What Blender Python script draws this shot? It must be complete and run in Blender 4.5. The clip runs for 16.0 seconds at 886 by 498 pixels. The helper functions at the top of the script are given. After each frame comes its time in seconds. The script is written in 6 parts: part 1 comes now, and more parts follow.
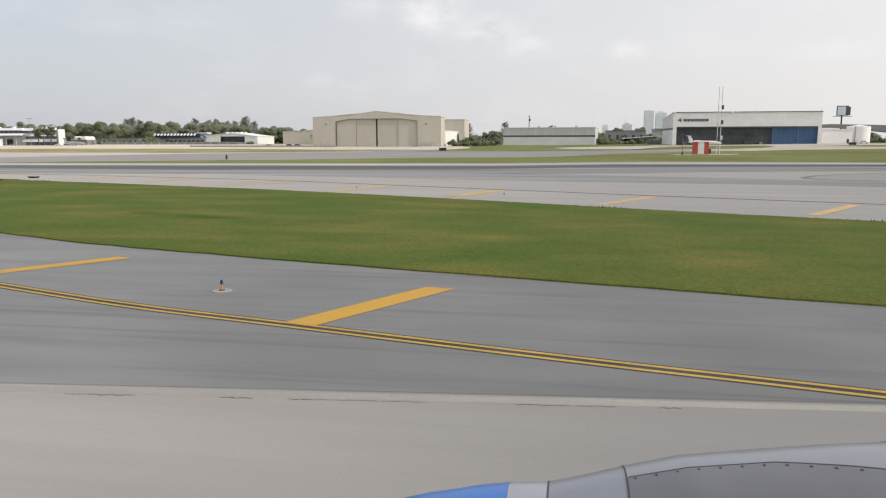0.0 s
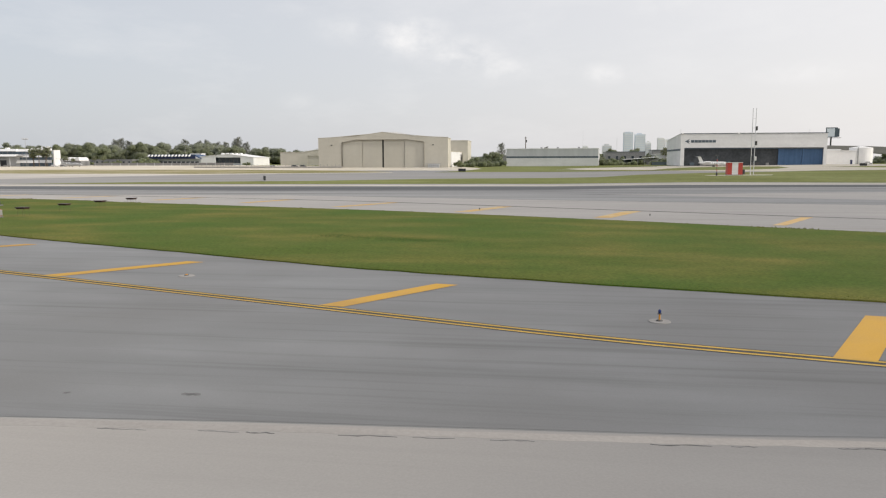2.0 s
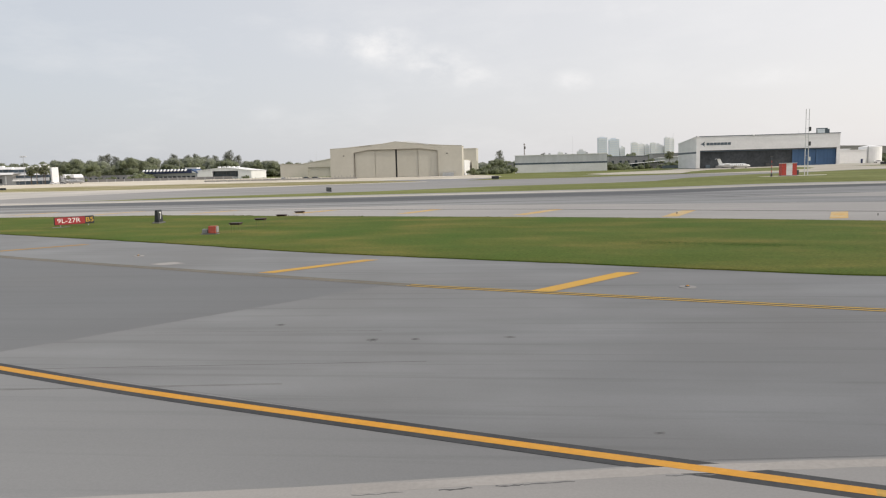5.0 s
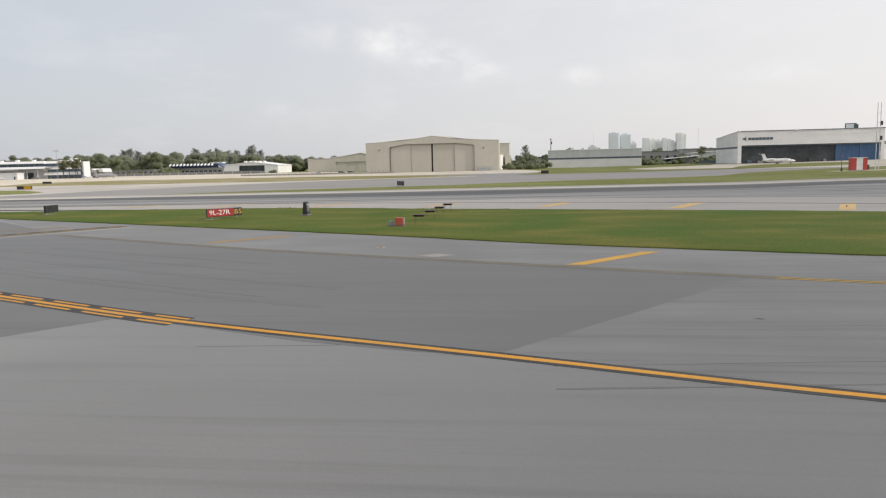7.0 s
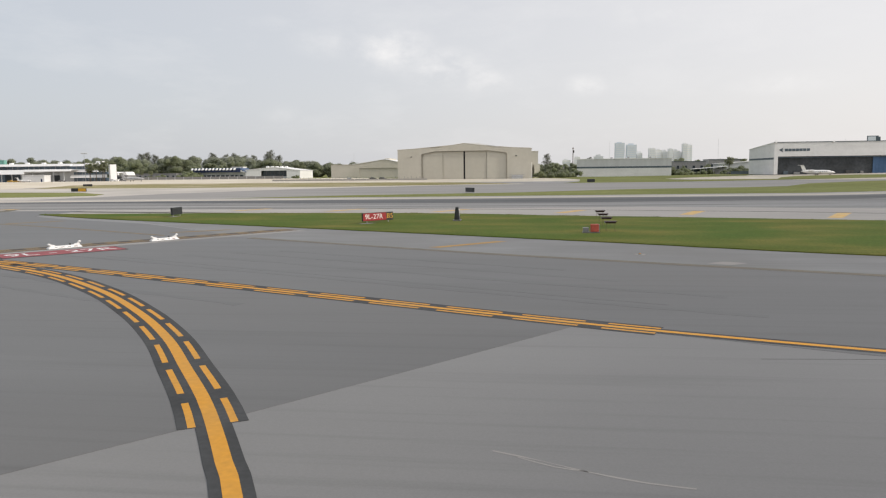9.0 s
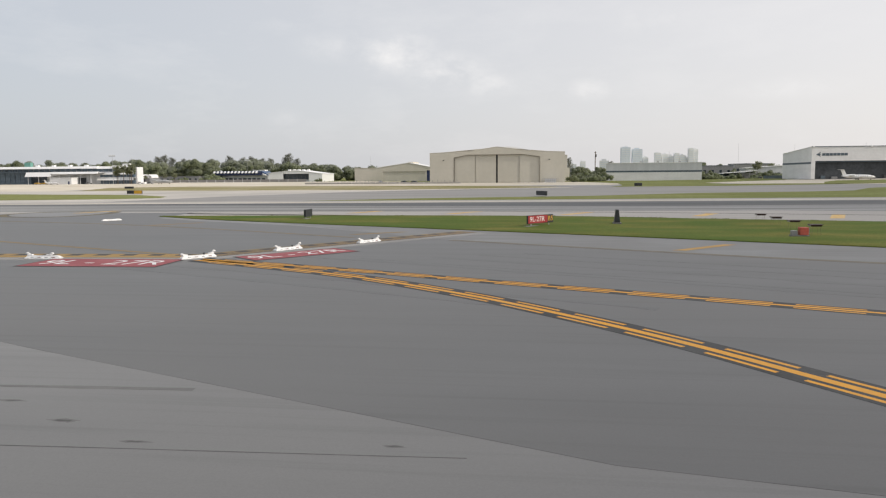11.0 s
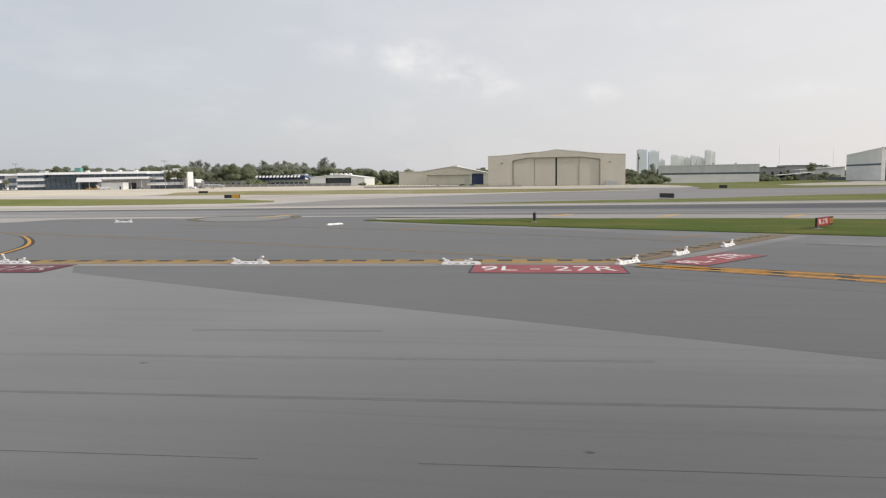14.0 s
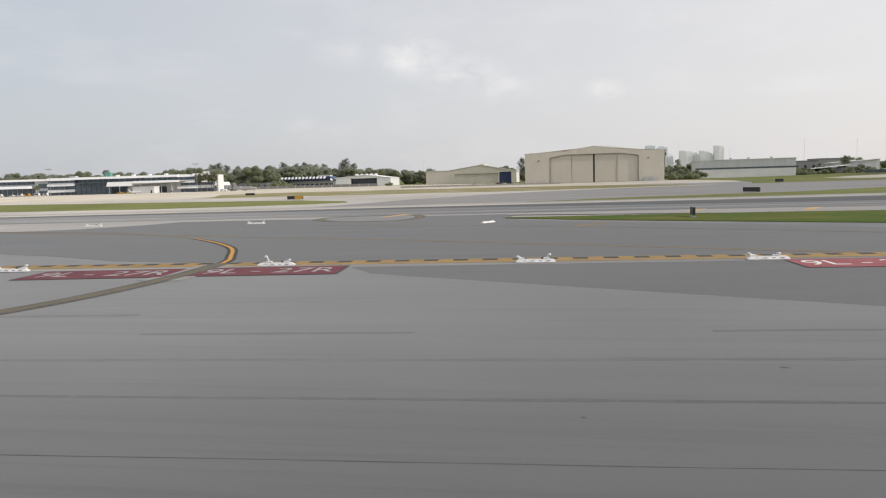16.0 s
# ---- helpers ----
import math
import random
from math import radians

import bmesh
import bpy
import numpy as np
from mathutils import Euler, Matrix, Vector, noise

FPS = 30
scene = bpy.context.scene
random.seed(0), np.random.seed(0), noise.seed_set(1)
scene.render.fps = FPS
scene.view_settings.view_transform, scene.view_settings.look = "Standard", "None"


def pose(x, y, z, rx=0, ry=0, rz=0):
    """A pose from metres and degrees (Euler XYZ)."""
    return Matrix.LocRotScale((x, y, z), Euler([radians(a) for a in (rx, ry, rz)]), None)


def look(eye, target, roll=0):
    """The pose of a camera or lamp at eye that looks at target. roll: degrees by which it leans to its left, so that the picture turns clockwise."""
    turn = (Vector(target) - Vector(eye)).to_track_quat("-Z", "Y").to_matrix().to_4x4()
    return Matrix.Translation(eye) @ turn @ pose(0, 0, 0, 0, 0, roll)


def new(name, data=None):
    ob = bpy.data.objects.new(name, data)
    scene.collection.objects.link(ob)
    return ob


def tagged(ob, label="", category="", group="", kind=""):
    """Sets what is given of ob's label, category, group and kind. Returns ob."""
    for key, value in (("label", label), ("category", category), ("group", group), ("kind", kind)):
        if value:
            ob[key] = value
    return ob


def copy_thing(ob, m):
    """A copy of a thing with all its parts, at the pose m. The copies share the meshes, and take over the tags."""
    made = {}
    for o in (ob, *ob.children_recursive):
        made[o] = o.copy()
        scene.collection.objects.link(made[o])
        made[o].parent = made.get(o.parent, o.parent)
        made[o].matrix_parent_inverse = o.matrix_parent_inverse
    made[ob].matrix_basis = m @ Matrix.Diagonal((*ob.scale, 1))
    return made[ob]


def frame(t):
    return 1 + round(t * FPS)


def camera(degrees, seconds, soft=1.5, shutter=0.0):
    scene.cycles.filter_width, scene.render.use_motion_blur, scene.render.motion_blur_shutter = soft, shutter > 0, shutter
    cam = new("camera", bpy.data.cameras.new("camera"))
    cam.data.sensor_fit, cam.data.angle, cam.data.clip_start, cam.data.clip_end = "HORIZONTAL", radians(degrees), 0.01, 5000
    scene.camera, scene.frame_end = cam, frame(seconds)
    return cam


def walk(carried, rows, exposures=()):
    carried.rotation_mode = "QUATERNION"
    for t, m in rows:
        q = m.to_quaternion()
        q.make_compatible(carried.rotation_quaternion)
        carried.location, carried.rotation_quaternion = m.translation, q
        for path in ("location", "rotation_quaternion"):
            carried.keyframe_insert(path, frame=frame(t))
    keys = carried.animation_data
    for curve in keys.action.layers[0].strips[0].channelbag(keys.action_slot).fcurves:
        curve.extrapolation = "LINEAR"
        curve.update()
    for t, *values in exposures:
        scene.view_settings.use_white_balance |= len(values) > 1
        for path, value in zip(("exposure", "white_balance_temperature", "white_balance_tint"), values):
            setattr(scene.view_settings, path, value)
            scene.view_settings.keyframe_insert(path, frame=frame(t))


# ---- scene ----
cam = camera(63.2, 16.0, soft=1.2)
PATH = [
    (0, (-2.135, 1.972, 5.528), (-2.474, 3.92, 5.227), -0.1),
    (0.5, (-6.36, 2.162, 5.462), (-6.666, 4.12, 5.197), 0.4),
    (1, (-10.313, 1.658, 5.494), (-10.578, 3.627, 5.269), -0.4),
    (1.5, (-14.393, 1.584, 5.458), (-14.646, 3.556, 5.237), 0.5),
    (2, (-18.556, 1.461, 5.455), (-18.84, 3.425, 5.211), -0.1),
    (2.5, (-22.627, 1.461, 5.408), (-22.934, 3.418, 5.135), -0.5),
    (3, (-26.707, 1.32, 5.45), (-27.003, 3.282, 5.199), -0.9),
    (3.5, (-30.906, 1.327, 5.479), (-31.173, 3.295, 5.242), -1.2),
    (6, (-51.118, 0.14, 5.524), (-51.328, 2.117, 5.306), -1.4),
    (6.5, (-55.351, 0.315, 5.463), (-55.581, 2.289, 5.232), -1.4),
    (7, (-59.625, 0.378, 5.48), (-59.862, 2.35, 5.247), -1.3),
    (7.5, (-63.8, 0.575, 5.461), (-64.024, 2.55, 5.238), -1.0),
    (8, (-68.049, 0.299, 5.466), (-68.277, 2.273, 5.237), -1.3),
    (8.5, (-72.292, 0.251, 5.389), (-72.523, 2.225, 5.162), -1.4),
    (9, (-76.655, -0.049, 5.48), (-76.898, 1.925, 5.268), -0.6),
    (11.5, (-98.425, -0.938, 5.381), (-98.68, 1.036, 5.186), -0.3),
    (12, (-103.052, -1.279, 5.415), (-103.298, 0.696, 5.227), 0.3),
    (12.5, (-107.813, -1.429, 5.418), (-108.07, 0.545, 5.216), -0.4),
    (13, (-112.578, -1.365, 5.382), (-112.848, 0.606, 5.184), -0.8),
    (13.5, (-117.042, -1.616, 5.432), (-117.321, 0.356, 5.245), -1.0),
    (14, (-121.672, -1.658, 5.462), (-121.955, 0.313, 5.271), -0.7),
    (14.5, (-126.258, -1.483, 5.429), (-126.546, 0.487, 5.24), -1.1),
    (15, (-130.859, -1.688, 5.438), (-131.158, 0.28, 5.243), -1.7),
    (15.5, (-135.469, -2.006, 5.453), (-135.769, -0.038, 5.263), -2.1),
    (16, (-140.25, -2.282, 5.448), (-140.55, -0.314, 5.256), -1.6),
]
walk(cam, [(t, look(eye, target, roll)) for t, eye, target, roll in PATH], [(0.0, 0.0), (7.0, -0.02), (13.0, -0.09), (16.0, -0.1)])

# ---- world, sun, exposure ----
SUN_AZ, SUN_EL = -9.0, 30.0     # degrees north of east (+x), above the horizon
world = bpy.data.worlds.new("world")
scene.world = world
world.use_nodes = True
wn, wl = world.node_tree.nodes, world.node_tree.links
wn.clear()
sky = wn.new("ShaderNodeTexSky")
sky.sky_type = 'NISHITA'
sky.sun_disc = False
sky.sun_elevation = radians(SUN_EL)
sky.sun_rotation = radians(90 - SUN_AZ)
sky.altitude, sky.air_density, sky.dust_density, sky.ozone_density = 0, 1.0, 3.0, 1.0
wmap = wn.new("ShaderNodeMapping")
wmap.inputs["Scale"].default_value = (3.0, 3.0, 9.0)
wmap.inputs["Location"].default_value = (0.35, 0.0, 0.2)
cloud = wn.new("ShaderNodeTexNoise")
cloud.inputs["Scale"].default_value = 1.6
cloud.inputs["Detail"].default_value = 7
cloud.inputs["Roughness"].default_value = 0.62
cramp = wn.new("ShaderNodeValToRGB")
cramp.color_ramp.elements[0].position, cramp.color_ramp.elements[0].color = 0.5, (0, 0, 0, 1)
cramp.color_ramp.elements[1].position, cramp.color_ramp.elements[1].color = 0.85, (0.3, 0.3, 0.3, 1)
wco = wn.new("ShaderNodeTexCoord")
haze = wn.new("ShaderNodeMix")
haze.data_type = 'RGBA'
haze.inputs["Factor"].default_value = 0.74
# the milky haze is brighter and warmer towards the sun's side
wsep = wn.new("ShaderNodeSeparateXYZ")
wside = wn.new("ShaderNodeMapRange")
wside.inputs["From Min"].default_value, wside.inputs["From Max"].default_value = -0.62, 0.5
wmilk = wn.new("ShaderNodeMix")
wmilk.data_type = 'RGBA'
wmilk.inputs["A"].default_value = (7.2, 7.45, 7.95, 1)
wmilk.inputs["B"].default_value = (10.9, 10.5, 10.4, 1)
wl.new(wco.outputs["Generated"], wsep.inputs["Vector"])
wl.new(wsep.outputs["X"], wside.inputs["Value"])
wl.new(wside.outputs["Result"], wmilk.inputs["Factor"])
wl.new(wmilk.outputs["Result"], haze.inputs["B"])
clmix = wn.new("ShaderNodeMix")
clmix.data_type = 'RGBA'
clmix.inputs["B"].default_value = (9.7, 9.55, 9.5, 1)
wbg = wn.new("ShaderNodeBackground")
wbg.inputs["Strength"].default_value = 0.1
wout = wn.new("ShaderNodeOutputWorld")
wl.new(wco.outputs["Generated"], wmap.inputs["Vector"])
wl.new(wmap.outputs["Vector"], cloud.inputs["Vector"])
wl.new(cloud.outputs["Fac"], cramp.inputs["Fac"])
wl.new(sky.outputs["Color"], haze.inputs["A"])
wl.new(haze.outputs["Result"], clmix.inputs["A"])
# one heap of small cumulus low in the north
heaps = []
for cx, cz, rx, rz, much in ((-0.185, 0.165, 0.08, 0.042, 1.0), (-0.115, 0.14, 0.085, 0.036, 0.95), (-0.06, 0.122, 0.06, 0.024, 0.8), (-0.255, 0.172, 0.08, 0.03, 0.45), (0.07, 0.113, 0.045, 0.02, 0.85), (-0.33, 0.077, 0.035, 0.02, 0.22), (0.31, 0.105, 0.09, 0.02, 0.5), (0.16, 0.2, 0.1, 0.03, 0.4)):
    cm = wn.new("ShaderNodeMapping")
    cm.inputs["Location"].default_value = (-cx / rx, 0, -cz / rz)
    cm.inputs["Scale"].default_value = (1 / rx, 0, 1 / rz)
    cl = wn.new("ShaderNodeVectorMath")
    cl.operation = 'LENGTH'
    cr = wn.new("ShaderNodeMapRange")
    cr.interpolation_type = 'SMOOTHSTEP'
    cr.inputs["From Min"].default_value, cr.inputs["From Max"].default_value = 1.0, 0.1
    cr.inputs["To Max"].default_value = much
    wl.new(wco.outputs["Generated"], cm.inputs["Vector"])
    wl.new(cm.outputs["Vector"], cl.inputs[0])
    wl.new(cl.outputs["Value"], cr.inputs["Value"])
    heaps.append(cr.outputs["Result"])
hsum = heaps[0]
for h in heaps[1:]:
    ad = wn.new("ShaderNodeMath")
    ad.operation = 'MAXIMUM'
    wl.new(hsum, ad.inputs[0])
    wl.new(h, ad.inputs[1])
    hsum = ad.outputs["Value"]
puffmap = wn.new("ShaderNodeMapping")
puffmap.inputs["Scale"].default_value = (20, 20, 34)
wl.new(wco.outputs["Generated"], puffmap.inputs["Vector"])
puff = wn.new("ShaderNodeTexNoise")
puff.inputs["Scale"].default_value, puff.inputs["Detail"].default_value, puff.inputs["Roughness"].default_value = 1.0, 6, 0.58
wl.new(puffmap.outputs["Vector"], puff.inputs["Vector"])
pr = wn.new("ShaderNodeMapRange")
pr.inputs["From Min"].default_value, pr.inputs["From Max"].default_value = 0.34, 0.78
wl.new(puff.outputs["Fac"], pr.inputs["Value"])
hm = wn.new("ShaderNodeMath")
hm.operation = 'MULTIPLY'
wl.new(pr.outputs["Result"], hm.inputs[0])
wl.new(hsum, hm.inputs[1])
ctot = wn.new("ShaderNodeMath")
ctot.operation = 'MAXIMUM'
wl.new(cramp.outputs["Color"], ctot.inputs[0])
wl.new(hm.outputs["Value"], ctot.inputs[1])
wl.new(ctot.outputs["Value"], clmix.inputs["Factor"])
wl.new(clmix.outputs["Result"], wbg.inputs["Color"])
wl.new(wbg.outputs["Background"], wout.inputs["Surface"])

sun_data = bpy.data.lights.new("sun", 'SUN')
sun_data.energy, sun_data.angle, sun_data.color = 2.5, radians(2.0), (1.0, 0.93, 0.82)
sun = new("sun", sun_data)
sun_from = Vector((math.cos(radians(SUN_AZ)) * math.cos(radians(SUN_EL)), math.sin(radians(SUN_AZ)) * math.cos(radians(SUN_EL)), math.sin(radians(SUN_EL))))
sun.matrix_world = look(sun_from * 200, (0, 0, 0))


# ---- materials ----
def material(name, c1, c2, scale=(1, 1, 1), rough=0.7, metal=0.0, bump=0.0, fine=12.0, fine_amount=0.25, spec=0.4, turn=0.0, lo=0.35, hi=0.65, random_amount=0.0, c3=None, scale3=0.02, streak=0.0, thin=0.0, powder=0.0, drift=0.0, sheen=0.0):
    """Two-scale surface: broad patches between c1 and c2, fine grain, bump; c3 adds very broad stains."""
    m = bpy.data.materials.new(name)
    m.use_nodes = True
    n, l = m.node_tree.nodes, m.node_tree.links
    b = n["Principled BSDF"]
    b.inputs["Roughness"].default_value, b.inputs["Metallic"].default_value = rough, metal
    b.inputs["Specular IOR Level"].default_value = spec
    b.inputs["Diffuse Roughness"].default_value = powder
    b.inputs["Sheen Weight"].default_value, b.inputs["Sheen Roughness"].default_value = sheen, 0.6
    co = n.new("ShaderNodeTexCoord")
    mp = n.new("ShaderNodeMapping")
    mp.inputs["Scale"].default_value = scale
    mp.inputs["Rotation"].default_value = (0, 0, radians(turn))
    l.new(co.outputs["Object"], mp.inputs["Vector"])
    t1 = n.new("ShaderNodeTexNoise")
    t1.inputs["Scale"].default_value, t1.inputs["Detail"].default_value = 1.0, 6
    l.new(mp.outputs["Vector"], t1.inputs["Vector"])
    r1 = n.new("ShaderNodeMapRange")
    r1.inputs["From Min"].default_value, r1.inputs["From Max"].default_value = lo, hi
    l.new(t1.outputs["Fac"], r1.inputs["Value"])
    mx = n.new("ShaderNodeMix")
    mx.data_type = 'RGBA'
    mx.inputs["A"].default_value, mx.inputs["B"].default_value = (*c1, 1), (*c2, 1)
    l.new(r1.outputs["Result"], mx.inputs["Factor"])
    col = mx.outputs["Result"]
    if c3:
        t3 = n.new("ShaderNodeTexNoise")
        t3.inputs["Scale"].default_value, t3.inputs["Detail"].default_value = scale3, 5
        l.new(co.outputs["Object"], t3.inputs["Vector"])
        r3 = n.new("ShaderNodeMapRange")
        r3.inputs["From Min"].default_value, r3.inputs["From Max"].default_value = 0.4, 0.68
        l.new(t3.outputs["Fac"], r3.inputs["Value"])
        m3 = n.new("ShaderNodeMix")
        m3.data_type = 'RGBA'
        m3.inputs["B"].default_value = (*c3, 1)
        l.new(col, m3.inputs["A"])
        l.new(r3.outputs["Result"], m3.inputs["Factor"])
        col = m3.outputs["Result"]
    if streak:
        ms = n.new("ShaderNodeMapping")
        ms.inputs["Scale"].default_value = (0.055, 1.9, 1)
        ms.inputs["Rotation"].default_value = (0, 0, radians(turn))
        l.new(co.outputs["Object"], ms.inputs["Vector"])
        ts = n.new("ShaderNodeTexNoise")
        ts.inputs["Scale"].default_value, ts.inputs["Detail"].default_value, ts.inputs["Roughness"].default_value = 1.0, 5, 0.6
        l.new(ms.outputs["Vector"], ts.inputs["Vector"])
        rs = n.new("ShaderNodeMapRange")
        rs.inputs["From Min"].default_value, rs.inputs["From Max"].default_value = 0.52, 0.78
        rs.inputs["To Min"].default_value, rs.inputs["To Max"].default_value = 1.0, 1.0 - streak
        l.new(ts.outputs["Fac"], rs.inputs["Value"])
        sm = n.new("ShaderNodeVectorMath")
        sm.operation = 'SCALE'
        l.new(col, sm.inputs[0])
        l.new(rs.outputs["Result"], sm.inputs["Scale"])
        col = sm.outputs["Vector"]
    if drift:       # the colour darkens towards the west and towards the near lanes
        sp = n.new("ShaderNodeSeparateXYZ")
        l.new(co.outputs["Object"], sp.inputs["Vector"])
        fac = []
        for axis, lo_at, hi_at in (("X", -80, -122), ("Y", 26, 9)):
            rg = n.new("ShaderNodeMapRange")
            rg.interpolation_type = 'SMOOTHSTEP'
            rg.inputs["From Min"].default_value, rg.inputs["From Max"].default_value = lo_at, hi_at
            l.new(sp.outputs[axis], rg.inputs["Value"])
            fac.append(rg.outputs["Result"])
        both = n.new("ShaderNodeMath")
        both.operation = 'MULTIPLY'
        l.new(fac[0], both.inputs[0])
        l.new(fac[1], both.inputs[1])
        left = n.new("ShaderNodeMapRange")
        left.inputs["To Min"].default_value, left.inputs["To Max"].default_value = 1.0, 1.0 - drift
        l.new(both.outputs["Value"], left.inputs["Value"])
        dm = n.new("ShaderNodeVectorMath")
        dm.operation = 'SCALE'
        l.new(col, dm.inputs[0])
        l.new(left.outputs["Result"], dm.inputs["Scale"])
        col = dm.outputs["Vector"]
    t2 = n.new("ShaderNodeTexNoise")
    t2.inputs["Scale"].default_value, t2.inputs["Detail"].default_value = fine, 4
    l.new(co.outputs["Object"], t2.inputs["Vector"])
    r2 = n.new("ShaderNodeMapRange")
    r2.inputs["From Min"].default_value, r2.inputs["From Max"].default_value = 0.25, 0.75
    r2.inputs["To Min"].default_value, r2.inputs["To Max"].default_value = 1 - fine_amount, 1 + fine_amount
    l.new(t2.outputs["Fac"], r2.inputs["Value"])
    mul = n.new("ShaderNodeVectorMath")
    mul.operation = 'SCALE'
    l.new(col, mul.inputs[0])
    l.new(r2.outputs["Result"], mul.inputs["Scale"])
    col = mul.outputs["Vector"]
    if random_amount:
        info = n.new("ShaderNodeObjectInfo")
        rr = n.new("ShaderNodeMapRange")
        rr.inputs["To Min"].default_value, rr.inputs["To Max"].default_value = 1 - random_amount, 1 + random_amount
        l.new(info.outputs["Random"], rr.inputs["Value"])
        m4 = n.new("ShaderNodeVectorMath")
        m4.operation = 'SCALE'
        l.new(col, m4.inputs[0])
        l.new(rr.outputs["Result"], m4.inputs["Scale"])
        col = m4.outputs["Vector"]
    l.new(col, b.inputs["Base Color"])
    if thin:
        b.inputs["Subsurface Weight"].default_value = 0.0
        tr = n.new("ShaderNodeBsdfTranslucent")
        l.new(col, tr.inputs["Color"])
        ad = n.new("ShaderNodeMixShader")
        ad.inputs["Fac"].default_value = thin
        l.new(b.outputs["BSDF"], ad.inputs[1])
        l.new(tr.outputs["BSDF"], ad.inputs[2])
        l.new(ad.outputs["Shader"], n["Material Output"].inputs["Surface"])
    if bump:
        bp = n.new("ShaderNodeBump")
        bp.inputs["Strength"].default_value, bp.inputs["Distance"].default_value = bump, 0.02
        l.new(t2.outputs["Fac"], bp.inputs["Height"])
        l.new(bp.outputs["Normal"], b.inputs["Normal"])
    return m


def g3(v, w=0.0):
    return (v * (1 + w), v, v * (1 - w))


M = {}
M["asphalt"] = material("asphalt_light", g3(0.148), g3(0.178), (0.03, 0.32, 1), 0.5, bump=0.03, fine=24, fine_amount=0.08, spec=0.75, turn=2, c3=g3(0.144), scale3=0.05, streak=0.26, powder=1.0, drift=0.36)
M["asphalt_dark"] = material("asphalt_dark", g3(0.094, -.02), g3(0.113, -.02), (0.05, 0.34, 1), 0.54, bump=0.03, fine=24, fine_amount=0.07, spec=0.6, turn=21, c3=g3(0.102), scale3=0.06, streak=0.24, powder=1.0)
M["asphalt_shoulder"] = material("asphalt_shoulder", g3(0.157, -.02), g3(0.198, -.02), (0.11, 0.42, 1), 0.62, bump=0.03, fine=24, fine_amount=0.055, spec=0.5, powder=0.7, turn=10, c3=g3(0.148), scale3=0.13, streak=0.34)
M["concrete"] = material("concrete_taxiway", g3(0.268, .03), g3(0.298, .03), (0.05, 0.5, 1), 0.85, bump=0.05, fine=20, fine_amount=0.05, spec=0.3, c3=g3(0.2883, .04), scale3=0.1, streak=0.06, powder=0.7)
M["concrete_far"] = material("concrete_runway", g3(0.3087, .04), g3(0.3562, .04), (0.02, 0.25, 1), 0.85, fine=1.5, fine_amount=0.04, spec=0.3, turn=-5, c3=g3(0.304, .03), scale3=0.04, streak=0.25, powder=0.6)
M["apron"] = material("apron_concrete", (0.48, 0.445, 0.38), (0.575, 0.535, 0.465), (0.015, 0.06, 1), 0.85, fine=0.3, fine_amount=0.06, spec=0.3, c3=(0.44, 0.39, 0.31), scale3=0.03, powder=1.0)
M["concrete_pale"] = material("pale_concrete", g3(0.399, .06), g3(0.475, .06), (0.015, 0.08, 1), 0.85, fine=0.4, fine_amount=0.06, spec=0.3, c3=(0.36, 0.345, 0.32), scale3=0.03, streak=0.15, powder=0.6)
M["taxi_far"] = material("asphalt_north_taxiway", g3(0.2232, .015), g3(0.2707, .015), (0.015, 0.12, 1), 0.9, fine=1, fine_amount=0.05, spec=0.3, streak=0.15, powder=0.6)
M["rubber"] = material("rubbered_runway", g3(0.06, -.07), g3(0.13, -.05), (0.01, 0.3, 1), 0.8, fine=1, fine_amount=0.1, spec=0.3, turn=-4.6, streak=0.3, powder=0.5)
M["rubber_mid"] = material("half_rubbered_runway", g3(0.15, -.02), g3(0.28, -.01), (0.008, 0.28, 1), 0.85, fine=1, fine_amount=0.08, spec=0.3, turn=-4.6, streak=0.3, powder=0.8, lo=0.38, hi=0.62)
M["rubber_light"] = material("lightly_rubbered_runway", g3(0.21, -.01), g3(0.28, -.01), (0.01, 0.3, 1), 0.85, fine=1, fine_amount=0.08, spec=0.3, turn=-4.6, streak=0.3, powder=1.0)
M["grass"] = material("grass_median", (0.084, 0.110, 0.021), (0.148, 0.142, 0.036), (0.10, 0.22, 1), 0.95, bump=0.1, fine=7.0, fine_amount=0.3, spec=0.1, c3=(0.066, 0.110, 0.019), scale3=0.11, lo=0.4, hi=0.66, powder=0.25)
M["grass_far"] = material("grass_far", (0.152, 0.176, 0.058), (0.212, 0.217, 0.085), (0.02, 0.1, 1), 0.95, fine=0.6, fine_amount=0.2, spec=0.1, c3=(0.1395, 0.1535, 0.0465), scale3=0.03, powder=0.5)
M["grass_dry"] = material("dry_patchy_grass", (0.17, 0.165, 0.06), (0.40, 0.35, 0.25), (0.018, 0.09, 1), 0.95, fine=0.5, fine_amount=0.2, spec=0.1, lo=0.4, hi=0.62, c3=(0.24, 0.215, 0.10), scale3=0.04, powder=0.5)
M["grass_dark"] = material("lush_grass", (0.034, 0.098, 0.028), (0.048, 0.115, 0.034), (0.3, 0.3, 1), 0.95, fine=3, fine_amount=0.2, spec=0.1, thin=0.2)
M["blade"] = material("grass_blades", (0.124, 0.152, 0.034), (0.188, 0.182, 0.053), (0.09, 0.25, 1), 0.9, fine=1, fine_amount=0.2, spec=0.1, lo=0.42, hi=0.62, thin=0.5, powder=0.25)
M["yellow"] = material("yellow_paint", (0.57, 0.265, 0.022), (0.65, 0.315, 0.03), (0.4, 0.4, 1), 0.7, fine=6, fine_amount=0.1, c3=(0.50, 0.25, 0.04), scale3=0.4)
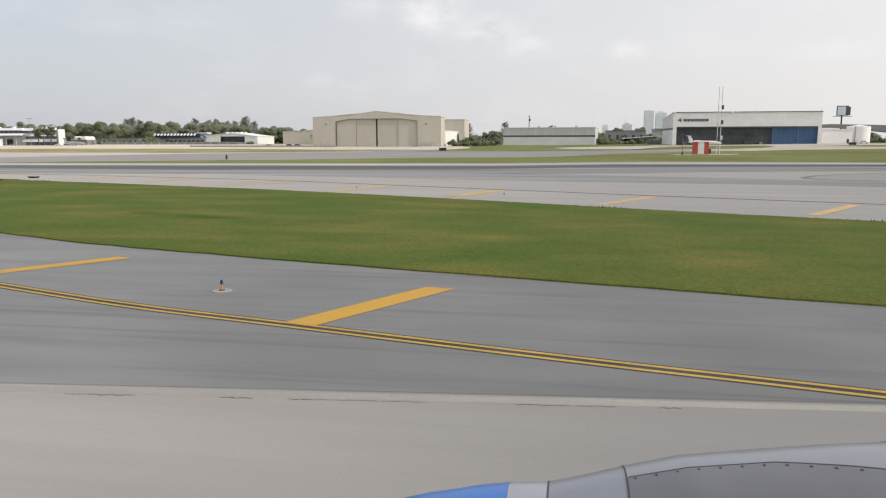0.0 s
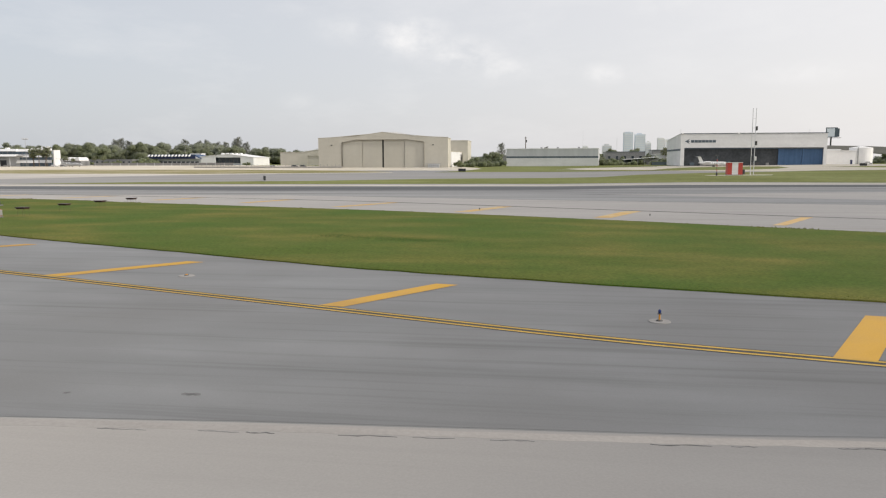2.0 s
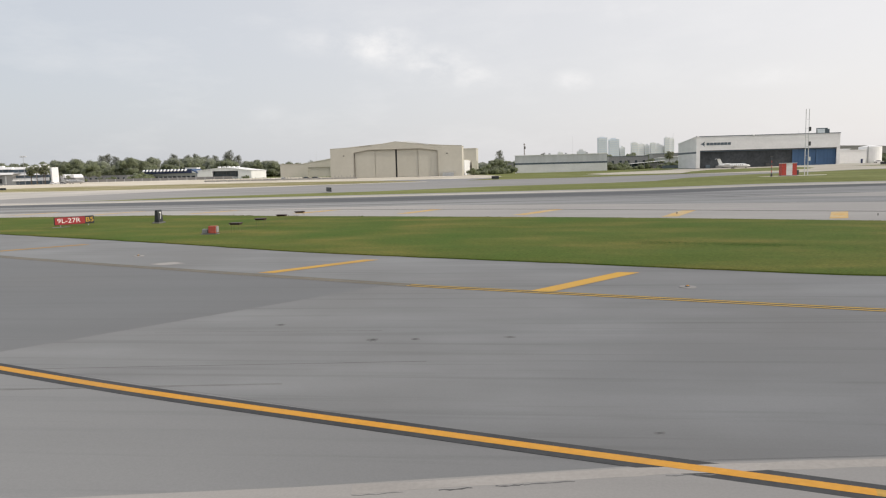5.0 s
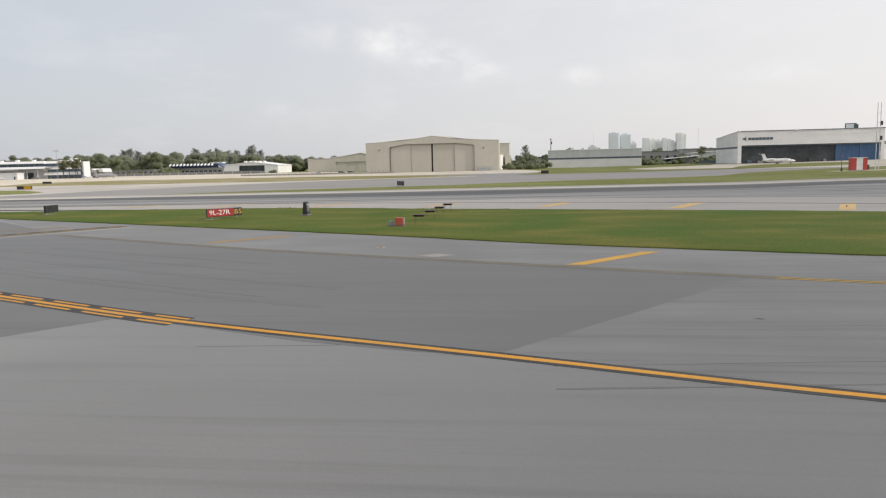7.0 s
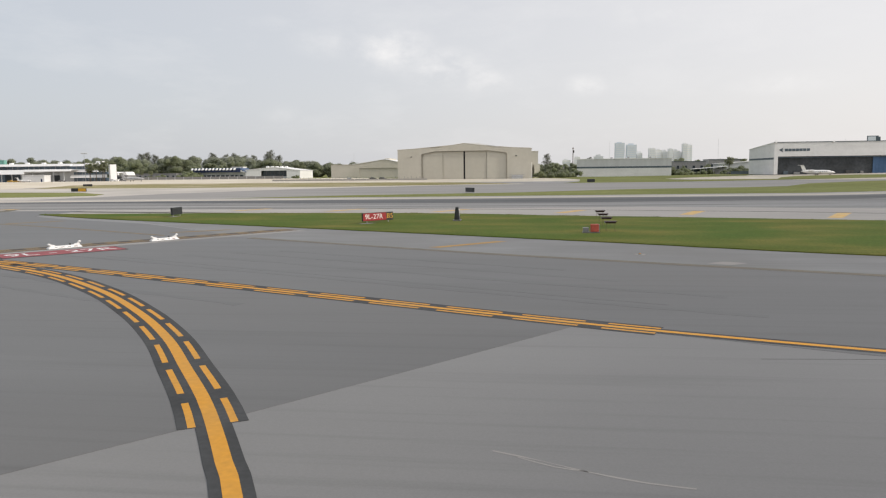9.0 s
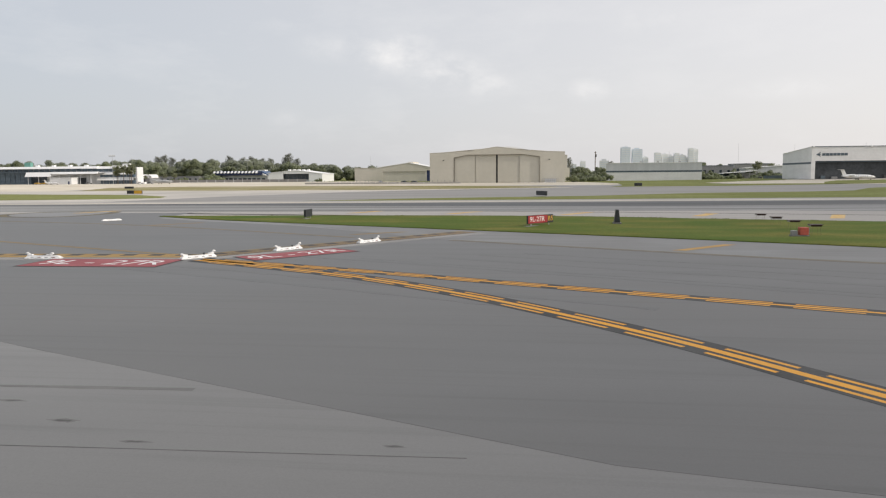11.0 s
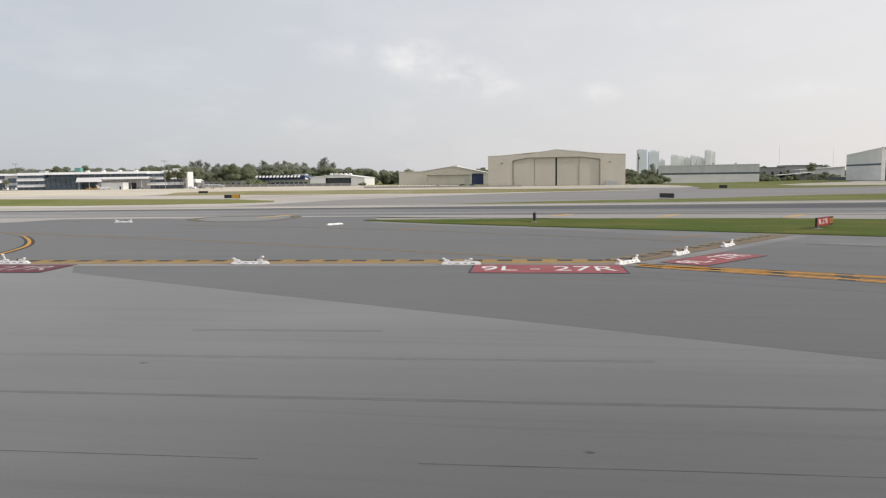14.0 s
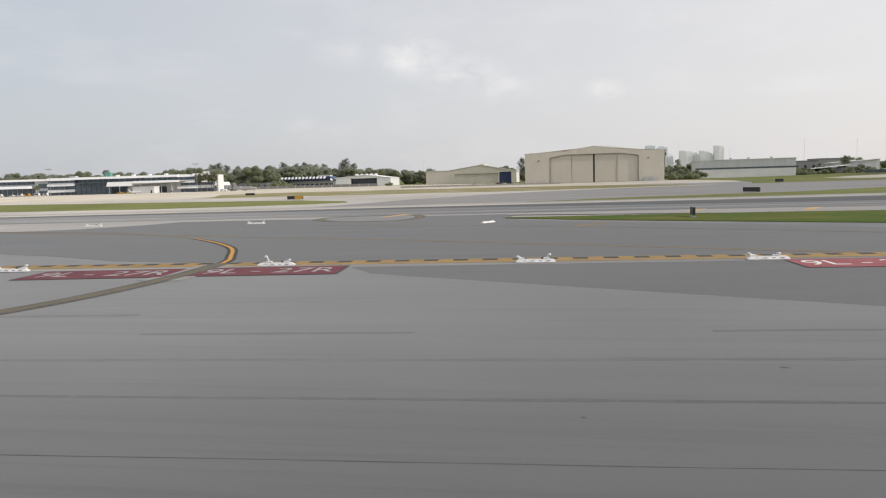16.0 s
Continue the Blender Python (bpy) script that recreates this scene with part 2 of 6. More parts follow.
M["yellow_worn"] = material("worn_yellow_paint", (0.33, 0.21, 0.075), (0.40, 0.25, 0.08), (0.5, 0.5, 1), 0.8, fine=5, fine_amount=0.12)
M["yellow_faint"] = material("faded_yellow_paint", (0.21, 0.16, 0.085), (0.26, 0.185, 0.085), (0.5, 0.5, 1), 0.85, fine=4, fine_amount=0.12)
M["yellow_bar"] = material("yellow_bar_paint", (0.52, 0.295, 0.032), (0.60, 0.345, 0.045), (0.4, 0.4, 1), 0.7, fine=16, fine_amount=0.06, c3=(0.45, 0.265, 0.055), scale3=0.4)
M["yellow_edge"] = material("yellow_edge_paint", (0.43, 0.28, 0.05), (0.52, 0.33, 0.055), (0.5, 0.5, 1), 0.75, fine=5, fine_amount=0.15)
M["maroon_paint"] = material("old_maroon_paint", (0.125, 0.026, 0.036), (0.17, 0.04, 0.05), (0.5, 0.5, 1), 0.75, fine=4, fine_amount=0.15)
M["white_worn"] = material("worn_white_paint", g3(0.30), g3(0.42), (0.5, 0.5, 1), 0.7, fine=5, fine_amount=0.15)
M["seam_soft"] = material("soft_paving_joint", g3(0.132), g3(0.154), (0.3, 0.5, 1), 0.62, fine=4, fine_amount=0.1, spec=0.5, powder=1.0)
M["jet_grey"] = material("pale_grey_aircraft_paint", g3(0.42), g3(0.48), (1, 1, 1), 0.35, fine=3, fine_amount=0.03, spec=0.5)
M["yellow_aged"] = material("aged_yellow_paint", (0.40, 0.245, 0.055), (0.47, 0.285, 0.06), (0.6, 0.6, 1), 0.75, fine=6, fine_amount=0.15)
M["olive_worn"] = material("worn_olive_paint", (0.135, 0.115, 0.07), (0.18, 0.15, 0.09), (0.5, 0.5, 1), 0.8, fine=5, fine_amount=0.2)
M["tyre_track"] = material("tyre_darkened_asphalt", g3(0.081, -.02), g3(0.099, -.02), (0.05, 0.34, 1), 0.54, fine=24, fine_amount=0.07, spec=0.6, turn=21, powder=1.0)
M["yellow_dull"] = material("dull_yellow_outline", (0.23, 0.16, 0.07), (0.29, 0.2, 0.08), (0.3, 0.3, 1), 0.85, fine=4, fine_amount=0.15)
M["brown_metal"] = material("dark_brown_enamel", (0.035, 0.018, 0.014), (0.055, 0.026, 0.02), (1, 1, 1), 0.5, fine=3, fine_amount=0.15)
M["orange_far"] = material("yellow_paint_on_concrete", (0.50, 0.31, 0.10), (0.56, 0.42, 0.23), (0.7, 0.7, 1), 0.8, fine=3, fine_amount=0.15)
M["orange_pale"] = material("faded_yellow_on_concrete", (0.52, 0.33, 0.10), (0.47, 0.37, 0.22), (0.5, 0.5, 1), 0.8, fine=2, fine_amount=0.2)
M["black_paint"] = material("black_paint", g3(0.035, -.05), g3(0.055, -.05), (0.4, 0.4, 1), 0.8, fine=6, fine_amount=0.2)
M["concrete_lip"] = material("worn_slab_lip", g3(0.29, .06), g3(0.33, .06), (0.3, 0.9, 1), 0.85, fine=9, fine_amount=0.08, spec=0.3)
M["crack"] = material("tar_seam", g3(0.075), g3(0.11), (0.7, 0.7, 1), 0.85, fine=3, fine_amount=0.25)
M["crack_light"] = material("faint_seam", g3(0.1012), g3(0.1232), (0.7, 0.7, 1), 0.62, fine=3, fine_amount=0.15, spec=0.5, powder=1.0)
M["red_paint"] = material("red_paint", (0.255, 0.062, 0.072), (0.315, 0.088, 0.095), (0.5, 0.5, 1), 0.75, fine=4, fine_amount=0.12)
M["white_paint"] = material("white_paint", g3(0.66), g3(0.76), (0.5, 0.5, 1), 0.6, fine=5, fine_amount=0.06)
M["white_wall"] = material("white_painted_wall", g3(0.70), g3(0.78), (0.1, 0.1, 0.3), 0.7, fine=0.8, fine_amount=0.04)
M["grey_wall"] = material("pale_grey_metal_siding", g3(0.56, -.02), g3(0.62, -.02), (0.4, 0.4, 0.02), 0.6, fine=0.8, fine_amount=0.04)
M["beige"] = material("beige_metal_cladding", (0.525, 0.50, 0.43), (0.565, 0.537, 0.465), (0.12, 0.12, 0.04), 0.65, fine=0.5, fine_amount=0.035)
M["beige_door"] = material("beige_hangar_door", (0.525, 0.50, 0.43), (0.555, 0.53, 0.458), (0.15, 0.15, 0.05), 0.65, fine=0.5, fine_amount=0.03)
M["beige_trim"] = material("shaded_beige_trim", (0.30, 0.27, 0.22), (0.34, 0.31, 0.26), (0.5, 0.5, 0.1), 0.65, fine=0.6, fine_amount=0.06)
M["beige_roof"] = material("beige_roof", (0.55, 0.51, 0.43), (0.6, 0.56, 0.47), (0.1, 0.1, 0.1), 0.6, fine=0.5, fine_amount=0.04)
M["roof_white"] = material("white_roof", g3(0.8), g3(0.85), (0.1, 0.1, 0.1), 0.55, fine=0.6, fine_amount=0.04)
M["dark_gap"] = material("dark_gap_shade", g3(0.02), g3(0.03), (1, 1, 1), 0.8)
# near-black base colour stands in for the shade of interiors
M["dark_inside"] = material("dark_interior_shade", g3(0.05, -.1), g3(0.075, -.1), (0.2, 0.2, 0.2), 0.8, fine=0.8, fine_amount=0.2)
M["glass"] = material("dark_window_glass", (0.035, 0.045, 0.055), (0.055, 0.07, 0.085), (0.2, 0.2, 0.5), 0.12, fine=0.6, fine_amount=0.15, spec=0.6)
# the sky mirrored in the office windows is put into this blue-grey
M["office_glass"] = material("sky_tinted_window_glass", (0.085, 0.12, 0.155), (0.12, 0.16, 0.20), (0.08, 0.2, 0.4), 0.14, fine=0.6, fine_amount=0.2, spec=0.6)
M["blue_door"] = material("blue_door", (0.045, 0.1, 0.2), (0.06, 0.125, 0.24), (0.8, 0.8, 0.05), 0.5, fine=0.6, fine_amount=0.08)
M["navy"] = material("navy_blue_panel", (0.02, 0.03, 0.085), (0.03, 0.045, 0.11), (0.5, 0.5, 0.1), 0.5, fine=0.6, fine_amount=0.1)
M["blue_roof"] = material("blue_metal_roof", (0.035, 0.07, 0.15), (0.05, 0.095, 0.19), (0.5, 0.1, 0.1), 0.5, fine=0.6, fine_amount=0.1)
M["stripe"] = material("dark_grey_stripe", (0.075, 0.10, 0.125), (0.1, 0.13, 0.155), (0.3, 0.3, 0.3), 0.6, fine=0.6, fine_amount=0.08)
M["metal"] = material("galvanised_metal", g3(0.36), g3(0.46), (1, 1, 1), 0.45, 0.6, fine=3, fine_amount=0.1)
M["dark_metal"] = material("dark_metal", g3(0.05), g3(0.075), (1, 1, 1), 0.5, fine=3, fine_amount=0.15)
M["sign_red"] = material("red_sign_face", (0.27, 0.02, 0.025), (0.31, 0.028, 0.03), (2, 2, 2), 0.5, fine=4, fine_amount=0.05)
M["sign_black"] = material("black_sign_face", g3(0.022, -.1), g3(0.034, -.1), (2, 2, 2), 0.5, fine=4, fine_amount=0.1)
M["sign_yellow"] = material("yellow_sign_face", (0.52, 0.29, 0.02), (0.58, 0.33, 0.03), (2, 2, 2), 0.5, fine=4, fine_amount=0.05)
M["orange_red"] = material("red_orange_box_paint", (0.38, 0.075, 0.05), (0.45, 0.095, 0.065), (2, 2, 2), 0.5, fine=4, fine_amount=0.08)
M["plastic_white"] = material("white_plastic", g3(0.62), g3(0.76), (3, 3, 3), 0.5, fine=6, fine_amount=0.1)
M["plastic_red"] = material("red_reflective_stripe", (0.42, 0.05, 0.04), (0.5, 0.08, 0.06), (3, 3, 3), 0.5, fine=6, fine_amount=0.08)
M["slot_red"] = material("dark_red_slot", (0.10, 0.018, 0.018), (0.14, 0.025, 0.022), (3, 3, 3), 0.6, fine=6, fine_amount=0.1)
M["blue_lens"] = material("blue_lens", (0.015, 0.03, 0.13), (0.02, 0.045, 0.18), (8, 8, 8), 0.25, fine=9, fine_amount=0.1)
M["bark"] = material("bark", (0.10, 0.075, 0.055), (0.16, 0.125, 0.09), (1, 1, 0.2), 0.9, fine=3, fine_amount=0.25)
# foliage colours are lifted, with white sheen, to stand in for distance haze
M["leaf"] = material("leaves", (0.20, 0.228, 0.122), (0.235, 0.264, 0.145), (0.35, 0.35, 0.35), 0.6, fine=1.2, fine_amount=0.25, spec=0.55, random_amount=0.2, thin=0.5, sheen=0.4)
M["leaf_thin"] = material("pine_foliage", (0.19, 0.20, 0.155), (0.22, 0.23, 0.18), (0.35, 0.35, 0.35), 0.6, fine=1.2, fine_amount=0.25, spec=0.55, random_amount=0.15, thin=0.5, sheen=0.4)
M["leaf_bright"] = material("bush_leaves", (0.13, 0.16, 0.07), (0.17, 0.195, 0.09), (0.35, 0.35, 0.35), 0.8, fine=1.2, fine_amount=0.3, spec=0.2, random_amount=0.2, thin=0.35, sheen=0.4)
M["leaf_olive"] = material("olive_palm_leaves", (0.18, 0.20, 0.09), (0.22, 0.235, 0.115), (0.35, 0.35, 0.35), 0.7, fine=1.2, fine_amount=0.3, spec=0.3, random_amount=0.15, thin=0.35, sheen=0.4)
M["wood_far"] = material("far_wood_leaves", (0.20, 0.226, 0.136), (0.225, 0.252, 0.154), (0.05, 0.05, 0.1), 0.6, fine=0.3, fine_amount=0.25, spec=0.55, thin=0.5, sheen=0.7)
M["car_dark"] = material("dark_car_paint", g3(0.03), g3(0.04), (1, 1, 1), 0.25, fine=3, fine_amount=0.05, spec=0.6)
M["car_white"] = material("white_car_paint", g3(0.72), g3(0.78), (1, 1, 1), 0.3, fine=3, fine_amount=0.03, spec=0.6)
M["car_yellow"] = material("yellow_car_paint", (0.5, 0.3, 0.04), (0.56, 0.34, 0.05), (1, 1, 1), 0.35, fine=3, fine_amount=0.05, spec=0.5)
M["car_grey"] = material("grey_car_paint", g3(0.22), g3(0.28), (1, 1, 1), 0.3, fine=3, fine_amount=0.04, spec=0.6)
M["tyre"] = material("tyre_rubber", g3(0.02), g3(0.03), (5, 5, 5), 0.8)
# air haze before the far towers is painted into these pale base colours
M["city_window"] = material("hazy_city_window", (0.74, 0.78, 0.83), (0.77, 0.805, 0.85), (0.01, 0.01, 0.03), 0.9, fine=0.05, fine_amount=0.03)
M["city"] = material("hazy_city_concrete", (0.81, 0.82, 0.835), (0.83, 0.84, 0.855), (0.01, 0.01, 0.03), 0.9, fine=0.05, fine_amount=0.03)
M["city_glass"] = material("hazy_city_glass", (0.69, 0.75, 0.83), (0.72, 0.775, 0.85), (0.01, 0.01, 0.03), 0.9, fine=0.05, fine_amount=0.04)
M["teal"] = material("teal_canvas", (0.13, 0.30, 0.26), (0.16, 0.34, 0.29), (1, 1, 1), 0.8)
M["engine_blue"] = material("blue_cowl_paint", (0.035, 0.16, 0.52), (0.05, 0.19, 0.58), (0.6, 2, 2), 0.3, fine=3, fine_amount=0.05, spec=0.6)
M["engine_grey"] = material("pale_grey_cowl_paint", (0.22, 0.235, 0.275), (0.25, 0.267, 0.31), (0.6, 1.5, 1.5), 0.24, fine=3, fine_amount=0.04, spec=0.6)
# lower cowl grey is darkened for the wing and fuselage mirrored in it
M["engine_lower"] = material("cowl_grey_dark_reflection", (0.125, 0.13, 0.148), (0.15, 0.155, 0.174), (0.6, 1.5, 1.5), 0.26, fine=3, fine_amount=0.05, spec=0.6)
M["engine_white"] = material("white_cowl_paint", (0.29, 0.31, 0.355), (0.33, 0.35, 0.395), (0.6, 1.5, 1.5), 0.22, fine=3, fine_amount=0.04, spec=0.6)


# ---- building blocks ----
def gz(y, x=-100.0):
    """The ground's height: level round the taxiway, rising gently towards the hangars and a little more towards the east."""
    east = min(0.012 * (x + 18), 0.0072 * (y - 115), 0.012 * (620 - y), 1.7)
    return min(max((y - 150) * 0.005, 0.0), 1.55) + max(east, 0.0)


# the lines (point, direction across) along which the ground bends
CREASES = [((0, 150), (0, 1)), ((0, 460), (0, 1)), ((-18, 0), (1, 0)), ((0, 115), (0, 1)), ((0, 620), (0, 1)), ((-18, 115), (0.012, -0.0072)), ((123.667, 0), (1, 0)),
           ((0, 351.111), (0, 1)), ((-18, 620), (1, 1)), ((0, 478.333), (0, 1))]


def drape(bm, z):
    """Lays a flat mesh on the ground, cut where the ground bends."""
    for (px, py), (nx, ny) in CREASES:
        bmesh.ops.bisect_plane(bm, geom=bm.verts[:] + bm.edges[:] + bm.faces[:], plane_co=(px, py, 0), plane_no=(nx, ny, 0))
    for v in bm.verts:
        v.co.z = gz(v.co.y, v.co.x) + z
    return bm


def part(name, bm, mat, parent=None, label=""):
    me = bpy.data.meshes.new(name)
    bm.normal_update()
    bm.to_mesh(me)
    bm.free()
    me.materials.append(M[mat] if isinstance(mat, str) else mat)
    ob = new(name, me)
    ob.parent = parent
    if label:
        tagged(ob, label)
    return ob


def empty(name, x, y, z, rz=0.0):
    ob = new(name)
    ob.matrix_basis = pose(x, y, z, 0, 0, rz)
    return ob


def add_box(bm, x0, x1, y0, y1, z0, z1, bevel=0.0):
    r = bmesh.ops.create_cube(bm, size=1.0, matrix=Matrix.Translation(((x0 + x1) / 2, (y0 + y1) / 2, (z0 + z1) / 2)) @ Matrix.Diagonal((x1 - x0, y1 - y0, z1 - z0, 1)))
    if bevel:
        edges = list({e for v in r["verts"] for e in v.link_edges})
        bmesh.ops.bevel(bm, geom=edges, offset=bevel, segments=2, affect='EDGES', profile=0.5)
    return bm


def box(x0, x1, y0, y1, z0, z1, bevel=0.0):
    return add_box(bmesh.new(), x0, x1, y0, y1, z0, z1, bevel)


def add_tube(bm, p, q, r0, r1=None, n=8):
    """A tapered rod from p to q."""
    p, q = Vector(p), Vector(q)
    r1 = r0 if r1 is None else r1
    m = Matrix.Translation((p + q) / 2) @ (q - p).to_track_quat('Z', 'Y').to_matrix().to_4x4()
    bmesh.ops.create_cone(bm, cap_ends=True, segments=n, radius1=r0, radius2=r1, depth=(q - p).length, matrix=m)
    return bm


def tube(p, q, r0, r1=None, n=8):
    return add_tube(bmesh.new(), p, q, r0, r1, n)


def add_prism(bm, outline, y0, y1):
    """An outline in x, z, drawn out from y0 to y1."""
    a = [bm.verts.new((x, y0, z)) for x, z in outline]
    b = [bm.verts.new((x, y1, z)) for x, z in outline]
    bm.faces.new(a)
    bm.faces.new(b[::-1])
    for i in range(len(a)):
        j = (i + 1) % len(a)
        bm.faces.new((a[j], a[i], b[i], b[j]))
    bmesh.ops.recalc_face_normals(bm, faces=bm.faces[:])
    return bm


def prism(outline, y0, y1):
    return add_prism(bmesh.new(), outline, y0, y1)


def skirt(bm, depth=0.022):
    """Gives a thin sheet its edge faces, down into what it lies on."""
    rim = [e for e in bm.edges if e.is_boundary]
    r = bmesh.ops.extrude_edge_only(bm, edges=rim)
    for q in r["geom"]:
        if isinstance(q, bmesh.types.BMVert):
            q.co.z -= depth
    return bm


def sheet(name, pts, z, mat, parent=None, label="", kind="", category="", subdivide=0):
    """A flat piece of ground in the given outline, lying on the ground at the height z over it."""
    bm = bmesh.new()
    f = bm.faces.new([bm.verts.new((x, y, 0)) for x, y in pts])
    bm.normal_update()
    if f.normal.z < 0:
        f.normal_flip()
    drape(bm, z)
    bmesh.ops.triangulate(bm, faces=bm.faces[:])
    ob = part(name, skirt(bm), mat, parent, label)
    if kind:
        tagged(ob, kind=kind, category=category)
    return ob


def smooth(pts, step=1.5):
    """Points along a smooth curve through the given ones."""
    p = [Vector((x, y)) for x, y in pts]
    p = [p[0] * 2 - p[1]] + p + [p[-1] * 2 - p[-2]]
    out = []
    for a, b, c, d in zip(p, p[1:], p[2:], p[3:]):
        n = max(2, int((c - b).length / step))
        for i in range(n):
            t = i / n
            out.append(0.5 * (2 * b + (c - a) * t + (2 * a - 5 * b + 4 * c - d) * t * t + (3 * b - 3 * c + d - a) * t ** 3))
    out.append(p[-2])
    return out


def shifted(pts, off):
    """A polyline moved sideways (to its left for off > 0)."""
    out = []
    for i, q in enumerate(pts):
        d = (pts[min(i + 1, len(pts) - 1)] - pts[max(i - 1, 0)]).normalized()
        out.append(q + Vector((-d.y, d.x)) * off)
    return out


def add_ribbon(bm, pts, width, z, wobble=0.0):
    """A painted strip along a polyline."""
    rng = random.Random(len(pts))
    w = [width * (1 + wobble * rng.uniform(-1, 1)) for _ in pts]
    left, right = shifted(pts, 0.5), shifted(pts, -0.5)
    rows = []
    for q, a, b, k in zip(pts, left, right, w):
        l, r = q + (a - q) * k, q + (b - q) * k
        rows.append((bm.verts.new((r.x, r.y, gz(r.y, r.x) + z)), bm.verts.new((l.x, l.y, gz(l.y, l.x) + z))))
    for (a, b), (c, d) in zip(rows, rows[1:]):
        bm.faces.new((a, c, d, b))
    return bm


def ribbon(name, pts, width, z, mat, parent=None, label="", wobble=0.0):
    bm = add_ribbon(bmesh.new(), pts, width, z, wobble)
    if max(q.y for q in pts) > 115 and max(q.x for q in pts) > -18:
        drape(bm, z)
    return part(name, skirt(bm), mat, parent, label)


def cut(pts, s0, s1):
    """The stretch of a polyline from s0 to s1 metres along it."""
    out, s = [], 0.0
    for a, b in zip(pts, pts[1:]):
        d = (b - a).length
        for s_at in (s0, s1):
            if s <= s_at < s + d:
                out.append((s_at, a + (b - a) * ((s_at - s) / d)))
        if s0 < s + d < s1:
            out.append((s + d, b))
        s += d
    return [q for _, q in sorted(out, key=lambda k: k[0])]


def length(pts):
    return sum((b - a).length for a, b in zip(pts, pts[1:]))


def text_mesh(words, size, depth=0.0):
    """Letters lying in x, y, centred, in the built-in font."""
    cu = bpy.data.curves.new("letters", 'FONT')
    cu.body, cu.size, cu.extrude, cu.align_x, cu.align_y = words, size, depth, 'CENTER', 'CENTER'
    cu.resolution_u = 3
    ob = bpy.data.objects.new("letters", cu)
    me = bpy.data.meshes.new_from_object(ob)
    bpy.data.objects.remove(ob)
    return me


def letters(name, words, size, mat, parent, m, depth=0.0, wide=0.0, label=""):
    """Letters as a part; wide: the width to which they are stretched."""
    me = text_mesh(words, size, depth)
    xs_at = [q.co.x for q in me.vertices]
    sx = wide / (max(xs_at) - min(xs_at)) if wide else 1.0
    me.transform(m @ Matrix.Diagonal((sx, 1, 1, 1)))
    me.materials.append(M[mat])
    ob = new(name, me)
    ob.parent = parent
    if label:
        tagged(ob, label)
    return ob


def pieces(name, boxes, mat, parent):
    """Alike small pieces, each an object of its own; boxes: rows of x0, x1, y0, y1, z0, z1."""
    for b in boxes:
        part(name, box(*b), mat, parent)


# ---- ground and pavements ----
RUN = radians(4.6)


def rw(a, b):
    """A place given along and across the runway's direction."""
    return (a * math.cos(RUN) - b * math.sin(RUN), a * math.sin(RUN) + b * math.cos(RUN))


gbm = bmesh.new()
xs, ys = (-9000, -1200, -420, 190, 1200, 9000), (-3500, -70, 150, 460, 1100, 9000)
grid = [[gbm.verts.new((x, y, 0)) for x in xs] for y in ys]
for r0, r1 in zip(grid, grid[1:]):
    for i in range(len(xs) - 1):
        gbm.faces.new((r0[i], r0[i + 1], r1[i + 1], r1[i]))
drape(gbm, -0.05)
bmesh.ops.triangulate(gbm, faces=gbm.faces[:])
tagged(part("ground", gbm, "grass_far"), "dry pale green grass of the open airfield", "ground", kind="structure")

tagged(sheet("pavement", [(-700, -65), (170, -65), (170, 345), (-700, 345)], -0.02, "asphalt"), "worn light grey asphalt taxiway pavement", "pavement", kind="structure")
tagged(sheet("taxiway_concrete", [(-64, 6), (-60, 10.4), (-54, 11.3), (-47, 12.4), (-40, 13.8), (-33, 14.65), (-25, 15.3), (-15, 15.9), (-5, 16.9), (5, 17.9), (60, 23), (60, -50), (-64, -50)], -0.012, "concrete"),
       "pale tan-grey concrete slab of the taxiway", "pavement", kind="structure")
tagged(sheet("shoulder", [(-49.3, 34.9), (-60.5, 20.9), (-44, 15.2), (-40, 13.9), (-33, 14.7), (-25, 15.4), (-15, 16), (-5, 17), (5, 18), (60, 23.5), (60, 30), (9, 40), (-40, 60), (-60, 62), (-100, 80), (-135, 92), (-118, 76), (-101, 59.8), (-94.7, 56.3), (-81.3, 49.1), (-74.4, 45.8), (-63.6, 41)], -0.016, "asphalt_shoulder"),
       "mid-grey streaked asphalt shoulder beside the taxiway", "pavement", kind="structure")
tagged(sheet("pavement_patch", [(-49.3, 34.9), (-60.7, 20.6), (-63, 21), (-67, 22.2), (-75, 25.7), (-79, 20.6), (-83.2, 15.4), (-86.6, 11.5), (-92.4, 12.6), (-100.7, 16.2), (-110, 20.2), (-119.7, 24.7), (-135, 31.7), (-151, 39.3), (-153, 42.3),
              (-153, 43.4), (-117.5, 43.9), (-102.6, 61.2), (-101, 59.8), (-94.7, 56.3), (-81.3, 49.1), (-74.4, 45.8), (-63.6, 41)], -0.0155, "asphalt_dark"), "dark grey newer asphalt patch", "pavement", kind="structure")
tagged(sheet("hold_pavement", [(-103, 62), (-117.5, 46.5), (-153, 46.3), (-163.9, 45.6), (-173.2, 47.7), (-180.9, 51.7), (-188.3, 54.3), (-215, 63), (-245, 72), (-245, 82), (-213.6, 84.4), (-205, 88), (-198.8, 95.2), (-197, 106), (-192.9, 108.9), (-186.5, 105.2), (-172, 98.4),
              (-163, 101), (-160, 112), (-148, 113.5), (-144.5, 91.5), (-137, 86), (-120, 77)], -0.0085, "asphalt_dark"),
       "dark grey asphalt beyond the holding line", "pavement", kind="structure")
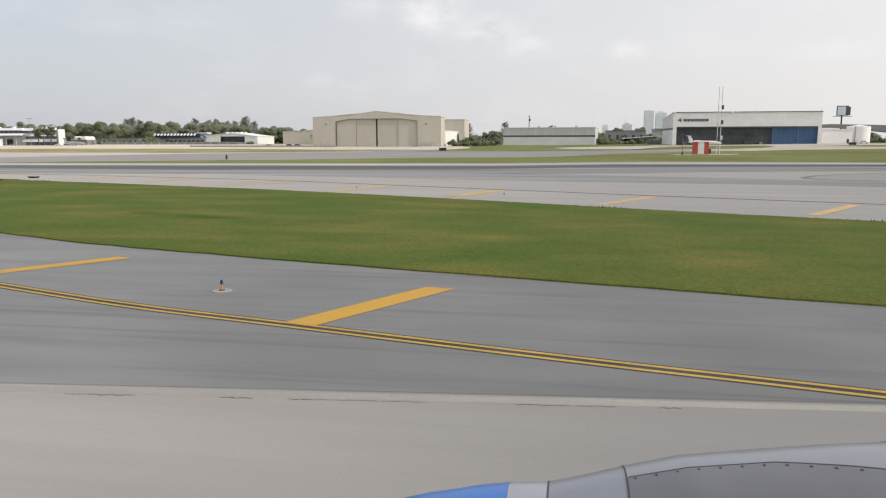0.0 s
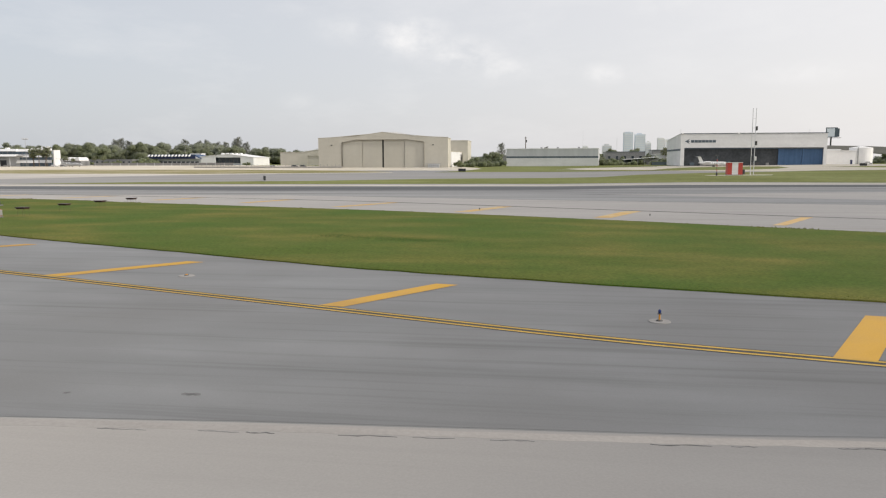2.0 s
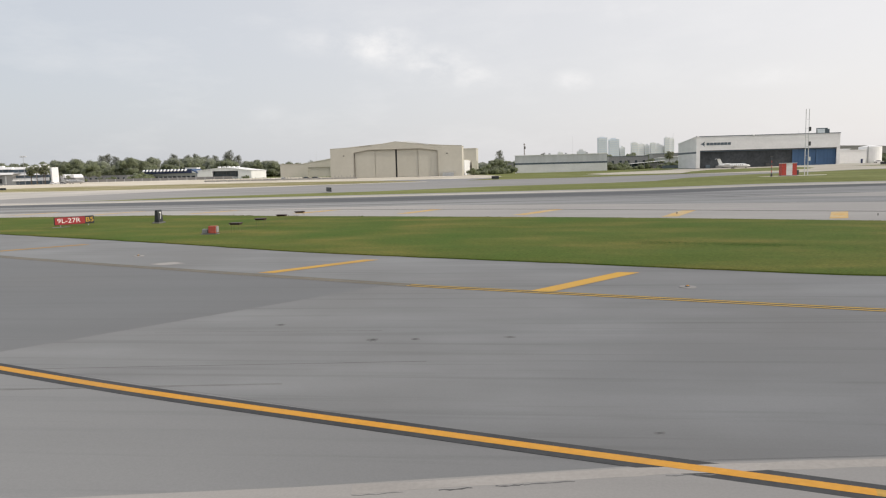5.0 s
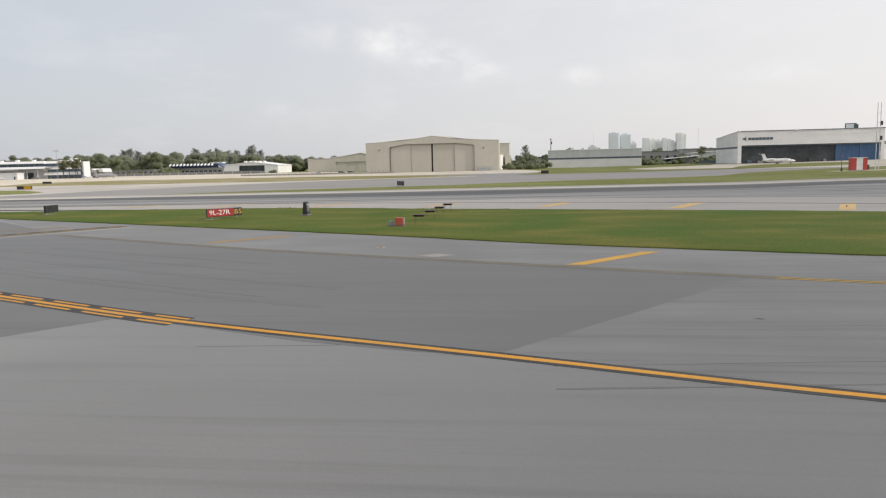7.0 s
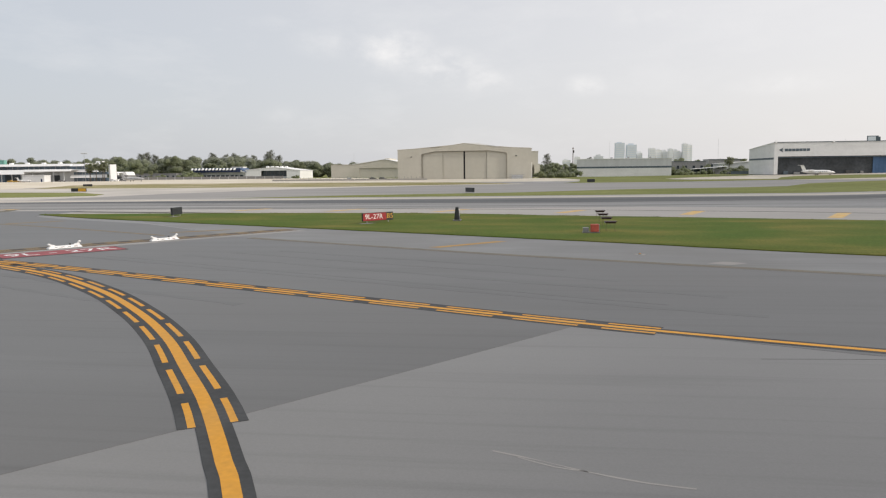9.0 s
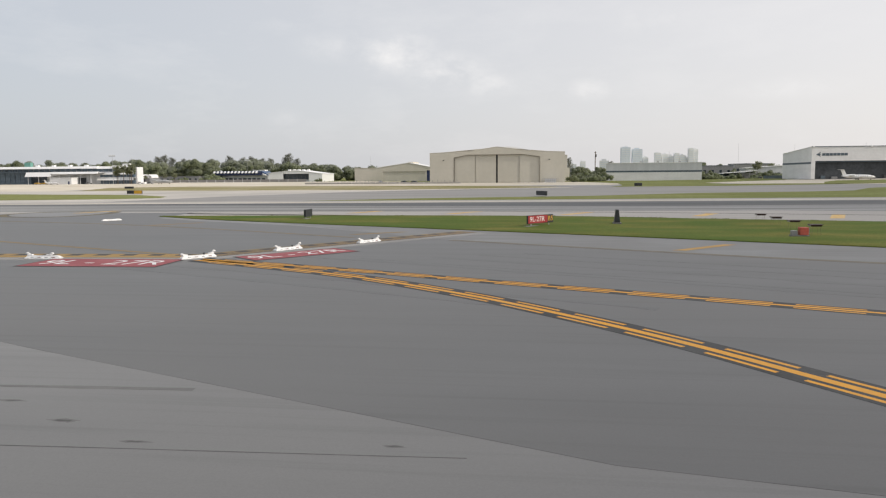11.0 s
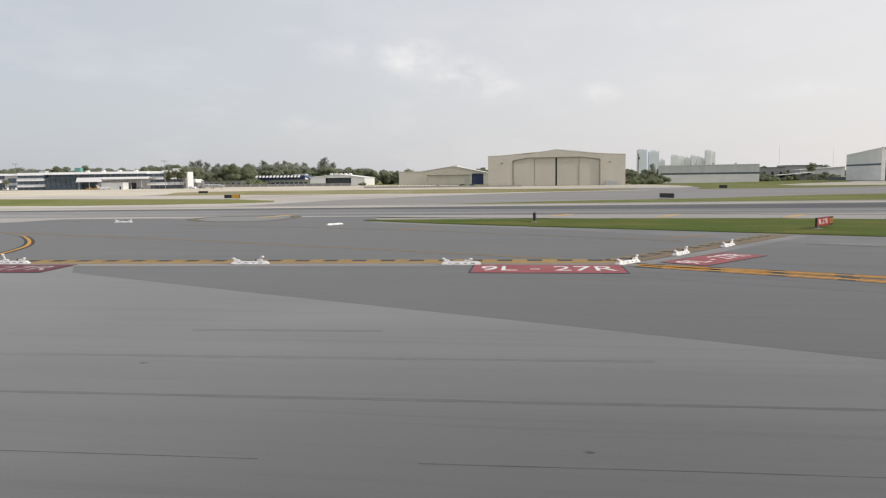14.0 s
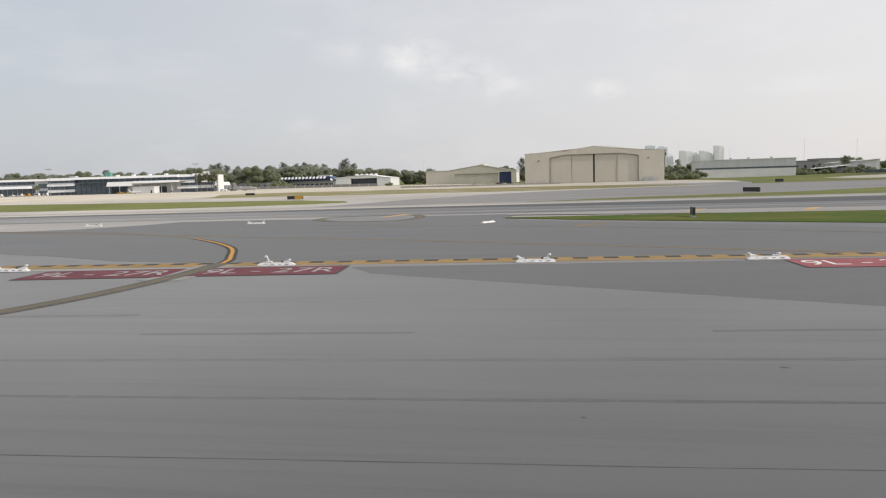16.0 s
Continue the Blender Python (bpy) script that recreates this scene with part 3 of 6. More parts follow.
tagged(sheet("exit_taxiway", [(-148, 98), (-120, 97.5), (-88, 93), (-42, 78), (-12, 66.5), (19, 53), (70, 32), (170, 40), rw(170, 119), rw(-160, 119), (-165, 108)], -0.010, "concrete_far"),
       "pale concrete exit taxiway beside the runway", "pavement", kind="structure")
tagged(sheet("exit_taxiway", [rw(-172, 119), rw(-420, 119), (-400, 76), (-300, 78), (-245, 84), (-213.6, 85.2), (-204.5, 89), (-199, 98), (-196, 102)], -0.014, "concrete_far"),
       "pale concrete strip between holding area and runway", "pavement", kind="structure")
tagged(sheet("north_taxiway_concrete", [rw(-700, 169.5), rw(-180, 169.5), (-178, 196), (-168, 212), (-156, 232), (-138, 250), (-118, 262), (-150, 259), (-203, 264), (-275, 270), (-700, 314)], -0.006, "concrete_pale"),
       "pale cream concrete of the northern taxiway", "pavement", kind="structure")
tagged(sheet("runway", [rw(-700, 118), rw(200, 118), rw(200, 169), rw(-700, 169)], -0.004, "concrete_far"), "pale grey concrete runway", "runway", kind="structure")
tagged(sheet("runway_rubber", [rw(-700, 155), rw(-700, 151), rw(-245, 151), rw(-150, 147), rw(-110, 139), rw(-60, 133), rw(-15, 136), rw(10, 141), rw(40, 145.5), rw(66, 147), rw(200, 148), rw(200, 152), rw(60, 155)], 0.004, "rubber"),
       "dark rubber-streaked asphalt band of the runway", "runway", kind="structure")
tagged(sheet("runway_rubber_edge", [rw(-700, 151.5), rw(-245, 151.5), rw(-150, 147.6), rw(-110, 139.6), rw(-60, 133.6), rw(-15, 136.6), rw(10, 141.6), rw(40, 146), rw(66, 147.6), rw(200, 148.6), rw(200, 134), rw(66, 130), rw(40, 127), rw(10, 120.5), rw(-15, 117), rw(-60, 116), rw(-110, 119), rw(-150, 122), rw(-245, 124), rw(-700, 124)], 0.002, "rubber_mid"),
       "grey fringe of worn rubber beside the dark band", "runway", kind="structure")
tagged(sheet("runway_track", [rw(-60, 119), rw(-12, 104), rw(6, 99), rw(36, 92), rw(60, 84), rw(200, 60), rw(200, 74), rw(46, 100), rw(8, 117), rw(-12, 121)], 0.006, "rubber_light"),
       "grey wheel-darkened track on the concrete", "runway", kind="structure")
tagged(sheet("north_taxiway", [rw(-700, 169), rw(200, 169), (190, 330), (60, 320), (-60, 300), (-90, 300), (-280, 290), (-700, 330)], -0.012, "taxi_far"), "grey asphalt parallel taxiway", "pavement", kind="structure")
tagged(sheet("apron", [(-700, 316), (-285, 272), (-282, 330), (-60, 330), (-45, 372), (-70, 440), (-150, 470), (-240, 600), (-700, 640)], -0.008, "apron"), "bright pale concrete hangar apron", "apron", kind="structure")
tagged(sheet("apron_east", [(-5, 345), (12, 306), (35, 285), (60, 267), (112, 289), (190, 295), (190, 424), (46, 424), (20, 400), (-10, 372)], -0.004, "apron"), "bright pale concrete apron before the hangar", "apron", kind="structure")
tagged(sheet("grass_strip", [(-146, 157.5), (-95, 161), (-31, 168), (20, 171), (62, 170), (190, 183), (190, 292), (112, 286), (58, 262), (33, 255), (10, 240), (-4, 217), (-20, 214), (-50, 205), (-81, 184), (-120, 172)], 0.02, "grass_far"),
       "strip of pale green grass beyond the runway", "grass", kind="structure")
tagged(sheet("grass_strip", [(-275, 268), (-203, 262), (-150, 262), (-110, 279), (-88, 287), (-84, 300), (-107, 322), (-140, 336), (-193, 344), (-270, 352), (-300, 330)], 0.02, "grass_dry"),
       "dry strip of grass between taxiway and apron", "grass", kind="structure")
tagged(sheet("grass_strip", [(-64, 291), (-22, 298), (20, 296), (50, 300), (20, 318), (-14, 338), (-20, 372), (40, 408), (50, 470), (20, 475), (-50, 486), (-60, 420), (-52, 372), (-56, 320)], 0.02, "grass_far"),
       "grass before the long low building", "grass", kind="structure")
tagged(sheet("grass_strip", [(-700, 190), (-283, 168), (-240, 165), (-201, 173), (-193, 181), (-197, 192), (-216, 209), (-260, 220), (-344, 240), (-700, 300)], 0.02, "grass_far"),
       "grass island between runway and taxiway", "grass", kind="structure")
tagged(sheet("grass_strip", [(20, 302), (36, 345), (50, 368), (78, 372), (90, 366), (84, 330), (74, 312), (60, 300)], 0.02, "grass_far"), "patch of grass on the east apron", "grass", kind="structure")
tagged(sheet("grass_strip", [(100, 338), (118, 320), (190, 314), (190, 345), (130, 352)], 0.02, "grass_far"), "thin strip of grass on the east apron", "grass", kind="structure")
tagged(sheet("shelter_pad", [(27, 225), (29, 220), (45, 220), (47, 225), (44, 227), (30, 227)], 0.026, "apron"), "pale gravel pad under the striped shelter", "pavement", kind="structure")

stripe_run = tagged(empty("runway_edge_stripe", 0, 0, 0), "worn white edge stripe of the runway", "road marking", kind="structure")
ribbon("white_stripe", [Vector(rw(a, 160)) for a in range(-600, 201, 50)], 2.6, 0.006, "apron", stripe_run)
edge_pale = tagged(empty("apron_edge", 0, 0, 0), "pale concrete edge of the northern grass", "pavement", kind="structure")
ribbon("edge_strip", smooth([(-700, 310), (-400, 275), (-275, 262), (-203, 257), (-150, 257), (-110, 274), (-80, 285)], 12), 6.0, 0.004, "apron", edge_pale)

# ---- grass median: a slightly raised, uneven sheet with blades ----
NEAR = smooth([(62, 16), (35, 21.5), (8.4, 27.6), (-2, 30), (-16, 33.4), (-27, 36.4), (-38, 40.8), (-48, 44.8), (-58, 49), (-70, 55.6), (-81, 61.2), (-102, 71.6), (-124, 82.2), (-137, 89), (-146.5, 95.2)], 3)
FAR = smooth([(82, 28), (50, 40), (19, 54.2), (11, 57.4), (-2.4, 63.4), (-12, 68), (-33, 77), (-42, 80), (-60, 85.8), (-74, 90), (-88, 95), (-104, 97), (-125, 97.2), (-146.5, 96.2)], 3)


def along(pts, t):
    return cut(pts, 0, length(pts) * 0.9999)[0] if t <= 0 else pts[-1] if t >= 1 else (lambda k, f: pts[k].lerp(pts[k + 1], f))(int(t * (len(pts) - 1)), t * (len(pts) - 1) % 1)


mbm = bmesh.new()
NU, NV = 150, 26
mg = []
for i in range(NU + 1):
    a, b = along(NEAR, i / NU), along(FAR, i / NU)
    col = []
    for j in range(NV + 1):
        q = a.lerp(b, j / NV)
        edge = min(j, NV - j)
        h = (0.05 if edge == 0 else 0.07) + (0.05 * noise.noise(Vector((q.x * 0.15, q.y * 0.3, 0))) if edge else 0)
        if edge == 0:
            q = q + Vector((0, noise.noise(Vector((q.x * 0.9, j, 3))) * 0.25))
        col.append(mbm.verts.new((q.x, q.y, h)))
    mg.append(col)
for c0, c1 in zip(mg, mg[1:]):
    for j in range(NV):
        mbm.faces.new((c0[j], c0[j + 1], c1[j + 1], c1[j]))
    mbm.faces.new((c0[0], c1[0], mbm.verts.new((c1[0].co.x, c1[0].co.y - 0.02, -0.03)), mbm.verts.new((c0[0].co.x, c0[0].co.y - 0.02, -0.03))))
for f in mbm.faces:
    f.normal_update()
    if f.normal.z < 0:
        f.normal_flip()
tagged(part("grass_median", mbm, "grass"), "mown green grass median with yellowish patches", "grass", kind="structure")


def blade_field(name, places, hmin, hmax, mat, label):
    """Many three-sided tufts in one mesh."""
    v, f = [], []
    rng = random.Random(5)
    for x, y, k in places:
        for _ in range(3):
            a, h = rng.uniform(0, 6.283), rng.uniform(hmin, hmax) * k
            w, lean = h * 0.35, h * 0.4
            c, s = math.cos(a), math.sin(a)
            i = len(v)
            v += [(x - w * s, y + w * c, 0.03), (x + w * s, y - w * c, 0.03), (x + lean * rng.uniform(-1, 1), y + lean * rng.uniform(-1, 1), 0.04 + h)]
            f.append((i, i + 1, i + 2))
    me = bpy.data.meshes.new(name)
    me.from_pydata(v, [], f)
    me.materials.append(M[mat])
    return tagged(new(name, me), label, "grass", kind="stuff")


rng = random.Random(11)
spots = []
for _ in range(22000):       # near edge
    u = rng.random()
    q = along(NEAR, u)
    spots.append((q.x + rng.uniform(-.4, .4), q.y + abs(rng.gauss(0.05, 0.6)), rng.uniform(0.35, 0.7)))
for _ in range(4000):       # far edge, with taller weeds here and there
    q = along(FAR, rng.random())
    tall = 1.8 if noise.noise(Vector((q.x * 0.2, q.y * 0.2, 7))) > 0.35 else 1.0
    spots.append((q.x + rng.uniform(-.4, .4), q.y - abs(rng.gauss(0.05, 0.5)), tall * rng.uniform(0.6, 1.2)))
for _ in range(60000):
    u, w = rng.random(), rng.random()
    q = along(NEAR, u).lerp(along(FAR, u), w)
    if noise.noise(Vector((q.x * 0.07, q.y * 0.25, 1))) > -0.1:
        spots.append((q.x, q.y, rng.uniform(0.3, 0.65)))
blade_field("grass_blades", spots, 0.035, 0.085, "blade", "short tufts of mown grass on the median")
lush = []
for _ in range(7500):
    t = rng.random()
    lush.append((-34 + 11 * t + rng.gauss(0, 0.9), 51.9 - 2.9 * t + rng.gauss(0, 0.75), rng.uniform(0.5, 0.8)))
blade_field("lush_grass", lush, 0.035, 0.09, "grass_dark", "darker lush streak of taller grass")

# ---- painted markings ----
Z1, Z2, Z3 = 0.0, 0.004, 0.008
ZA, ZB, ZC = -0.010, -0.007, -0.003     # paint on the near taxiway
edge_line = empty("taxiway_edge_line", 0, 0, 0)
tagged(edge_line, "double yellow edge line outlined in black on asphalt", "road marking", kind="structure")
EDGE = smooth([(60, 7.2), (30, 13), (4.8, 18.5), (-2, 20), (-10.5, 22.1), (-17.2, 23.8), (-27, 27.1), (-42.4, 32.4), (-49.3, 34.9), (-63.6, 41), (-74.4, 45.8), (-81.3, 49.1), (-94.7, 56.3), (-101, 59.8)])
E1, E2 = cut(EDGE, 0, 112), cut(EDGE, 112, length(EDGE) - 0.1)
ribbon("black_border", E1, 0.7, ZA, "black_paint", edge_line)
for off in (-0.19, 0.19):
    ribbon("yellow_line", shifted(E1, off), 0.15, ZB, "yellow_edge", edge_line)
    ribbon("yellow_line", shifted(E2, off), 0.2, ZB, "olive_worn", edge_line, "faded brownish line")
ribbon("black_border", E2, 0.95, ZA, "crack_light", edge_line, "faded grey border")

bars = tagged(empty("shoulder_bars", 0, 0, 0), "broad yellow shoulder bars across the asphalt", "road marking", kind="structure")
for (bx, by), (tx, ty), w, mat in [((-10.1, 22.2), (-6.8, 28.2), 1.0, "yellow_bar"), ((-26.6, 27.4), (-22.9, 32.75), 0.9, "yellow_bar"), ((-42.1, 32.6), (-37.5, 38.1), 0.95, "yellow_bar"), ((-57.2, 39.1), (-52.3, 44.5), 0.9, "yellow_bar"),
                                   ((-83.7, 52.1), (-79.0, 56.8), 0.85, "yellow_worn"), ((-110.9, 65.2), (-106.5, 68.6), 0.85, "yellow_dull"), ((-138.2, 76.9), (-133.9, 82.3), 0.85, "yellow_dull"),
                                   ((6.5, 18.4), (9.5, 24.5), 1.0, "yellow_bar")]:
    bm = bmesh.new()
    k = w / 2 * 1.12
    bm.faces.new([bm.verts.new((x, y, ZC)) for x, y in ((bx - k, by + .05), (bx + k, by - .1), (tx + k, ty - .1), (tx - k, ty + .1))])
    part("bar", bm, mat, bars)

exit_marks = tagged(empty("exit_edge_marking", 0, 0, 0), "yellow bars and dark edge line on pale concrete", "road marking", kind="structure")
XEDGE = smooth([(60, 54), (24.3, 68.6), (7.4, 75), (-16.3, 85), (-41, 95.5), (-60, 101), (-96, 109), (-130, 114)], 4)
ribbon("edge_line", XEDGE, 0.55, Z2, "crack", exit_marks)
for (bx, by), (tx, ty) in [((15.6, 58.3), (21.8, 67.7)), ((.7, 65), (6, 74.3)), ((-13.3, 71.6), (-9.4, 80.8)), ((-27.6, 77.5), (-23.5, 87.2)), ((-43.3, 84.2), (-38.4, 93.8)), ((-57.9, 90.8), (-54.5, 99)), ((-73, 95.5), (-69.5, 102.6)), ((-90, 99), (-86, 106)), ((-106, 101.5), (-102.4, 108.5)), ((-121, 104), (-118, 110.5)), ((31, 51), (38, 61.5))]:
    bm = bmesh.new()
    k = .55 if bx > -5 else .85
    bm.faces.new([bm.verts.new((x, y, Z3)) for x, y in ((bx - k, by), (bx + k, by), (tx + k, ty), (tx - k, ty))])
    part("bar", bm, "orange_far" if bx > -5 else "orange_pale", exit_marks)


def centreline(name, pts, dash_from, dash_to, label, worn="yellow", side=0.455, edge=0.78, near=None, wide=0.33):
    """A yellow centreline with black borders; dashed side lines between two lengths along it."""
    c = tagged(empty(name, 0, 0, 0), label, "road marking", kind="structure")
    plain = cut(pts, 0, length(pts) - 0.05)
    ribbon("black_border", plain, edge, ZA, "black_paint", c)
    if dash_to > dash_from:
        ribbon("black_border", cut(pts, dash_from, dash_to), side * 2 + edge - .16, ZA + 0.001, "black_paint", c)
        s = dash_from - 0.66
        while s + 2.6 < dash_to:
            for off in (-side, side):
                ribbon("dash", shifted(cut(pts, max(s, dash_from + .02), s + 2.55), off), 0.17, ZB, worn, c)
            s += 3.42
    if near:
        ribbon("yellow_line", cut(pts, 0, near), wide, ZB + 0.001, "yellow_aged", c, "duller aged yellow line")
        plain = cut(pts, near, length(pts) - 0.05)
    ribbon("yellow_line", plain, wide, ZB + 0.001, worn, c)
    return c


LINE_A = smooth([(30, -7), (0, 1.2), (-20, 7), (-35.6, 12.2), (-44, 14.85), (-53, 17.8), (-60.7, 20.7), (-69.6, 23.9), (-75, 26.1), (-84, 30.3), (-95, 35.4), (-103, 39.2), (-110, 42.3), (-117, 45.3)], 1.2)
sA = min(range(len(LINE_A)), key=lambda i: abs(LINE_A[i].x + 72.3))
lenA = length(LINE_A[:sA + 1])
centreline("taxiway_centreline", LINE_A, lenA, length(LINE_A) - 0.6, "yellow taxiway centreline with black borders and dashed sides", side=0.41, edge=0.7, wide=0.28, near=length(LINE_A[:min(range(len(LINE_A)), key=lambda i: abs(LINE_A[i].x + 37.4)) + 1]))
LINE_B = smooth([(-72, -16), (-75.6, -6), (-78.4, 2.4), (-80.2, 7.6), (-81.7, 11.2), (-82.5, 12.65), (-83.6, 14.6), (-84.75, 16.5), (-86.5, 19.1), (-88.9, 22.6), (-92.3, 26.8), (-97, 31.75), (-103, 36.8), (-109.2, 40.6), (-116.5, 44.4)], 0.8)
sB = min(range(len(LINE_B)), key=lambda i: abs(LINE_B[i].y - 14.9))
centreline("taxiway_centreline", LINE_B, length(LINE_B[:sB + 1]), length(LINE_B) - 0.6, "curving yellow taxiway centreline with black borders and dashed sides")
LINE_C = smooth([(-169, 18), (-165.6, 25.5), (-163.9, 31), (-163.1, 37.9), (-163.15, 43), (-163.3, 45.2)], 1.2)
lc = tagged(empty("taxiway_centreline", 0, 0, 0), "faded yellow taxiway centreline with dark borders", "road marking", kind="structure")
ribbon("pale_ground", LINE_C[int(len(LINE_C) * .68):], 2.7, Z3 - .001, "taxi_far", lc, "pale unpainted strip between the painted signs")
ribbon("black_border", LINE_C, 1.35, Z3 + .004, "crack", lc)
for off in (-.33, .33):
    ribbon("pale_line", shifted(LINE_C, off), .16, Z3 + .008, "olive_worn", lc)
ribbon("yellow_line", LINE_C, 0.26, Z3 + .008, "olive_worn", lc)
LINE_D = smooth([(-163.3, 45.3), (-163.7, 47.2), (-164.6, 49.5), (-168.4, 57.6), (-175.2, 66.2), (-182.4, 72.6), (-192, 78.6), (-203.7, 82.5), (-230, 89)], 1.2)
sD = min(range(len(LINE_D)), key=lambda i: abs(LINE_D[i].x + 177))
ribbon("black_border", LINE_D[:sD + 1], 0.86, Z3 + .002, "black_paint", lc)
ribbon("black_border", LINE_D[sD:], 0.86, Z3 + .002, "crack_light", lc, "faded grey border")
ribbon("yellow_line", LINE_D[:sD + 1], 0.31, Z3 + .004, "yellow", lc)
ribbon("yellow_line", LINE_D[sD:], 0.31, Z3 + .004, "yellow_faint", lc, "faded yellow line")
faint = tagged(empty("faded_centreline", 0, 0, 0), "faded brownish taxiway centreline on dark asphalt", "road marking", kind="structure")
for q in ([(-120, 47.6), (-133, 53.4), (-150, 61), (-161.9, 65.6), (-190, 76), (-213, 84)], [(-110, 62), (-130, 73), (-146, 80), (-170, 87)]):
    ribbon("dark_border", smooth(q), 1.0, Z1 - .001, "crack_light", faint)
ribbon("yellow_line", smooth([(-120, 47.6), (-133, 53.4), (-150, 61), (-161.9, 65.6), (-190, 76), (-213, 84)]), 0.45, Z2, "yellow_faint", faint)
ribbon("yellow_line", smooth([(-110, 62), (-130, 73), (-146, 80), (-170, 87)]), 0.3, Z2, "yellow_faint", faint)


def hold_line(name, a, b, label="", paint="yellow_worn", gap="black_paint", bordered=False):
    """Two solid and two dashed yellow lines on black, from a to b; the runway lies to the left."""
    h = tagged(empty(name, 0, 0, 0), label, "road marking", kind="structure")
    a, b = Vector(a), Vector(b)
    d = (b - a).normalized()
    n = Vector((-d.y, d.x))
    L = (b - a).length
    pts = [a + d * (L * i / 30) for i in range(31)]
    ribbon("black_border", shifted(pts, 1.0), 2.3, Z2 + .001, "yellow_faint", h, "worn tan ground of the marking")
    ribbon("pale_edge", shifted(pts, -0.85), 1.4, -0.005, "taxi_far", h, "pale bare strip before the marking")
    for off in (0.15, 0.62):
        ribbon("solid_line", shifted(pts, off), 0.3, Z3, paint, h)
    s = 0.2
    while s + 2.0 < L:
        for off in (1.2, 1.75):
            ribbon("dash", shifted([a + d * s, a + d * (s + 1.0)], off), 0.34, Z3, paint, h)
        ribbon("gap", shifted([a + d * (s + 1.0), a + d * (s + 2.0)], 1.48), 0.9, Z3, gap, h)
        s += 2.0
    if bordered:
        for off in (-0.1, 0.385, 0.92, 1.475):
            ribbon("dark_border", shifted(pts, off), 0.17, Z3 + .003, "brown_metal", h)
    return h


hold_line("holding_line", (-180, 42.9), (-116.0, 45.7), label="yellow runway holding position line with black dashes")
hold_line("holding_line", (-116.2, 45.9), (-99.5, 68.2), label="worn brownish runway holding position line with dark dashes", paint="yellow_faint", bordered=True)


def runway_paint(x0, y0, x1, y1, tall, words="9L - 27R", red="red_paint", white="white_paint"):
    """A red painted holding sign on the pavement, its lower edge from (x0, y0) to (x1, y1)."""
    d = Vector((x1 - x0, y1 - y0))
    w = d.length
    s = tagged(empty("runway_designation_marking", x0, y0, 0, math.degrees(math.atan2(d.y, d.x))), "red painted holding sign with white runway designation", "road marking", group="painted holding signs", kind="structure")
    bm = bmesh.new()
    add_box(bm, -0.12, w + 0.12, -0.12, tall + 0.12, 0.002, 0.006)
    part("black_border", bm, "black_paint", s)
    part("red_ground", box(0, w, 0, tall, 0.003, 0.010), red, s)
    letters("letters", words, tall * 0.8, white, s, Matrix.Translation((w / 2, tall / 2, 0.0145)), 0.001, wide=w * 0.9)
    return s


runway_paint(-126.1, 40.3, -117.0, 40.5, 3.9)
runway_paint(-112.0, 44.2, -106.7, 50.3, 3.0)
runway_paint(-162.6, 38.5, -153.2, 39.2, 4.0, red="maroon_paint", white="white_worn")
runway_paint(-173.4, 37.4, -163.9, 38.3, 4.0, red="maroon_paint", white="white_worn")

# seams and oil marks of the asphalt
seams = tagged(empty("pavement_seams", 0, 0, 0), "dark tarred paving seams across the asphalt", "pavement seam", kind="structure")
rng = random.Random(3)


def seam(x0, y0, x1, y1, width, mat, broken=0.0, longest=14):
    lift = -0.0165 if x0 < -65 else -0.0125 if x0 < -30 else -0.009
    n = int(abs(x1 - x0) / 0.8)
    pts = [Vector((x0 + (x1 - x0) * i / n, y0 + (y1 - y0) * i / n + 0.03 * noise.noise(Vector((i * 0.2, y0, 0))))) for i in range(n + 1)]
    if not broken:
        ribbon("seam", pts, width, lift, mat, seams, wobble=0.3)
        return
    i = 0
    while i < n - longest:
        k = rng.randint(min(3, longest - 1), longest)
        if rng.random() > broken:
            ribbon("seam", pts[i:i + k + 1], width, lift, mat, seams, wobble=0.4)
        i += k


seam(-190, 13.5, -97, 16.6, 0.2, "crack_light", 0.12)
seam(-190, 9.45, -92, 12.75, 0.034, "crack", 0.15)
seam(-190, 17.0, -112, 20.4, 0.3, "seam_soft", 0.1)
seam(-190, 20.6, -122, 24.0, 0.3, "seam_soft", 0.5)
seam(-190, 24.4, -133, 27.4, 0.35, "seam_soft", 0.5)
seam(-190, 5.4, -100, 8.6, 0.03, "crack_light", 0.6)
seam(-83, 13.5, -62, 15.5, 0.03, "crack", 0.55)
seam(-83, 9.6, -60, 11.6, 0.035, "crack_light", 0.6)
seam(-70, 21.4, -62, 22.0, 0.05, "crack_light")
seam(-59, 17.6, -30, 20.3, 0.12, "seam_soft", 0.5)
seam(-59, 19.6, -40, 21.3, 0.03, "crack_light", 0.4)
seam(-56, 24.5, -25, 25.5, 0.04, "seam_soft", 0.5)
seam(-44, 13.25, -20, 15.5, 0.04, "crack_light", 0.85)
# the slab's pale lip and the worn, broken joint along it
LIP = smooth([(-46, 12.35), (-40, 13.5), (-33, 14.35), (-25, 15.0), (-15, 15.62), (-5, 16.62), (5, 17.62), (25, 19.5)], 0.5)
ribbon("slab_lip", LIP, 0.34, -0.0095, "concrete_lip", seams, "paler worn lip of the slab", 0.15)
joint_line = shifted(LIP, -0.24 if shifted(LIP, 1.0)[0].y > LIP[0].y else 0.24)
i = 0
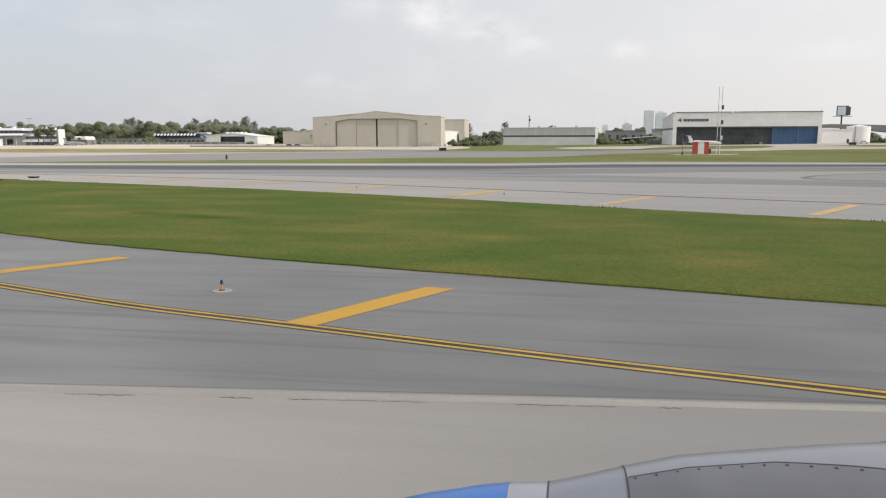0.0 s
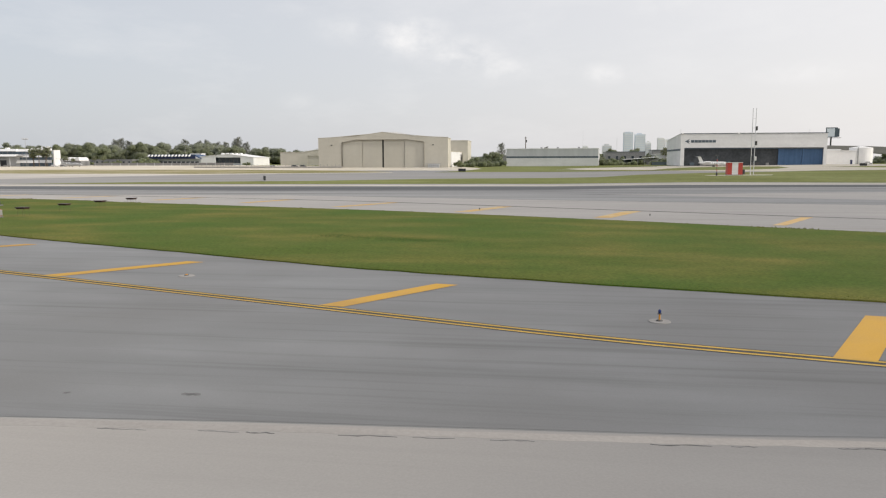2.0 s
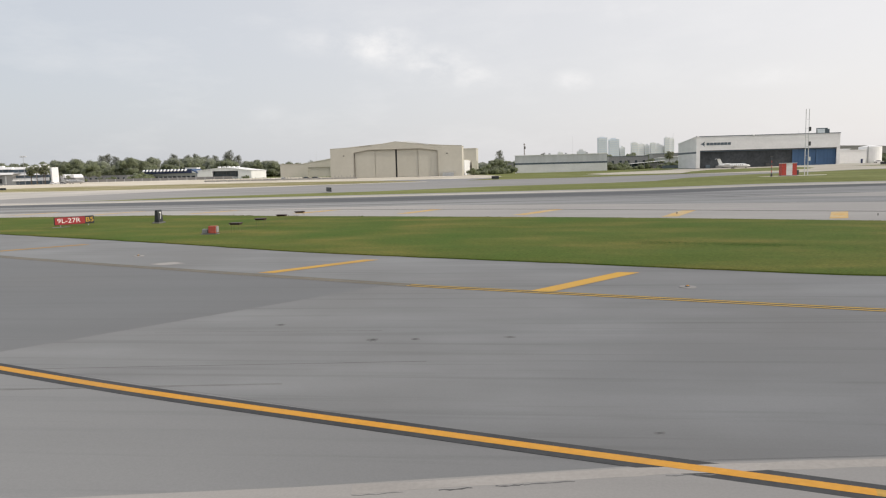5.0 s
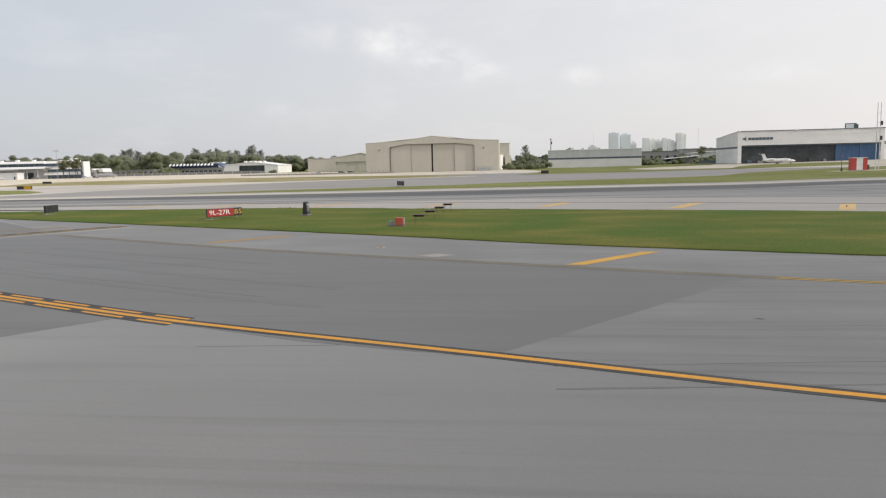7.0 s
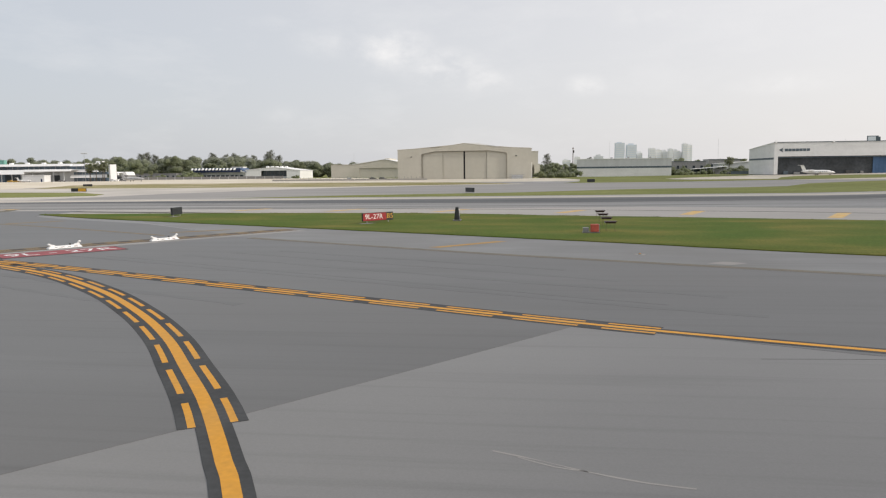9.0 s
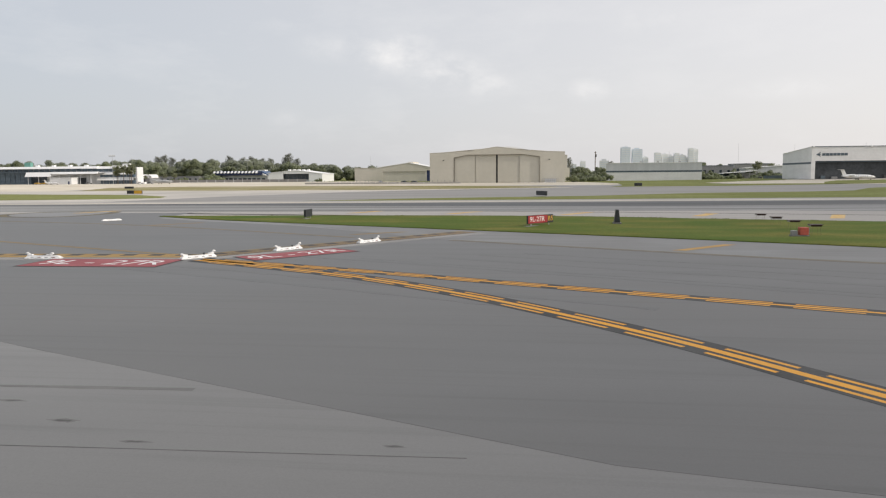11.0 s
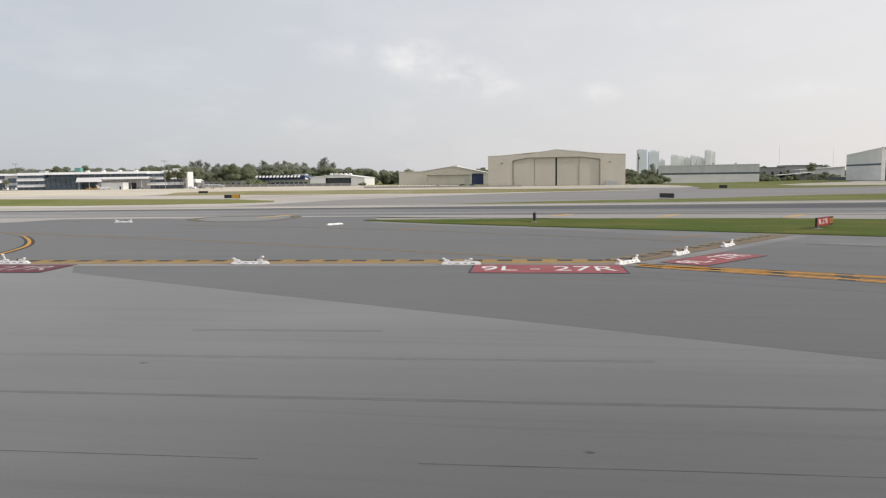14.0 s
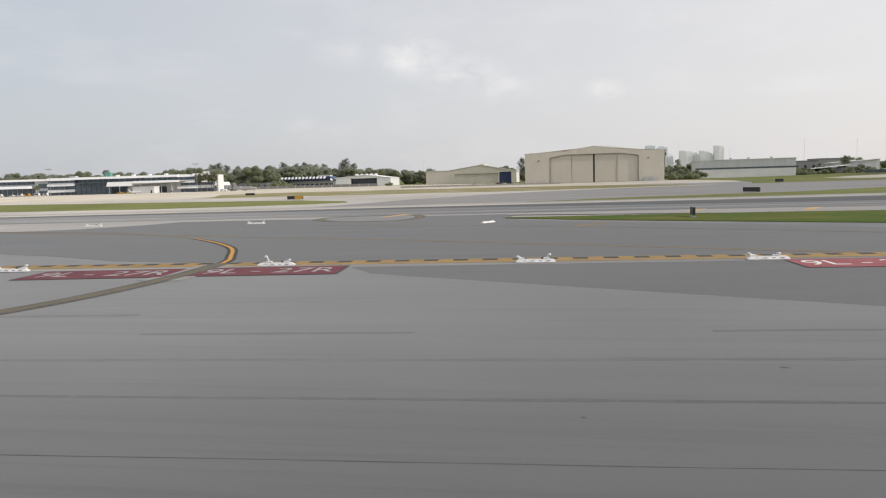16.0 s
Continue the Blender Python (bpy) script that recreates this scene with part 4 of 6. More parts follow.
while i < len(joint_line) - 4:
    k = rng.randint(1, 3)
    if rng.random() < 0.55:
        a, b = joint_line[i], joint_line[i + 1].lerp(joint_line[i + k], rng.random())
        n = 6
        dash = [a.lerp(b, j / n) + Vector((0, rng.uniform(-.03, .03))) for j in range(n + 1)]
        ribbon("joint_gap", dash, rng.uniform(.02, .05), -0.008, rng.choice(("crack", "crack_light", "seam_soft")), seams, "", 0.7)
    i += k
for line, mt, wd in (([(-77.4, 13.73), (-76.55, 13.36), (-75.55, 12.86), (-74.6, 12.5), (-73.8, 12.34)], "concrete", .05), ([(-76.9, 13.45), (-76.2, 13.05), (-75.6, 12.9)], "concrete", .03)):
    ribbon("crack", smooth(line, 0.3), wd, -0.0165, mt, seams, "sealed crack", 0.6)
tracks = tagged(empty("tyre_tracks", 0, 0, 0), "long soft dark tyre tracks on the newer asphalt", "stain", kind="structure")
for off, s0, s1, w in ((-4.2, 104, 150, .5), (-5.1, 108, 146, .3), (-8.0, 106, 142, .6), (-10.6, 112, 140, .45), (3.4, 124, 154, .5), (5.8, 128, 156, .4), (-13.0, 116, 138, .4)):
    line = shifted(cut(LINE_A, s0, min(s1, length(LINE_A) - 1)), off)
    ribbon("track", line, w, -0.0125, "tyre_track", tracks, wobble=0.6)
stains = tagged(empty("oil_stains", 0, 0, 0), "small dark oil stains and divots on the asphalt", "stain", kind="structure")
for x, y, a, b in [(-106.65, 15.1, .55, .1), (-104.45, 13.85, .5, .14), (-108.4, 13.95, .4, .12), (-106.1, 12.8, .35, .08), (-102.1, 12.8, .5, .09), (-96.7, 13.1, .35, .09), (-110.65, 15.15, .4, .12), (-111.7, 15.5, .7, .08), (-109.3, 14.7, .6, .07),
                   (-33.9, 14.2, .5, .1), (-26.8, 16.9, .4, .12), (-29.8, 16.6, .15, .1), (-40.2, 15.3, .2, .1), (-47.9, 23.4, .25, .25), (-46.5, 23.5, .2, .2), (-51.8, 25.7, .25, .2), (-139.6, 13.9, .15, .12),
                   (-136.6, 19.3, .2, .2), (-133.9, 18.5, .2, .15), (-120.8, 12.6, .2, .12), (-43.4, 23.8, .3, .15)]:
    z = -0.0185 if x < -65 else -0.0105 if y < 15 else -0.0145
    for grow, lift, mat in ((1.5, 0.0, "crack_light"), (.85, .0012, "crack")):
        bm = bmesh.new()
        bm.faces.new([bm.verts.new((x + .55 * grow * a * math.cos(k * .3307) * rng.uniform(.55, 1.15), y + .62 * grow * b * math.sin(k * .3307) * rng.uniform(.5, 1.2), z + lift)) for k in range(19)])
        part("stain", bm, mat, stains)
island = tagged(empty("painted_island", 0, 0, 0), "pale painted island outlined in faded yellow", "road marking", kind="structure")
isl = smooth([(-174.5, 100), (-174.5, 105.5), (-171, 109), (-166, 110), (-161.5, 109), (-159.5, 102), (-161, 95.5), (-165, 94), (-170, 95), (-174.5, 100)], 1.5)
bm = bmesh.new()
bm.faces.new([bm.verts.new((q.x, q.y, 0.0)) for q in isl[:-1][::-1]])
part("island_ground", bm, "asphalt", island)
ribbon("dark_border", isl, 1.6, 0.002, "crack", island)
ribbon("outline", isl, 1.0, 0.006, "olive_worn", island)
bm = bmesh.new()
bm.faces.new([bm.verts.new((x, y, 0.008)) for x, y in ((-166.5, 104.5), (-164.9, 104.5), (-162.2, 112.5), (-164.2, 112.5))])
part("bar", bm, "orange_far", island)
isl2 = tagged(empty("painted_island", 0, 0, 0), "pale painted island with a dark outline on the runway", "road marking", kind="structure")
pts2 = smooth([(31, 113), (36, 120), (46, 126), (70, 130), (110, 132), (110, 112), (60, 105), (38, 106), (31.5, 109.5), (31, 113)], 2)
sheet("island_ground", [(q.x, q.y) for q in pts2[:-1]], 0.010, "concrete", isl2)
ribbon("outline", pts2, 0.9, 0.014, "crack_light", isl2)


# ---- buildings ----
def thing(name, x, y, z, label, category, rz=0.0, group=""):
    return tagged(empty(name, x, y, z, rz), label, category, group)


def big_hangar():
    """Beige maintenance hangar: a tall front hall with a low gable and four-leaf door, lower halls behind it."""
    x0, x1, y, z0 = -155.4, -76.6, 424.0, gz(424)
    h = thing("hangar", x0, y, z0, "large beige metal hangar with closed four-leaf doors", "hangar")
    W, eave, mid, D = x1 - x0, 17.4, 20.8, 12.0
    d0, d1, c = 14.6, 64.4, 39.6
    head = [(d0, 14.7), (23.0, 16.2), (54.2, 16.3), (d1, 14.9)]
    top = lambda xx: float(np.interp(xx, [q[0] for q in head], [q[1] for q in head]))
    gable = [(0, eave), (c - 16.5, eave + 1.0), (c, mid), (c + 19.5, eave + .9), (W, eave + .1)]
    # front wall round the door opening
    part("front_wall", prism([(0, 0), (d0, 0)] + head + [(d1, 0), (W, 0)] + gable[::-1], 0, 0.5), "beige", h)
    for k, (a, b) in enumerate(((d0, 26.9), (27.0, c - .45), (c + .45, 52.6), (52.7, d1))):
        y1 = 0.75 + 0.25 * (k in (1, 2))
        mids = [q for q in head if a < q[0] < b]
        leaf = part("door_leaf", prism([(a + .06, 0.1), (b - .06, 0.1), (b - .06, top(b) - .15)] + [(q[0], q[1] - .15) for q in mids[::-1]] + [(a + .06, top(a) - .15)], y1, y1 + .25), "beige_door", h)
        pieces("door_rail", [(a + .3, b - .3, y1 - .03, y1, z - .03, z + .03) for z in (3.4, 6.8, 10.2, 13.4)], "beige_door", leaf)
    # near-black strip paints the shade in the gap between the leaves
    part("door_gap", box(c - .5, c + .5, 1.1, 1.25, 0, 16.2), "dark_gap", h, "dark gap between the door leaves")
    # door frame strips; the jambs' shading is put into their brown
    for a in (d0 - .35, d1):
        part("door_jamb", box(a, a + .35, -.12, .5, 0, 14.75), "beige_trim", h)
    part("door_head", prism(head + [(q[0], q[1] + .3) for q in head[::-1]], -.12, -.005), "beige_trim", h)
    part("side_wall", box(0, 0.4, 0.5, D, 0, eave), "beige", h)
    part("side_wall", box(W - 0.4, W, 0.5, D, 0, eave), "beige", h)
    part("back_wall", box(0.4, W - .4, D - .4, D, 0, eave), "beige", h)
    part("roof", prism([(-.3, eave - .3), (c, mid - .5), (W + .3, eave - .3), (W + .3, eave - .1), (c, mid - .25), (-.3, eave - .1)], 0.6, D), "beige_roof", h)
    part("roof_coping", prism([(q[0], q[1] + .01) for q in gable] + [(q[0], q[1] + .22) for q in gable[::-1]], -.08, 0.55), "beige_roof", h)
    # sunlight on the east roof slope is painted white on this raised piece
    part("sunlit_slope", prism([(c + 3, mid - .5), (c + 18, eave + .9), (c + 20, eave + 1.3), (c + 9, mid - .1), (c + 3, mid + .15)], 0.6, 9.0), "roof_white", h, "roof slope beyond the gable, painted white as sunlit")
    for xx in (8.2, 70.0):
        part("wall_lamp", box(xx - .45, xx + .45, -.35, 0, 13.0, 13.5, .1), "dark_metal", h)
    # lower hall behind, then a rear block as tall as the front
    part("side_hall", box(2.0, W + .4, D, 66, 0, 9.4), "roof_white", h, "white sunlit lower hall")
    part("side_hall_roof", box(1.8, W + .6, D, 66, 9.4, 9.7), "beige_roof", h)
    part("rear_block", box(8.0, W + 4.4, 66, 88, 0, 17.3), "beige", h, "tall beige rear block")
    part("rear_roof", box(7.8, W + 4.6, 65.8, 88.2, 17.3, 17.6), "beige_roof", h)
    part("annex", box(W + 1.9, W + 5.6, 58, 65.9, 0, 9.0), "beige", h)
    bm = bmesh.new()
    for i in range(9):
        add_box(bm, d1 + 1.5 + i * 1.15, d1 + 1.6 + i * 1.15, -3.2, -3.1, 0, 2.3)
    add_box(bm, d1 + 1.5, d1 + 10.8, -3.2, -3.1, 2.2, 2.35)
    add_box(bm, d1 + 1.5, d1 + 10.8, -3.2, -3.1, 1.2, 1.3)
    gate = thing("metal_cage", x0, y, z0, "grey metal storage cage beside the hangar door", "cage")
    part("frame", bm, "metal", gate)
    part("crates", box(d1 + 3, d1 + 9.5, -3, -.8, 0, 2.0, .05), "grey_wall", gate)
    return h


def gable_hangar():
    x0, y, z0 = -243.4, 592.0, 1.2
    h = thing("hangar", x0, y, z0, "beige gabled hangar with a navy side opening", "hangar")
    W, D = 75.0, 55
    part("front_wall", prism([(0, 0), (24, 0), (24, 8.3), (60, 8.3), (60, 0), (61, 0), (61, 9.2), (70.8, 9.2), (70.8, 0), (W, 0), (W, 9.6), (46, 15.3), (19, 11.4), (0, 11.2)], 0, .5), "beige", h)
    for i in range(4):
        part("door_leaf", box(24.1 + i * 9, 33.0 + i * 9, .7 + .2 * (i % 2), .9 + .2 * (i % 2), 0, 8.2), "beige_door", h)
    part("navy_panel", box(61, 70.8, .8, 1.0, 0, 9.2), "navy", h, "navy blue opening panel")
    part("side_wall", box(W - .4, W, .5, D, 0, 9.4), "white_wall", h)
    part("side_wall", box(0, .4, .5, D, 0, 10.2), "beige", h)
    part("back_wall", box(.4, W - .4, D - .4, D, 0, 9.4), "beige", h)
    part("roof", prism([(18.5, 11.3), (46, 15.35), (W + .6, 9.5), (W + .6, 9.8), (46, 15.75), (18.5, 11.7)], -.4, D + .3), "roof_white", h, "pale low gable roof")
    part("flat_roof", box(-.3, 18.4, -.3, D, 11.2, 11.5), "beige_roof", h)
    part("roof_vent", box(44, 48, 10, 40, 15.3, 16.4), "beige_roof", h)
    return h


def white_hangar():
    x0, y, z0 = -331.5, 624.0, 1.1
    h = thing("hangar", x0, y, z0, "small white hangar with a dark open doorway", "hangar")
    W, D = 50.5, 38
    part("front_wall", prism([(0, 0), (14.5, 0), (14.5, 7.4), (38.2, 7.4), (38.2, 0), (W, 0), (W, 7.2), (27, 10.2), (0, 8.0)], 0, .4), "roof_white", h)
    part("doorway", box(14.5, 38.2, 3, 3.2, 0, 7.4), "glass", h, "dark doorway glazing")
    pieces("mullion", [(14.5 + i * 3.95 - .12, 14.5 + i * 3.95 + .12, 2.8, 3.0, 0, 7.4) for i in range(1, 6)], "dark_metal", h)
    part("lower_panel", box(14.6, 38.1, 2.6, 2.8, 0, 2.2), "grey_wall", h)
    part("side_wall", box(W - .3, W, .4, D, 0, 7.2), "roof_white", h)
    part("side_wall", box(0, .3, .4, D, 0, 7.6), "roof_white", h)
    part("back_wall", box(.3, W - .3, D - .3, D, 0, 7.2), "roof_white", h)
    part("roof", prism([(-.6, 7.9), (27, 10.2), (W + .6, 7.2), (W + .6, 7.5), (27, 10.7), (-.6, 8.3)], -.5, D + .4), "roof_white", h)
    for k in range(5):
        part("roof_vent", box(17 + k * 4.4, 19.2 + k * 4.4, 6, 9, 9.6, 11.4, .2), "roof_white", h)
    return h


def vault_hangar():
    """Low building with a blue roof edged by a row of small white barrel ends."""
    x0, y, z0 = -382.5, 620.0, 1.2
    h = thing("low_building", x0, y, z0, "low grey building with a blue roof and white rounded bay ends", "building")
    part("wall", box(8, 50, 6, 20, 0, 6.2), "grey_wall", h)
    pieces("window", [(9.5 + i * 4.4, 12.9 + i * 4.4, 5.9, 6.05, 1.6, 3.8) for i in range(9)], "glass", h)
    part("roof", prism([(0, 7.2), (2, 9.0), (45, 9.2), (52, 6.0), (52, 6.4), (46, 10.0), (2, 10.0)], 2.5, 22), "blue_roof", h)
    part("fascia", box(1, 47, 2.0, 2.5, 6.2, 9.0), "navy", h)
    for i in range(13):
        bm = bmesh.new()
        bmesh.ops.create_uvsphere(bm, u_segments=16, v_segments=10, radius=1.0, matrix=Matrix.Translation((2.4 + i * 3.3, .8, 9.0)) @ Matrix.Rotation(radians(-14), 4, 'Y') @ Matrix.Rotation(radians(-45), 4, 'X') @ Matrix.Diagonal((1.35, .45, 1.5, 1)))
        for q in bm.faces:
            q.smooth = True
        part("bay_end", bm, "roof_white", h, "white rounded bay end" if i == 0 else "")
    return h


def long_building():
    xl, yl, xr, yr = -46.3, 494.3, 14.3, 488.5
    L = math.hypot(xr - xl, yr - yl)
    h = thing("low_building", xl, yl, 1.4, "long low white building with a dark stripe", "building", math.degrees(math.atan2(yr - yl, xr - xl)))
    part("wall", box(0, L, 0, 30, 0, 11.6), "grey_wall", h)
    part("stripe", box(-.05, L + .05, -.15, 0, 5.6, 6.7), "stripe", h, "dark grey-blue stripe")
    part("lower_wall", box(0.02, L - .02, -.1, 0, 0, 5.6), "white_wall", h)
    pieces("siding_rib", [(L * i / 20, L * i / 20 + .12, -.14, -.0, 6.8, 11.5) for i in range(20)], "grey_wall", h)
    part("roof", box(-.3, L + .3, -.3, 30.3, 11.6, 11.95), "roof_white", h)
    for k, xx in enumerate((22, 33, 47)):
        part("roof_vent", box(xx, xx + 1.4, 8, 9.4, 11.9, 13.0), "metal", h)
    return h


def jet_hangar():
    x0, x1, y, z0 = 51.9, 125.6, 405.5, gz(405.5, 78)
    h = thing("hangar", x0, y, z0, "white aircraft hangar with open dark bay and blue door", "hangar")
    W, D, T = x1 - x0, 45, 16.9
    part("foundation", box(.02, W - .02, .05, D, -.7, 0), "concrete", h)
    part("fascia", box(0, W, 0, .8, 9.5, T), "white_wall", h)
    part("pillar", box(0, 1.9, 0, .8, 0, 9.5), "white_wall", h)
    part("pillar", box(W - 1.6, W, 0, .8, 0, 9.5), "white_wall", h)
    side = part("side_wall", prism([(0.8, 0), (D, 0), (D, 14.4), (0.8, T)], 0, .4), "white_wall", h)
    side.matrix_basis = Matrix(((0, 1, 0, 0), (1, 0, 0, 0), (0, 0, 1, 0), (0, 0, 0, 1)))
    part("side_stripe", box(-.06, 0, .8, D, 8.0, 9.0), "stripe", h)
    part("side_wall", box(W - .4, W, .8, D, 0, 14.4), "white_wall", h)
    part("back_wall", box(.4, W - .4, D - .4, D, 0, 14.4), "dark_inside", h)
    part("floor_slab", box(.4, W - .4, .8, D - .4, .0, .05), "concrete_far", h)
    rf = part("roof", prism([(0, T), (D, 14.4), (D, 14.7), (0, T + .3)], -.2, W + .2), "roof_white", h)
    rf.matrix_basis = Matrix(((0, 1, 0, 0), (1, 0, 0, 0), (0, 0, 1, 0), (0, 0, 0, 1)))
    part("roof_edge", box(-.25, W + .25, -.25, 0, T + .0, T + .32), "stripe", h, "dark roof edge")
    part("lintel", box(1.9, W - 1.6, .3, .7, 9.2, 8.8), "stripe", h, "dark door lintel")
    # dark panels fill the open bay in place of its unlit interior
    for i in range(7):
        a = 2.0 + i * 6.86
        part("door_leaf", box(a, a + 6.84, 1.4, 1.6, 0, 9.0), "dark_inside", h, "dark panel standing for the unlit open bay" if i == 0 else "")
    for xx, w, z1, mat in ((5.2, 2.2, 1.7, "stripe"), (10.5, 3.0, 1.2, "car_grey"), (24, 1.6, 2.6, "stripe"), (36.5, 4.2, 1.9, "dark_metal"), (44, 1.4, 1.5, "car_grey")):
        part("tool_cart", box(xx, xx + w, .5, 1.3, .06, z1, .06), mat, h)
    for i in range(4):
        a = 50.0 + i * 6.05
        leaf = part("door_leaf", box(a, a + 6.0, 1.0 + .25 * (i % 2), 1.2 + .25 * (i % 2), 0, 9.0), "blue_door", h, "blue sliding door leaf" if i == 0 else "")
        pieces("door_rib", [(a + j * 1.5 - .04, a + j * 1.5 + .04, .96 + .25 * (i % 2), 1.0 + .25 * (i % 2), .2, 8.8) for j in range(1, 4)], "blue_door", leaf)
    # emblem and lettering as plain shapes
    bm = bmesh.new()
    for s in (1, -1):
        a = [bm.verts.new(p) for p in ((2.1, -.06, 12.95), (4.6, -.06, 12.95 + s * 1.35), (3.9, -.06, 12.95 + s * .35), (4.7, -.06, 12.95))]
        bm.faces.new(a)
    part("emblem", bm, "stripe", h, "dark arrow-shaped emblem")
    for i in range(7):
        part("sign_bar", box(5.2 + i * 1.84, 6.86 + i * 1.84, -.12, -.02, 12.25, 13.6, .05), "stripe", h, "dark lettering block" if i == 0 else "")
    for xx in (.6, 29.5):
        part("flood_lamp", box(xx - .5, xx + .5, -.8, -.1, T - .2, T + .6, .1), "roof_white", h)
    return h


def office_block():
    """Two- and three-storey white offices with dark window bands, sloping white fascias and a tall end wall."""
    y = 490.0
    o = thing("office_building", -378.0, y, 0.6, "white three-storey offices with dark window bands and tall end wall", "building")
    X = lambda x: x + 378.0
    TURN = Matrix(((0, 1, 0, 0), (1, 0, 0, 0), (0, 0, 1, 0), (0, 0, 0, 1)))

    def fascia(xa, xb, z0, z1, dy, back=1.6, mat="roof_white", name="fascia"):
        """A white band that leans back like a mansard."""
        f = part(name, prism([(dy, z0), (dy + back, z1), (dy + back + 1.5, z1), (dy + back + 1.5, z0)], X(xa), X(xb)), mat, o)
        f.matrix_basis = TURN
        return f

    def bands(xa, xb, levels, dy, depth):
        """levels: rows of bottom, top, material; dark bands are set back, white bands lean."""
        for z0, z1, mat in levels:
            if mat == "office_glass":
                b = part("window_band", box(X(xa), X(xb), dy + 1.7, dy + depth, z0, z1), mat, o)
                n = max(2, int((xb - xa) / 4.2))
                pieces("mullion", [(X(xa) + (xb - xa) * i / n - .09, X(xa) + (xb - xa) * i / n + .09, dy + 1.5, dy + 1.7, z0, z1) for i in range(1, n)], "metal", b)
            elif mat == "lean":
                fascia(xa, xb, z0, z1, dy)
            else:
                part("spandrel", box(X(xa), X(xb), dy + .4, dy + depth, z0, z1), mat, o)

    wall = part("end_wall", box(-2.3, 2.3, -1.3, 1.3, 0, 12.9, .15), "roof_white", o, "tall white end wall")
    wall.matrix_basis = pose(X(-376.6), 0, 0, 0, 0, 55)
    part("end_ledge", box(X(-376), X(-372.6), -.6, 2.2, 0, 2.2), "roof_white", o)
    bands(-410, -383, [(0, 3.6, "office_glass"), (3.6, 5.8, "lean"), (5.8, 7.8, "office_glass"), (7.8, 9.8, "lean"), (9.8, 12.0, "office_glass"), (12.0, 13.4, "lean")], 0, 6)
    fascia(-398, -382, 12.6, 14.2, -.4)
    part("roof_hut", box(X(-391), X(-386), 3, 6, 13.4, 15.6), "roof_white", o)
    # long middle part under one roof line
    bands(-491, -410, [(9.9, 12.4, "office_glass")], 1, 24)
    fascia(-492, -409, 12.2, 13.9, -1.0)
    part("roof_slab", box(X(-492), X(-409), 2.1, 27, 13.6, 13.9), "roof_white", o)
    part("hangar_wall", box(X(-450), X(-408), 1.6, 20, 0, 9.4), "grey_wall", o)
    canopy = part("canopy", prism([(X(-462), 6.5), (X(-443), 6.6), (X(-441), 7.4), (X(-409), 8.4), (X(-403), 9.2), (X(-409), 9.9), (X(-462), 9.7)], -4.2, 1.6), "white_wall", o, "white projecting canopy")
    fascia(-462, -442, 6.5, 9.7, -6.4, 2.0, "roof_white", "canopy_fascia")
    fascia(-442, -406, 8.4, 9.9, -5.6, 1.2, "roof_white", "canopy_fascia")
    part("doorway", box(X(-424.5), X(-419), 1.4, 1.7, 0, 5.6), "dark_inside", o)
    g = part("glass_front", box(X(-491), X(-462), .5, 20, 0, 9.9), "office_glass", o, "dark blue glazed front")
    pieces("mullion", [(X(-491 + i * 4.1) - .12, X(-491 + i * 4.1) + .12, .3, .5, 0, 9.9) for i in range(1, 7)], "stripe", g)
    part("front_canopy", box(X(-489), X(-463), -4, .5, 9.3, 10.0), "stripe", o, "dark flat entrance canopy")
    for i in range(7):
        part("column", tube((X(-461 + i * 8.2), -4.0, 0), (X(-461 + i * 8.2), -4.0, 6.7 + (i > 2) * .9), .28), "grey_wall", o)
    # three stacked awnings, then the grey link and the west wing
    bands(-514, -491.5, [(0, 3.2, "office_glass"), (3.2, 5.2, "lean"), (5.2, 7.7, "office_glass"), (7.7, 10.0, "lean"), (10.0, 11.9, "office_glass"), (11.9, 13.9, "lean")], -1, 20)
    part("link_block", box(X(-526), X(-514.1), 2.2, 20, 0, 12.0), "grey_wall", o, "grey link block")
    fascia(-526, -514, 12.0, 13.4, .6)
    pieces("window", [(X(-523), X(-515.5), 2.0, 2.2, 6.6, 10.0), (X(-523), X(-515.5), 2.0, 2.2, 1.0, 4.6)], "office_glass", o)
    bands(-640, -526.2, [(0, 6.6, "office_glass"), (9.6, 12.0, "office_glass"), (12.0, 13.6, "lean")], 3, 20)
    part("wing_wall", box(X(-640), X(-526.2), 4.7, 22, 6.6, 9.6), "grey_wall", o)
    fascia(-640, -528, 6.6, 8.6, -5, 5.0, "roof_white", "wing_canopy")
    part("roof_unit", box(X(-471), X(-466), 6, 9, 13.9, 17.2, .2), "teal", o, "teal covered roof unit")
    part("roof_unit", box(X(-500), X(-495), 6, 10, 13.6, 15.2), "grey_wall", o)
    for k in range(4):
        part("roof_unit", box(X(-462 + k * 13), X(-460 + k * 13), 6, 8.5, 13.9, 15.0), "roof_white", o)
    return o


def hut(name, x0, x1, y, d, z1, label, wall="white_wall", roof="roof_white", z0=1.3, windows=True):
    h = thing(name, x0, y, z0, label, "building")
    part("wall", box(0, x1 - x0, 0, d, 0, z1), wall, h)
    part("roof", box(-.3, x1 - x0 + .3, -.3, d + .3, z1, z1 + .35), roof, h)
    n = max(1, int((x1 - x0) / 5))
    if not windows:
        part("door", box(x1 - x0 - 2.6, x1 - x0 - 1.5, -.06, 0, 0, 2.3), "navy", h)
    for i in range(n if windows else 0):
        a = (x1 - x0) * (i + .3) / n
        part("window", box(a, a + 1.8, -.06, 0, z1 * .35, z1 * .7), "glass", h)
    return h


big_hangar()
gable_hangar()
white_hangar()
vault_hangar()
long_building()
jet_hangar()
